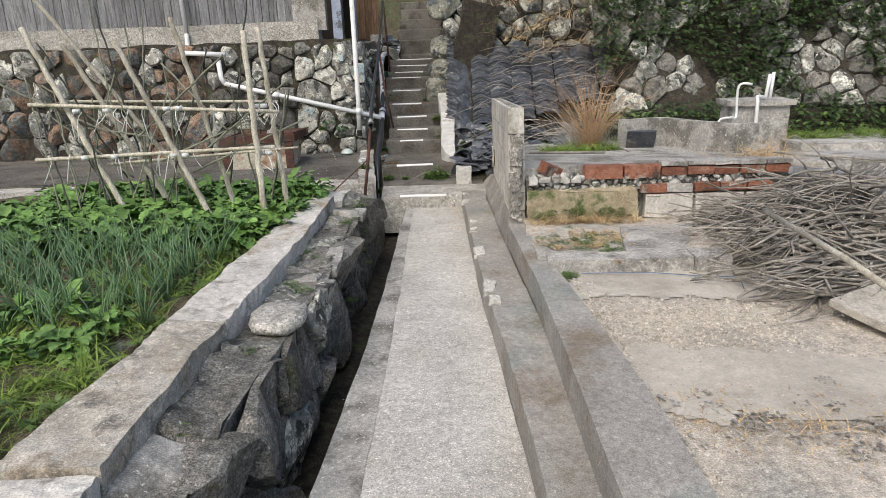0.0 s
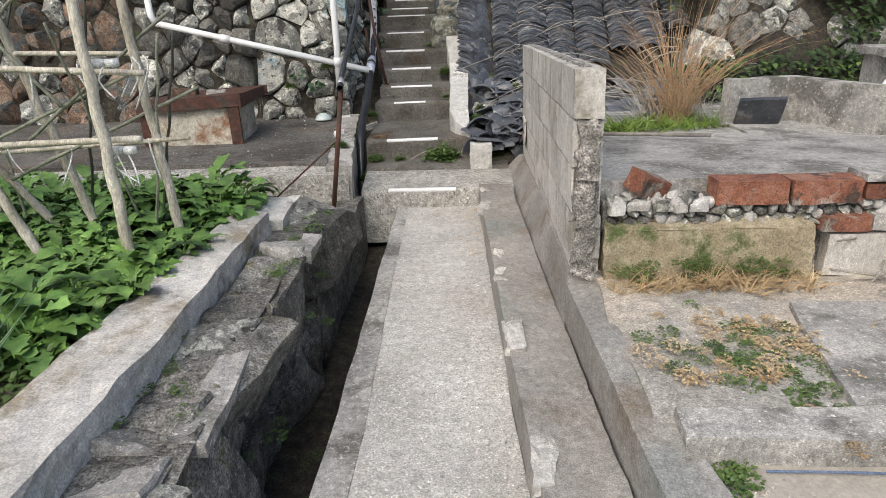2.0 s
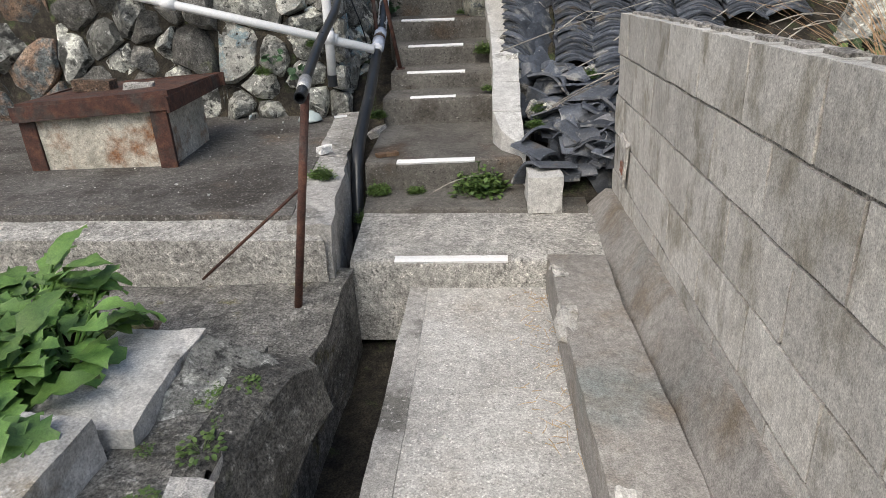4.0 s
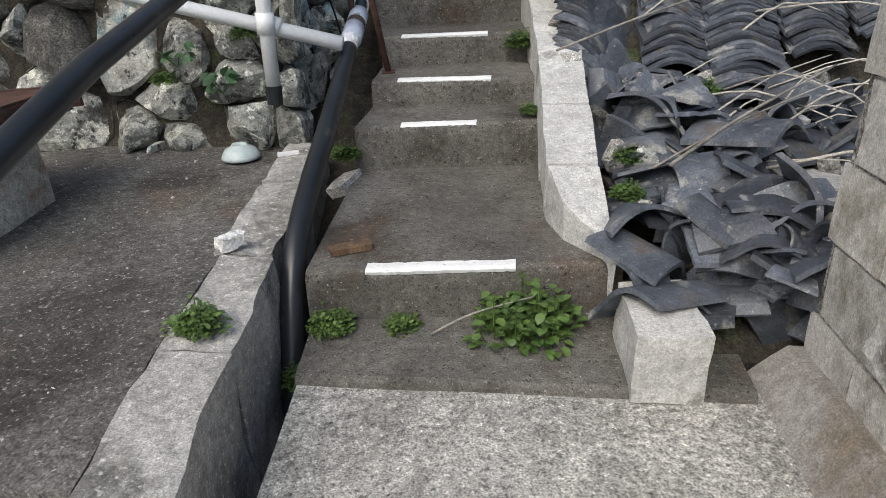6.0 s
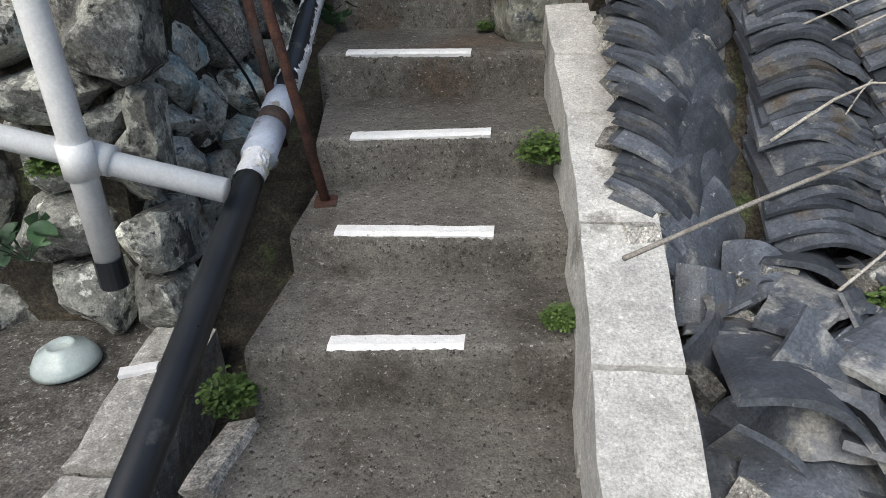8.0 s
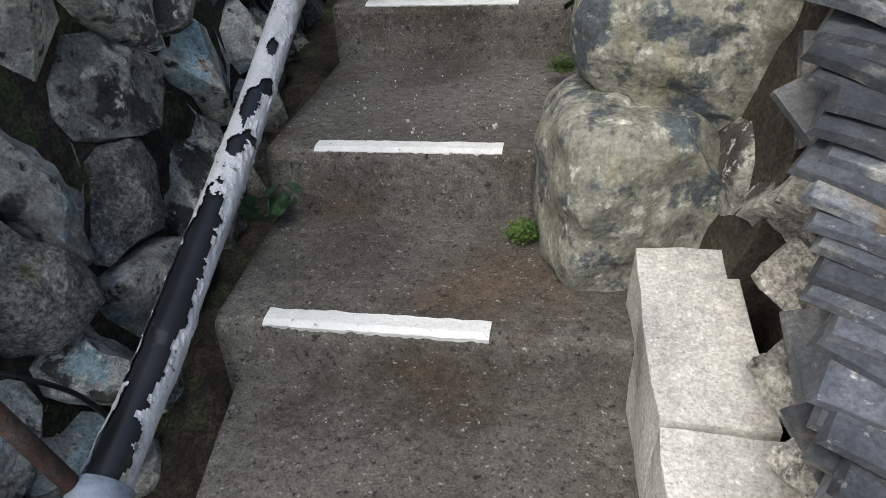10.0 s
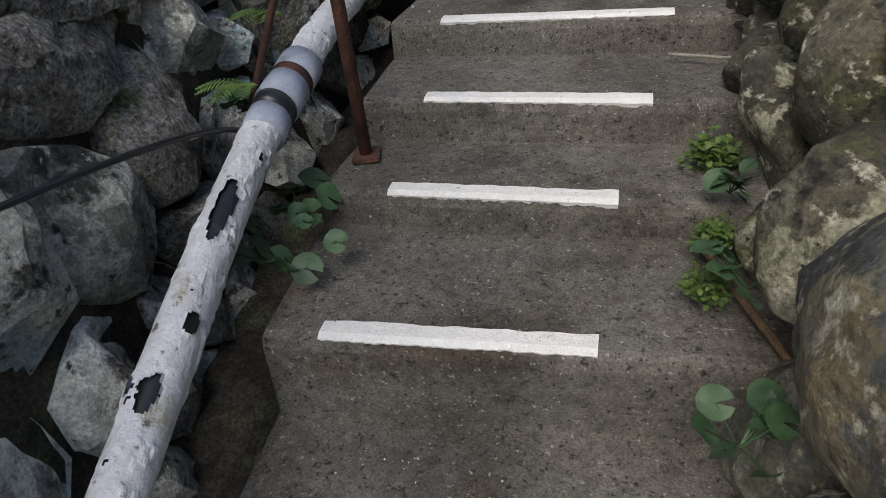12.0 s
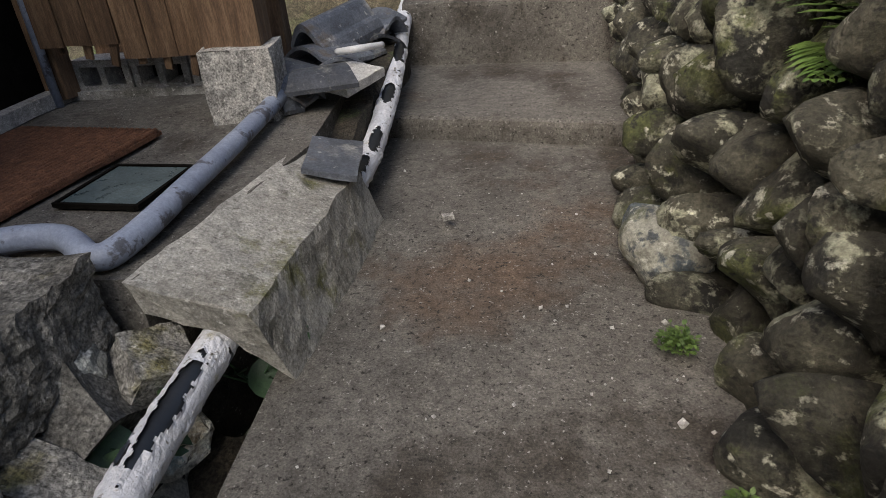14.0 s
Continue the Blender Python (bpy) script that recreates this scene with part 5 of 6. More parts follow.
def leaf_data(base, aim, length, width, curl, rng, n=4, lobes=0.0):
    """A curved, folded leaf blade on its stalk."""
    aim = Vector(aim).normalized()
    side = aim.cross(Vector((0, 0, 1)))
    side = side.normalized() if side.length > 0.01 else Vector((1, 0, 0))
    up = side.cross(aim)
    verts, faces = [], []
    p = Vector(base)
    for i in range(n + 1):
        t = i / n
        w = width * math.sin(math.pi * (0.12 + 0.86 * t)) ** 0.8 * (1 if i < n else 0.25)
        if lobes and i % 2:
            w *= 1 - lobes
        rip = rng.uniform(-0.12, 0.12) * width * (1 + 2 * lobes)
        verts += [p - side * w + up * (0.25 * w + rip), p, p + side * w + up * (0.25 * w - rip)]
        aim = (aim - Vector((0, 0, curl / n))).normalized()
        up = side.cross(aim)
        p = p + aim * (length / n)
    for i in range(n):
        a = i * 3
        faces += [(a, a + 1, a + 4, a + 3), (a + 1, a + 2, a + 5, a + 4)]
    return verts, faces


def blade_data(base, aim, length, width, bend, n=4):
    aim = Vector(aim).normalized()
    side = aim.cross(Vector((0.3, 0.2, 1)))
    side = side.normalized() if side.length > 0.01 else Vector((1, 0, 0))
    verts, faces = [], []
    p = Vector(base)
    for i in range(n + 1):
        w = width * (1 - 0.92 * i / n)
        verts += [p - side * w, p + side * w]
        aim = (aim + Vector((aim.x * 0.3, aim.y * 0.3, -bend / n))).normalized()
        p = p + aim * (length / n)
    for i in range(n):
        a = i * 2
        faces.append((a, a + 1, a + 3, a + 2))
    return verts, faces


def mesh_of(name, data, material):
    me = bpy.data.meshes.new(name)
    me.from_pydata([tuple(v) for v in data[0]], [], data[1])
    me.materials.append(material)
    me.shade_smooth()
    return me


def vegetable(seed):
    rng = random.Random(seed)
    parts = []
    for k in range(30):
        a, r = rng.uniform(0, 6.28), rng.uniform(0, 1)
        out = Vector((math.cos(a), math.sin(a), 0))
        rise = rng.uniform(0.4, 1.6)
        d = (out + Vector((0, 0, rise))).normalized()
        stalk = rng.uniform(0.06, 0.16)
        stem = tube_data([Vector((0, 0, -0.02)), d * stalk], 0.005, 4, False)
        parts.append(join([stem, leaf_data(d * stalk, d + out * 0.3, rng.uniform(0.09, 0.17), rng.uniform(0.03, 0.055), rng.uniform(0.6, 2.0), rng, 8, 0.38)]))
    return parts


def onion_leaf(seed):
    rng = random.Random(seed)
    d = Vector((rng.uniform(-0.5, 0.5), rng.uniform(-0.5, 0.5), 1.2)).normalized()
    b = Vector((rng.uniform(-0.02, 0.02), rng.uniform(-0.02, 0.02), -0.02))
    ln_ = rng.uniform(0.2, 0.42)
    return tube_data([b, b + d * ln_ * 0.5, b + d * ln_ + Vector((d.x * 0.12, d.y * 0.12, -0.03))], 0.006, 5, True, 0.25)


def tuft(seed, count=26, length=0.16, width=0.004, spread=0.9, bend=0.8, radius=0.05):
    rng = random.Random(seed)
    parts = []
    for k in range(count):
        b = Vector((rng.uniform(-radius, radius), rng.uniform(-radius, radius), -0.01))
        d = Vector((rng.uniform(-spread, spread), rng.uniform(-spread, spread), 1))
        parts.append(blade_data(b, d, length * rng.uniform(0.5, 1.2), width * rng.uniform(0.7, 1.4), bend * rng.uniform(0.3, 1.3)))
    return join(parts)


def weed_clump(seed, count=60, radius=0.12, leaf=0.03, height=0.08):
    rng = random.Random(seed)
    parts = []
    for k in range(count):
        a, r = rng.uniform(0, 6.28), radius * math.sqrt(rng.random())
        b = Vector((r * math.cos(a), r * math.sin(a), height * rng.random() * (1.1 - r / radius)))
        d = Vector((math.cos(a) * 0.8, math.sin(a) * 0.8, rng.uniform(-0.1, 0.8)))
        parts.append(leaf_data(b, d, leaf * rng.uniform(0.7, 1.3), leaf * 0.42, rng.uniform(0.2, 1.0), rng, 3))
        if k % 3 == 0:
            parts.append(tube_data([Vector((b.x * 0.3, b.y * 0.3, -0.02)), b], 0.0015, 3, False))
    return join(parts)


VEG_LEAVES = [[mesh_of("leaf", p, VEG) for p in vegetable(i)] for i in range(6)]
VEGS = [mesh_of("leafy_vegetable", join(vegetable(i)), VEG) for i in range(6)]
ONION_LEAVES = [mesh_of("leaf", onion_leaf(i), ONION) for i in range(24)]
rng = random.Random(31)


def plant(name, me, x, y, z, s, label, category, group):
    ob = new(name, me)
    ob.matrix_world = pose(x, y, z, 0, 0, rng.uniform(0, 360)) @ Matrix.Scale(s, 4)
    return tagged(ob, label, category, group)


def leafy(x, y, s):
    """A vegetable; those near the path are built leaf by leaf."""
    label, tags = "bright green leafy vegetable in the garden bed", ("vegetable", "rows of leafy vegetables")
    if x < -2.3:
        return plant("leafy_vegetable", rng.choice(VEGS), x, y, 0.43, s, label, *tags)
    ob = thing("leafy_vegetable", label, *tags, "", (x, y, 0.43))
    ob.matrix_world = pose(x, y, 0.43, 0, 0, rng.uniform(0, 360)) @ Matrix.Scale(s, 4)
    for me in rng.choice(VEG_LEAVES):
        new("leaf", me).parent = ob
    return ob


for i in range(12):
    for j in range(15):
        x, y = -1.0 - 0.26 * j + rng.uniform(-0.08, 0.08), 3.15 + 0.19 * i + rng.uniform(-0.06, 0.06)
        if y < 5.15 and not (x < -3.4 and y > 4.4):
            leafy(x, y, rng.uniform(0.8, 1.3))
for i in range(9):
    for j in range(16):
        x, y = -1.12 - 0.17 * j + rng.uniform(-0.05, 0.05), 1.6 + 0.18 * i + rng.uniform(-0.05, 0.05)
        clump = thing("spring_onion", "tall thin spring onion clump in the soil", "spring onion", "rows of spring onions", "", (x, y, 0.43))
        clump.rotation_euler = (0, 0, rng.uniform(0, 6.28))
        for me in rng.sample(ONION_LEAVES, 9):
            ob = new("leaf", me)
            ob.parent = clump
for k in range(14):
    leafy(-1.05 - rng.uniform(0, 1.2), rng.uniform(1.2, 2.0), rng.uniform(0.5, 0.9))


def stuff(name, label, category, placed, material):
    """Many small plants or stones as one object that nobody could count."""
    return link(name, *join(placed), material, None, True, label, category, "", "stuff")


def put(data, x, y, z, s=1.0, turn=None):
    m = pose(x, y, z, 0, 0, rng.uniform(0, 360) if turn is None else turn) @ Matrix.Scale(s, 4)
    return [m @ Vector(v) for v in data[0]], data[1]


tufts = [tuft(i) for i in range(6)]
weeds = [weed_clump(i) for i in range(6)]
stuff("grass", "lush young grass and weeds at the bed's edge", "grass", [put(rng.choice(tufts), rng.uniform(-1.9, -0.95) if k % 3 else rng.uniform(-3, -1), rng.uniform(-0.4, 1.7) if k % 4 else rng.uniform(1.7, 3.2), 0.44, rng.uniform(0.5, 1.2)) for k in range(330)], GRASS)
stuff("weeds", "small broad-leaved weeds among the vegetables", "weeds", [put(rng.choice(weeds), rng.uniform(-2.6, -0.95), rng.uniform(0, 3.3), 0.44, rng.uniform(0.4, 1.0)) for k in range(120)], WEED)
stuff("moss_weeds", "small weeds growing along the stone ledge", "weeds", [put(rng.choice(weeds), rng.uniform(-0.66, -0.4), rng.uniform(0.2, 4.9), 0.40, rng.uniform(0.18, 0.5)) for k in range(34)] + [put(rng.choice(weeds), -0.35 + rng.uniform(-0.05, 0.03), rng.uniform(0.6, 4.6), rng.uniform(-0.3, 0.3), rng.uniform(0.2, 0.45)) for k in range(16)], WEED)
stuff("bed_weeds", "low creeping weeds on the dirt bed", "weeds", [put(rng.choice(weeds), rng.gauss(1.5, 0.19), rng.gauss(3.12, 0.15), 0.41, rng.uniform(0.2, 0.38)) for k in range(45)] + [put(rng.choice(weeds), rng.uniform(1.1, 1.95), 3.74, rng.uniform(0.41, 0.52), rng.uniform(0.2, 0.45)) for k in range(26)] + [put(rng.choice(weeds), 1.18 + rng.uniform(-0.04, 0.06), 2.58 + rng.uniform(-0.06, 0.06), 0.34, rng.uniform(0.3, 0.5)) for k in range(6)], WEED)

stuff("dry_bed_weeds", "withered weeds and straw on the dirt bed", "dead weeds", [put(rng.choice(weeds), rng.gauss(1.5, 0.2), rng.gauss(3.12, 0.17), 0.415, rng.uniform(0.2, 0.4)) for k in range(45)] + [put(rng.choice(tufts), rng.uniform(1.1, 1.95), 3.72 + rng.uniform(-0.08, 0.05), 0.41, rng.uniform(0.5, 1.0)) for k in range(40)], STRAW)

# weeds that grow on the stairs and walls
SPRIGS = [mesh_of("sprig", weed_clump(200 + i, 24, 0.045, 0.024, 0.1), WEED) for i in range(8)]
for x, y, z, s, label in ((0.17, 7.13, 0.19, 1.3, "bushy green weed at the foot of a step"), (-0.22, 7.12, 0.18, 0.5, "small green weed at the foot of a step"), (-0.45, 7.08, 0.2, 0.6, "small green weed at the foot of a step"), (0.17, 8.95, 0.80, 0.75, "green weed growing beside the granite blocks"), (0.2, 8.3, 0.60, 0.4, "green weed growing beside the granite blocks"), (0.52, 7.5, 0.5, 0.5, "green weed among broken tiles"), (0.56, 7.75, 0.55, 0.5, "green weed among broken tiles"), (0.95, 8.25, 0.68, 0.6, "green weed among broken tiles"), (-0.7, 6.75, 0.41, 0.6, "tuft of green weed on a kerb stone"), (-0.53, 7.0, 0.05, 0.6, "small green weed in the ditch"), (-0.08, 9.75, 1.06, 0.35, "small green weed under a boulder"), (-0.02, 10.35, 1.28, 0.45, "small green weed under a boulder"), (0.0, 10.78, 1.46, 0.5, "green weed beside the stairs"), (0.03, 10.95, 1.47, 0.55, "green weed beside the stairs"), (0.04, 11.2, 1.53, 0.7, "green weed beside the stairs"), (0.06, 12.35, 1.77, 0.5, "small green weed beside the landing"), (0.08, 11.9, 1.76, 0.4, "small green weed beside the landing"), (-1.12, 8.38, 0.95, 0.55, "green weed in a wall joint"), (-1.55, 8.36, 0.75, 0.55, "green weed in a wall joint"), (-0.62, 8.1, 0.45, 0.6, "green weed beside the black hose")):
    weed = thing("weed", label, "weed", "weeds on the stairs", "", (x, y, z))
    weed.matrix_world = pose(x, y, z, 0, 0, rng.uniform(0, 360)) @ Matrix.Scale(s, 4)
    for k in range(26 if y < 10 else 11):
        a, r = 2.4 * k, 0.095 * math.sqrt(k / 26)
        ob = tagged(new("sprig", rng.choice(SPRIGS)), kind="stuff")
        ob.parent = weed
        ob.matrix_basis = pose(r * math.cos(a), r * math.sin(a), 0.035 * (1 - r / 0.1), 0, 0, rng.uniform(0, 360)) @ Matrix.Scale(rng.uniform(0.75, 1.25), 4)


def round_leaves(seed, count=9):
    r2 = random.Random(seed)
    parts = []
    for k in range(count):
        a = r2.uniform(0, 6.28)
        d = Vector((math.cos(a), math.sin(a), r2.uniform(0.2, 1.0))).normalized()
        q = d * r2.uniform(0.05, 0.16)
        stalk = tube_data([Vector((0, 0, -0.03)), q], 0.003, 4, False)
        rad = r2.uniform(0.03, 0.055)
        tilt = pose(*q, r2.uniform(-50, 50), r2.uniform(-50, 50), 0)
        ring = [tilt @ Vector((rad * math.cos(t), rad * math.sin(t), 0.006 * math.cos(3 * t))) for t in np.linspace(0.25, 6.03, 12)]
        parts.append(join([stalk, ([tilt @ Vector((0, 0, -0.008))] + ring, [(0, i, i + 1) for i in range(1, 12)])]))
    return parts


for x, y, z, s in ((-0.83, 10.75, 1.47, 0.75), (-0.86, 10.95, 1.47, 0.75), (-1.02, 11.1, 1.68, 0.7), (-1.05, 12.0, 1.75, 1.0), (-0.95, 12.3, 1.7, 1.0), (0.06, 10.75, 1.52, 0.6), (0.02, 10.45, 1.45, 0.55), (0.06, 11.05, 1.55, 0.55), (-1.45, 8.32, 0.85, 0.8), (-1.25, 8.32, 0.72, 0.7), (-0.72, 9.7, 1.1, 0.7)):
    herb = thing("butterbur", "dark waxy round-leaved plant in a damp joint", "leafy plant", "round-leaved plants", "", (x, y, z))
    herb.scale = (s, s, s)
    for v_, f_ in round_leaves(int(x * 50 + y * 31)):
        link("leaf", v_, f_, BUTTERBUR, herb, True)


def fern(seed):
    r2 = random.Random(seed)
    parts = []
    for k in range(6):
        a = r2.uniform(2.2, 4.4)
        d = Vector((math.cos(a), math.sin(a) * 0.8, 0.6)).normalized()
        p = Vector((0, 0, 0))
        for i in range(14):
            side = d.cross(Vector((0, 0, 1))).normalized()
            w = 0.075 * math.sin(math.pi * (0.12 + 0.88 * i / 14))
            for sgn in (-1, 1):
                parts.append(leaf_data(p, side * sgn + d * 0.5, w, 0.008, 0.3, r2, 2))
            p = p + d * 0.022
            d = (d + Vector((0, 0, -0.09))).normalized()
    return join(parts)


for x, y, z in ((0.36, 12.62, 2.36), (0.3, 12.45, 2.44), (0.5, 13.3, 2.4)):
    plant("fern", mesh_of("fern", fern(int(y * 10)), WEED), x, y, z, 1.0, "bright green fern hanging over the boulders", "fern", "ferns")
for x, y, z in ((-1.03, 11.3, 1.85), (-1.0, 11.05, 1.75)):
    plant("fern", mesh_of("fern", fern(int(y * 13)), WEED), x, y, z, 0.45, "small fern beside the painted pipe", "fern", "ferns")

# ivy and scrub over the bank
parts = []
for k in range(26000):
    u, v = rng.uniform(2.6, 13), rng.uniform(-0.2, 4.2)
    d = noise.noise(Vector((u * 0.7, v * 0.9, 1)))
    if (0.65 < v < 1.7 and d < 0.1) or d < -0.4:
        continue
    p = Vector(bank_face(u, v)) + Vector((rng.uniform(-0.1, 0.1), -rng.uniform(0.02, 0.28), rng.uniform(-0.1, 0.1)))
    parts.append(leaf_data(p, (rng.uniform(-0.6, 0.6), -1, rng.uniform(-0.6, 0.5)), rng.uniform(0.05, 0.1), rng.uniform(0.022, 0.04), 0.6, rng, 2))
stuff("ivy", "dark ivy and creepers over the bank", "ivy", parts, IVY)
parts = []
for k in range(2400):
    u, v = rng.uniform(2.4, 12), rng.choice((rng.uniform(0.0, 0.6), rng.uniform(2.0, 3.4)))
    p = Vector(bank_face(u, v)) + Vector((0, -rng.uniform(0.1, 0.35), 0))
    parts.append(leaf_data(p, (rng.uniform(-1, 1), -0.7, rng.uniform(-0.3, 0.9)), rng.uniform(0.06, 0.11), rng.uniform(0.02, 0.035), 0.7, rng, 2))
stuff("shrubs", "lighter green shrubs at the bank's foot", "shrub", parts, WEED)

# dry pampas grass
for x, y, s, n_, m_, wide in ((2.0, 6.05, 1.12, 170, RUSTGRASS, 0.34), (2.2, 6.15, 0.85, 110, BLEACHED, 0.8), (1.85, 6.2, 0.75, 120, BLEACHED, 0.95)):
    me = mesh_of("pampas_grass", tuft(int(x * 10), n_, 1.0 * s, 0.0036, wide, 0.75, 0.09), m_)
    plant("pampas_grass", me, x, y, terrace_z(y), 1.0, "tall clump of dry rust-coloured grass", "dry grass", "dry grass clumps")
parts = [put(tuft(5, 30, 0.2, 0.006, 0.8, 0.8, 0.12), 1.95 + rng.uniform(-0.45, 0.4), 5.85 + rng.uniform(-0.15, 0.15), terrace_z(5.85)) for k in range(16)]
stuff("green_tufts", "green grass at the foot of the dry clump", "grass", parts, GRASS)
parts = [put(tuft(40 + k % 5, 16, rng.uniform(0.4, 0.9), 0.006, 1.2, 0.9, 0.2), rng.uniform(1.2, 3.2), rng.uniform(9.0, 9.8), rng.uniform(1.5, 2.6)) for k in range(30)] + [put(tuft(50 + k, 30, 0.35, 0.005, 1.3, 0.7, 0.12), 3.0 + rng.uniform(-0.25, 0.35), 4.2 + rng.uniform(-0.3, 0.5), 0.75) for k in range(10)]
stuff("dead_grass", "bleached dead grass stems on the slope", "dry grass", parts, STRAW)

# dead stems fallen over the tiles
parts = []
for k in range(90):
    x, y = rng.uniform(0.7, 2.9), rng.uniform(7.6, 9.7)
    z = (tile_ground_z(y) + 0.16) if y < 8.5 else tile_bank(x, (y - 8.45) / 1.45)[2] + 0.2
    a = rng.uniform(-0.9, 0.9)
    b_ = Vector((x, y, z))
    e_ = b_ + Vector((math.cos(a), math.sin(a), rng.uniform(-0.05, 0.25))) * rng.uniform(0.25, 0.9)
    mid = b_.lerp(e_, 0.5) + Vector((0, 0, rng.uniform(0.02, 0.1)))
    parts.append(tube_data(smooth_line([b_, mid, e_], 3), rng.uniform(0.003, 0.007), 5, True, 0.5))
stuff("slope_twigs", "bleached dead stems fallen over the tiles", "twigs", parts, BLEACHED)

# ---- brush pile and yard litter ----
rng = random.Random(77)


def twig(p, d, length, r):
    pts = [Vector(p)]
    d = Vector(d).normalized()
    for i in range(5):
        d = (d + Vector((rng.uniform(-0.32, 0.32), rng.uniform(-0.32, 0.32), rng.uniform(-0.2, 0.16)))).normalized()
        pts.append(pts[-1] + d * length / 5)
    for q in pts:
        q.z = max(q.z, 0.345)
    return tube_data(pts, r, 4, True, 0.4)


pile = thing("brush_pile", "tangled heap of cut bare grey branches", "brush pile", "", "", (2.9, 2.9, 0.35))
o = Vector((2.9, 2.9, 0.35))
for part_k in range(6):
    parts = []
    for k in range(110):
        a = rng.gauss(0, 0.5)
        cx, cy = max(2.35, 2.95 + rng.gauss(0, 0.5)), max(2.0, 2.95 + rng.gauss(0, 0.55))
        h = 0.52 * math.exp(-((cx - 3.1) ** 2 / 0.5 + (cy - 3.0) ** 2 / 0.6)) * rng.random()
        ln_ = rng.uniform(0.35, 1.0)
        d = Vector((-1, -0.35 + 1.8 * a, rng.uniform(-0.35, 0.3)))
        v, f = twig(Vector((cx, cy, 0.37 + h)) - d.normalized() * ln_ * 0.5, d, ln_, rng.uniform(0.004, 0.014) * (1.4 if k % 5 == 0 else 1.0))
        parts.append(([q - o for q in v], f))
    tagged(link("brushwood", *join(parts), TWIG, pile, True), kind="stuff")
for k in range(110):
    cx, cy = max(2.5, 2.85 + rng.gauss(0, 0.5)), max(2.1, 2.8 + rng.gauss(0, 0.5))
    h = 0.5 * math.exp(-((cx - 3.1) ** 2 / 0.5 + (cy - 3.0) ** 2 / 0.6)) * rng.uniform(0.4, 1.1)
    ln_ = rng.uniform(0.5, 1.1)
    d = Vector((-1, rng.gauss(-0.3, 0.9), rng.uniform(-0.3, 0.25)))
    v, f = twig(Vector((cx, cy, 0.38 + h)) - d.normalized() * ln_ * 0.5, d, ln_, rng.uniform(0.008, 0.016))
    link("branch", [q - o for q in v], f, TWIG, pile, True)
tube("long_stick", [(2.44, 2.66, 0.72), (2.36, 1.6, 0.72), (2.34, 1.25, 0.7)], 0.016, BAMBOO, None, 8, 1.0, "long pale bamboo stick leaning on the brush", category="stick")
block("plank_lid", (2.74, 1.78, 0.42), (0.5, 0.36, 0.04), (6, -6, 24), BLEACHED, None, 0.004, 4, "weathered wooden panel lying beside the brush", category="panel")
block("timber", (3.6, 3.72, 0.72), (0.95, 0.12, 0.05), (0, 6, -16), BOARD, None, 0.004, 4, "grey timber board lying on dry grass", category="board")
gravel = []
for k in range(3200):
    x, y = rng.gauss(1.75, 0.34), rng.gauss(1.72, 0.33)
    if k % 4 == 0:
        x, y = 1.22 + abs(rng.gauss(0, 0.06)), rng.uniform(0.3, 2.6)
    if x < pl(y, LOW_R) + 0.02 or y > 2.6:
        continue
    s = rng.uniform(0.004, 0.012) * (1.8 if k % 12 == 0 else 1)
    m = pose(x, y, 0.335 + 0.03 * noise.noise(Vector((x, y, 2)) * 1.3) - 0.008, rng.uniform(0, 90), rng.uniform(0, 90), 0)
    gravel.append(([m @ (Vector(q) * s * rng.uniform(0.7, 1.3)) for q in ((1, 0, 0), (-1, 0, 0), (0, 1, 0), (0, -1, 0), (0, 0, 1), (0, 0, -1))], [(0, 2, 4), (2, 1, 4), (1, 3, 4), (3, 0, 4), (2, 0, 5), (1, 2, 5), (3, 1, 5), (0, 3, 5)]))
PEBBLE = surface("mixed pale pebbles", [(0.2, 0.18, 0.15), (0.42, 0.385, 0.33), (0.62, 0.59, 0.54)], 30, 0.9, 0.2)
link("gravel", *join(gravel), PEBBLE, None, False, "pale gravel scattered on the yard", "gravel", "", "stuff")
litter = [put(tuft(60 + k % 7, 30, 0.075, 0.004, 2.5, 0.6, 0.07), 1.78 + rng.gauss(0, 0.26), 0.78 + rng.gauss(0, 0.14), 0.335) for k in range(150)]
lumps = [put(weed_clump(80 + k % 5, 40, 0.08, 0.022, 0.04), 1.8 + rng.gauss(0, 0.25), 0.8 + rng.gauss(0, 0.13), 0.335, rng.uniform(0.5, 0.9)) for k in range(40)]
stuff("dead_weeds", "brown dead weeds with soil on the yard", "dead weeds", lumps, TWIG)
stuff("straw_litter", "dead weeds and straw raked onto the yard", "straw", litter, STRAW)
tube("blue_rope", smooth_line([(1.3, 2.60, 0.345), (1.7, 2.58, 0.35), (2.05, 2.5, 0.345), (2.2, 2.42, 0.36), (2.18, 2.25, 0.35)]), 0.0035, surface("blue rope", [(0.09, 0.13, 0.22), (0.14, 0.2, 0.32)], 20, 0.7, 0.2), None, 6, 1.0, "thin blue plastic rope on the yard", category="rope")

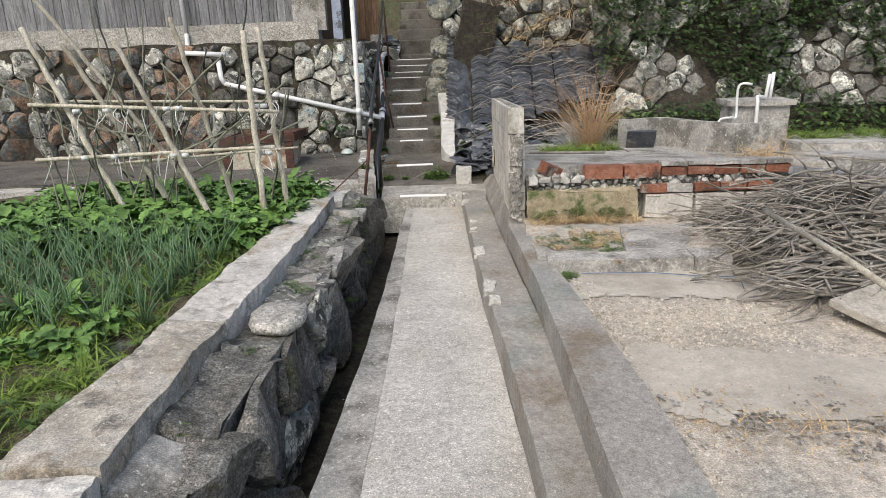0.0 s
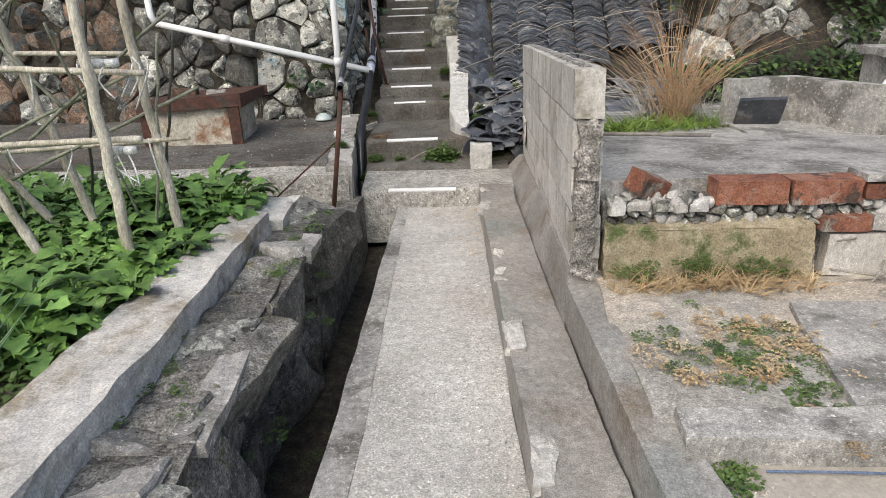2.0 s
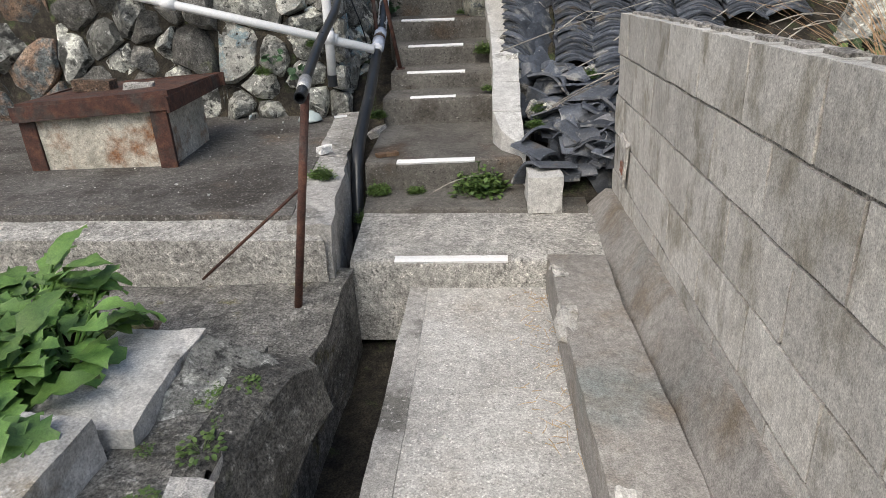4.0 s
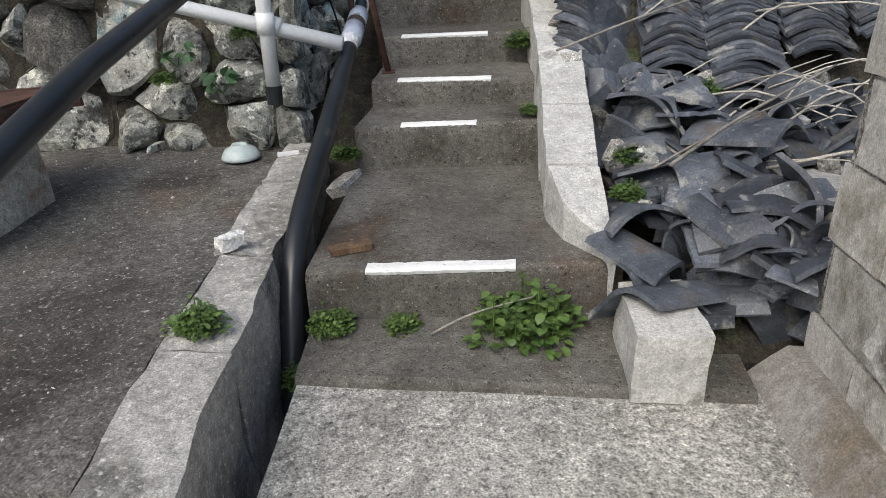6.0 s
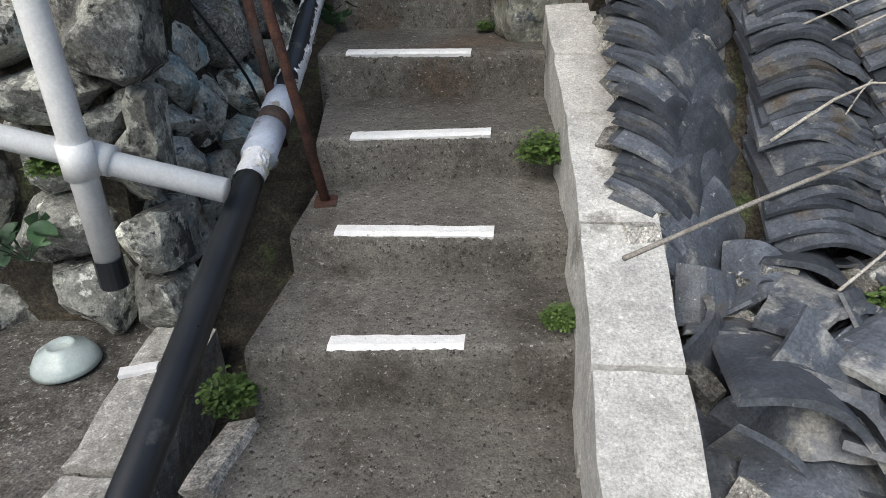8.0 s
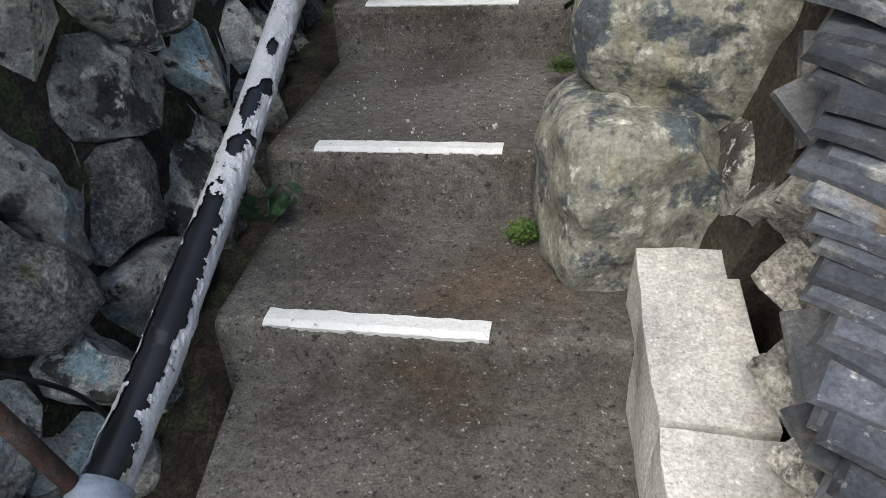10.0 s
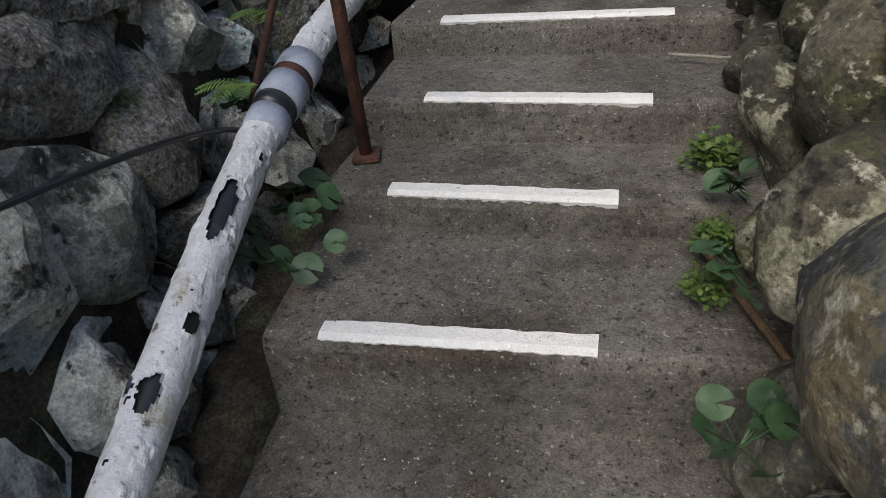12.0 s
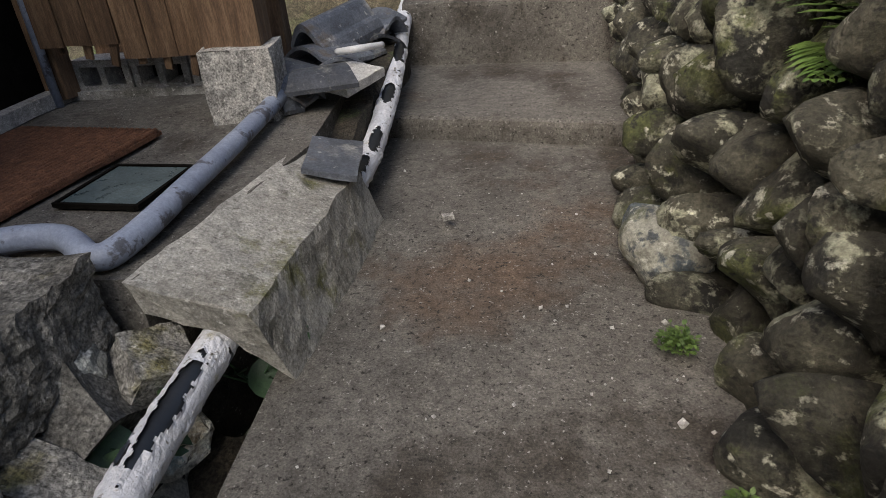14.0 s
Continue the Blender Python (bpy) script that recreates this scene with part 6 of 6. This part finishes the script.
# ---- well and basin on the terrace ----
well = thing("well_tank", "square grey concrete tank with a capped top", "tank", "", "", (4.02, 6.55, 0.6))
block("body", (0, 0, 0.2), (0.62, 0.5, 0.56), (0, 0, -6), CONCRETE, well, 0.008, 5)
block("cap", (0, 0, 0.51), (0.72, 0.6, 0.06), (0, 0, -6), CONCRETE, well, 0.008, 5)
tube("upright_pipe", [(0.12, 0, 0.5), (0.15, 0, 0.82)], 0.02, PVC, well, 10)
tube("upright_pipe", [(0.18, 0.02, 0.5), (0.2, 0.02, 0.84)], 0.02, PVC, well, 10)
tube("side_pipe", smooth_line([(-0.1, -0.31, 0.0), (-0.1, -0.31, 0.5), (-0.08, -0.25, 0.58), (0.05, -0.15, 0.56)]), 0.02, PVC, well, 10)
basin = thing("water_basin", "low grey concrete wash basin on the terrace", "basin", "", "", (2.8, 5.3, 0.7))
for name_, (xa, ya), (xb, yb), th in (("back_wall", (2.28, 5.84), (2.78, 5.97), 0.09), ("side_wall", (2.76, 5.98), (3.2, 5.0), 0.1), ("end_wall", (3.17, 5.02), (3.42, 5.1), 0.1), ("floor_slab", (2.3, 5.5), (2.9, 5.5), 0.7)):
    ang = math.degrees(math.atan2(yb - ya, xb - xa))
    high = 0.36 if name_ != "floor_slab" else 0.06
    block(name_, ((xa + xb) / 2 - 2.8, (ya + yb) / 2 - 5.3, high / 2 - 0.05), (math.hypot(xb - xa, yb - ya), th, high), (0, 0, ang), CONCRETE, basin, 0.008, 6)
block("slate", (-0.32, 0.42, 0.1), (0.3, 0.03, 0.22), (28, 0, -4), TILE, basin, 0.006, 4, "leaning grey slate")
tap = thing("standpipe", "bent white plastic water pipe", "pipe", "", "", (3.55, 5.9, 0.6))
tube("pipe", smooth_line([(-0.22, -0.1, 0.1), (-0.22, -0.1, 0.36), (-0.1, -0.1, 0.4), (0, 0, 0.4), (0, 0, 0.72), (0.14, 0, 0.74)]), 0.013, PVC, tap, 10)
stuff("terrace_grass", "grass patch behind the concrete tank", "grass", [put(rng.choice(tufts), rng.uniform(4.6, 7.5), rng.uniform(6.6, 7.6), terrace_z(7), rng.uniform(0.6, 1.2)) for k in range(150)], GRASS)
block("terrace_step", (4.9, 4.9, 0.72), (2.4, 0.25, 0.2), (0, 0, -12), CONCRETE, None, 0.01, 10, "long pale concrete step on the terrace", category="step")
tube("terrace_stick", [(1.25, 5.45, 0.73), (2.0, 5.25, 0.74)], 0.014, TWIG, None, 6, 1.0, "grey stick lying on the terrace", category="stick")

# ---- small things on the court and stairs ----
bm_v, bm_f = [], []
prof_pts = [(0.0, 0.062), (0.035, 0.06), (0.04, 0.068), (0.045, 0.06), (0.08, 0.045), (0.1, 0.015), (0.105, 0.0), (0.1, 0.0), (0.0, 0.05)]
for r, z in prof_pts:
    for j in range(24):
        a = 2 * math.pi * j / 24
        bm_v.append((-1.185 + 0.9 * r * math.cos(a), 8.25 + 0.9 * r * math.sin(a), 0.405 + z))
for i in range(len(prof_pts) - 1):
    for j in range(24):
        k = (j + 1) % 24
        bm_f.append((i * 24 + j, i * 24 + k, (i + 1) * 24 + k, (i + 1) * 24 + j))
link("bowl", bm_v, bm_f, BOWL, None, True, "pale blue bowl turned over on the paving", "bowl")
block("rag", (-0.80, 7.22, 0.44), (0.1, 0.055, 0.04), (0, 0, 40), surface("white crumpled cloth", [(0.65, 0.65, 0.63), (0.78, 0.78, 0.77)], 12, 0.9, 0.6), None, 0.03, 6, "crumpled white cloth on a kerb stone", category="cloth", fine=0.012)
block("wood_scrap", (-0.42, 7.3, 0.385), (0.14, 0.055, 0.022), (0, 0, 28), WOOD, None, 0.003, 3, "small scrap of brown wood on a step", category="wood scrap")
block("spoon", (-0.93, 8.2, 0.44), (0.1, 0.035, 0.012), (0, 0, 20), PVC, None, 0.006, 3, "white plastic scoop beside the wall", category="scoop")
block("edge_chip", (-0.605, 7.98, 0.365), (0.07, 0.22, 0.06), (0, -18, -4), LANDING, None, 0.02, 4, "pale stone chip set at the stair edge", category="stone")
rng = random.Random(90)
chips = []
for k in range(430):
    where = k % 5
    if where == 0:
        y = rng.uniform(0.5, 6.1)
        x, z = pl(y, PATH_R) - abs(rng.gauss(0, 0.07)), 0.005
    elif where == 1:
        x, y, z = rng.uniform(-0.1, 0.6), rng.uniform(0.5, 6.0), 0.004
    elif where == 2:
        x, y, z = rng.uniform(-2.5, -0.9), rng.uniform(6.4, 8.3), 0.404
    elif where == 3:
        y = rng.uniform(11.7, 13.6)
        x, z = rng.uniform(-0.85, 0.15), 1.752
    else:
        y = rng.uniform(9.9, 10.5)
        x, z = rng.uniform(-0.7, 0.0), 1.238
    s = rng.uniform(0.002, 0.007) * (1 if k % 9 else 2.2) * (0.6 if where == 4 else 1)
    m = pose(x, y, z, rng.uniform(0, 90), rng.uniform(0, 90), 0)
    chips.append(([m @ (Vector(q) * s * rng.uniform(0.6, 1.3)) for q in ((1, 0, 0), (-1, 0, 0), (0, 1, 0), (0, -1, 0), (0, 0, 1), (0, 0, -1))], [(0, 2, 4), (2, 1, 4), (1, 3, 4), (3, 0, 4), (2, 0, 5), (1, 2, 5), (3, 1, 5), (0, 3, 5)]))
link("stone_chips", *join(chips), GRANITE, None, False, "small stone chips scattered on path and steps", "stone chips", "", "stuff")
parts = []
for k in range(70):
    y = rng.uniform(5.0, 6.15)
    parts.append(twig((pl(y, PATH_R) - abs(rng.gauss(0, 0.08)), y, 0.36), (rng.uniform(-1, 1), rng.uniform(-1, 1), 0), rng.uniform(0.03, 0.1), 0.0018))
parts = [([q + Vector((0, 0, -0.335)) for q in v], f) for v, f in parts]
link("dry_litter", *join(parts), STRAW, None, False, "dry grass litter against the first step", "litter", "", "stuff")
for a, b, r, lab in (((0.62, 7.35, 0.66), (1.3, 7.9, 0.86), 0.007, "bare twig lying across broken tiles"), ((0.6, 7.5, 0.6), (1.25, 7.75, 0.84), 0.005, "bare twig lying across broken tiles"), ((0.75, 7.45, 0.56), (0.7, 7.75, 0.6), 0.008, "bare twig lying across broken tiles"), ((0.3, 8.1, 0.9), (1.5, 8.6, 1.2), 0.006, "bare twig lying across broken tiles"), ((-0.12, 7.06, 0.2), (0.2, 7.12, 0.31), 0.004, "dry twig caught under the weed")):
    tube("twig", smooth_line([a, lerp(lerp(a, b, 0.5), (a[0], a[1], a[2] + 0.1), 0.2), b]), r, TWIG, None, 6, 0.6, lab, category="twig", group="loose twigs")

# ---- upper doorstep ----
slab_secs = []
for y, dx, dz in ((12.2, 0.0, 0.0), (12.6, 0.03, 0.0), (13.02, 0.055, -0.01)):
    slab_secs.append([(-1.12 + dx, y + 0.02, 1.955 + dz), (-0.95 + dx, y, 1.9 + dz), (-0.81 + dx, y + 0.03, 1.735), (-0.868 + dx, y - 0.02, 1.965 + dz), (-1.135 + 2.2 * dx, y, 2.04 + dz)])
v, f = loft(slab_secs, 10, 6, 0.012, 5.0, 0.006)
link("doorstep_slab", v, f, surface("speckled mossy slab", [(0.26, 0.25, 0.22), (0.36, 0.35, 0.315), (0.43, 0.42, 0.38)], 3, 0.95, 0.7, 60, [((0.15, 0.15, 0.07), 4, 0.61, 0.08), ((0.15, 0.145, 0.125), 7, 0.61, 0.08)], [((0.17, 0.16, 0.14), 34, 0.61, 0.05), ((0.52, 0.51, 0.48), 40, 0.63, 0.04)], mottle=0.3, grit=0.3), None, False, "thick speckled concrete slab with moss", "slab")
v, f = loft([rect(-4.5, e, y, 1.4, 2.03) for y, e in ((12.22, -1.12), (12.6, -1.05), (13.05, -0.97), (13.4, -1.0), (14.6, -1.05))], 8, 12, 0.012, 2.0, 0.004)
link("doorstep_floor", v, f, STAIR, None, False, "damp concrete floor before the doorway", "floor", "", "structure")
v, f = loft([rect(-2.6, -1.24, 10.7, 1.97, 2.03), rect(-2.6, -1.2, 11.6, 1.9, 2.08), rect(-2.6, -1.165, 12.17, 1.88, 2.125)], 40, 16, 0.02, 6.0, 0.012)
link("wall_cap", v, f, MORTAR, None, False, "rough concrete cap on the rubble wall", "wall cap", "", "structure")
v, f = loft([rect(-1.1, -0.9, y, 1.5, z) for y, z in ((13.05, 1.93), (13.6, 2.0), (14.6, 2.12))], 6, 4, 0.03, 6.0, 0.01)
link("side_bank", v, f, EARTH, None, False, "earth edge under the tile rubble", "bank", "", "structure")
for x, y, z, r, k in ((-1.09, 12.14, 1.86, 0.075, 3), (-1.17, 12.0, 1.87, 0.09, 5), (-1.15, 11.84, 1.8, 0.08, 9), (-1.19, 11.68, 1.88, 0.085, 12), (-1.16, 11.5, 1.82, 0.09, 15), (-1.12, 12.2, 1.76, 0.07, 18)):
    block("packing_stone", (x, y, z), (1.7 * r, 2.2 * r, 1.6 * r), (10 * k, 7 * k, 20 * k), MORTAR if k % 2 else ROCK, left_wall, 0.03, 6, fine=0.008)
tube("grey_pipe", smooth_line([(-1.53, 12.1, 3.6), (-1.53, 12.1, 2.4), (-1.53, 12.1, 2.14), (-1.525, 12.14, 2.085), (-1.5, 12.3, 2.08), (-1.35, 12.33, 2.078), (-1.22, 12.25, 2.07), (-1.175, 12.32, 2.073), (-1.17, 12.6, 2.08), (-1.175, 13.0, 2.085), (-1.19, 13.55, 2.1)]), 0.032, GREYPIPE, None, 14, 1.0, "blue-grey painted pipe along the doorstep", category="pipe")
mat_o = thing("doormat", "brown ribbed coir doormat on the concrete floor", "doormat", "", "", (-1.9, 12.84, 2.04))
block("mat_body", (0, 0, 0.008), (0.6, 0.74, 0.014), (0, 0, -8), MATFIBRE, mat_o, 0.003, 6)
for k in range(26):
    m = pose(0, 0, 0, 0, 0, -8)
    tube("rib", [m @ Vector((-0.288 + 0.023 * k + 0.003 * math.sin(i * 1.7 + k), -0.36 + 0.06 * i, 0.017)) for i in range(13)], 0.0105, MATFIBRE, mat_o, 6)
tray = thing("tray", "blue-grey tray with a dark rim", "tray", "", "", (-1.41, 12.7, 2.04))
block("tray_base", (0, 0, 0.006), (0.25, 0.27, 0.008), (0, 0, -5), surface("blue-grey tray", [(0.07, 0.1, 0.11), (0.12, 0.16, 0.17)], 9, 0.3, 0.0), tray, 0.0, 2, fine=0.0)
for dx, dy, sx, sy in ((0.128, 0, 0.012, 0.282), (-0.128, 0, 0.012, 0.282), (0, 0.138, 0.244, 0.012), (0, -0.138, 0.244, 0.012)):
    q = pose(0, 0, 0, 0, 0, -5) @ Vector((dx, dy, 0.008))
    block("tray_rim", tuple(q), (sx, sy, 0.014), (0, 0, -5), DARK, tray, 0.0, 2, fine=0.0)
shed = thing("old_shed", "timber house front on stone footings with a dark doorway", "house", "", "", (-2, 13.8, 2.03))
o = Vector((-2, 13.8, 2.03))


def shed_part(name, c, size, material, turn=(0, 0, 0), amp=0.004, across=3, label=""):
    return block(name, tuple(Vector(c) - o), size, turn, material, shed, amp, across, label)


shed_part("footing", (-1.29, 13.38, 2.15), (0.25, 0.2, 0.28), LANDING, (0, 0, 5), 0.02, 5, "rough concrete footing")
shed_part("pillar", (-1.3, 13.4, 3.04), (0.2, 0.15, 1.5), WOOD, (0, 0, 5), 0.003, 4, "brown timber pillar")
for k in range(7):
    shed_part("board", (-2.18 + 0.118 * k, 13.6, 3.0 - 0.02 * k + 0.02 * (k % 3)), (0.112, 0.02, 1.45), WOOD, (0, 0, 0), 0.006, 4)
    shed_part("splinter", (-2.15 + 0.11 * k, 13.61, 2.29 - 0.018 * k - 0.01 * (k % 3)), (0.03, 0.015, 0.09), WOOD, (0, 6 * (k % 3), 0), 0.004, 2)
for k in range(3):
    x = -2.1 + 0.27 * k
    for dz in (-0.055, 0.055):
        shed_part("block_shell", (x, 13.8, 2.12 + dz), (0.26, 0.14, 0.03), CONCRETE, (0, 0, 0), 0.005, 3)
    for dx in (-0.115, 0.0, 0.115):
        shed_part("block_web", (x + dx, 13.8, 2.12), (0.03, 0.14, 0.085), CONCRETE, (0, 0, 0), 0.003, 3)
    # Black panel paints the shade inside the block's hollows.
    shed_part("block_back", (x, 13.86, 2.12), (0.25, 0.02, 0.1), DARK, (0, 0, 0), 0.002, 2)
shed_part("sill", (-1.85, 13.78, 2.04), (0.9, 0.16, 0.05), CONCRETE, (0, 0, 0), 0.006, 5)
# Solid slab; the darkness inside the doorway is put into its colour.
shed_part("doorway", (-2.36, 12.95, 3.05), (0.08, 1.5, 2.0), DARK, label="solid black slab for the doorway's unlit inside")
shed_part("threshold", (-2.29, 12.95, 2.06), (0.07, 1.5, 0.06), CONCRETE, amp=0.006, across=6)
shed_part("door_frame", (-2.27, 13.68, 3.05), (0.1, 0.09, 2.0), WOOD)
shed_part("back_wall", (-1.85, 14.1, 3.0), (0.95, 0.08, 2.0), WOOD)
tube("drainpipe", [tuple(Vector((-2.25, 13.6, 2.03)) - o), tuple(Vector((-2.25, 13.62, 3.2)) - o)], 0.018, GREYPIPE, shed, 10)
rng = random.Random(66)
for k in range(16):
    ob = new("broken_tile", rng.choice(SHARDS + [WHOLE]))
    ob.matrix_world = pose(rng.uniform(-1.25, -0.98), rng.uniform(13.35, 14.5), 2.07 + 0.02 * (k % 5), rng.uniform(-15, 15), rng.uniform(-15, 15), rng.uniform(0, 360))
    tagged(ob, "broken roof tile heaped beside the doorstep", "roof tile", "broken roof tiles")
block("cut_stone", (-0.98, 13.6, 2.1), (0.19, 0.28, 0.035), (4, 6, -20), GRANITE, None, 0.012, 4, "flat pale stone on the tile heap", category="stone")
block("slate", (-0.885, 12.99, 2.005), (0.17, 0.3, 0.018), (0, 14, 10), TILE, None, 0.008, 5, "dark flat slate lying at the end of the slab", category="slate")
tube("white_hose", smooth_line([(-1.05, 13.75, 2.17), (-0.95, 13.7, 2.19), (-0.88, 13.85, 2.17)]), 0.014, PVC, None, 8, 1.0, "short white plastic hose on tiles", category="hose")
ridge = new("ridge_tile", tile_mesh("ridge_tile", 0.2, 0.42, 0.02))
for v in ridge.data.vertices:
    v.co.z *= 1.7
ridge.matrix_world = pose(-1.12, 14.05, 2.2, 6, 0, -24)
tagged(ridge, "grey half-round ridge tile on the rubble heap", "roof tile", "broken roof tiles")
cover = new("pipe_cover_tile", WHOLE)
cover.matrix_world = pose(-1.17, 13.5, 2.1, 4, 4, -14) @ Matrix.Scale(0.8, 4)
tagged(cover, "curved grey roof tile laid over a pipe end", "roof tile", "broken roof tiles")
block("pebble", (-0.53, 12.98, 1.795), (0.04, 0.028, 0.016), (0, 0, 20), LANDING, None, 0.008, 3, "small grey pebble on the landing", category="pebble")
tube("stair_stick", [(0.0, 10.95, 1.47), (0.12, 10.62, 1.45)], 0.008, WOOD, None, 6, 1.0, "thin brown stick beside the stairs", category="stick")
tube("stair_stick", [(-0.05, 11.62, 1.66), (0.12, 11.58, 1.66)], 0.005, TWIG, None, 6, 1.0, "dry twig on a step", category="stick")
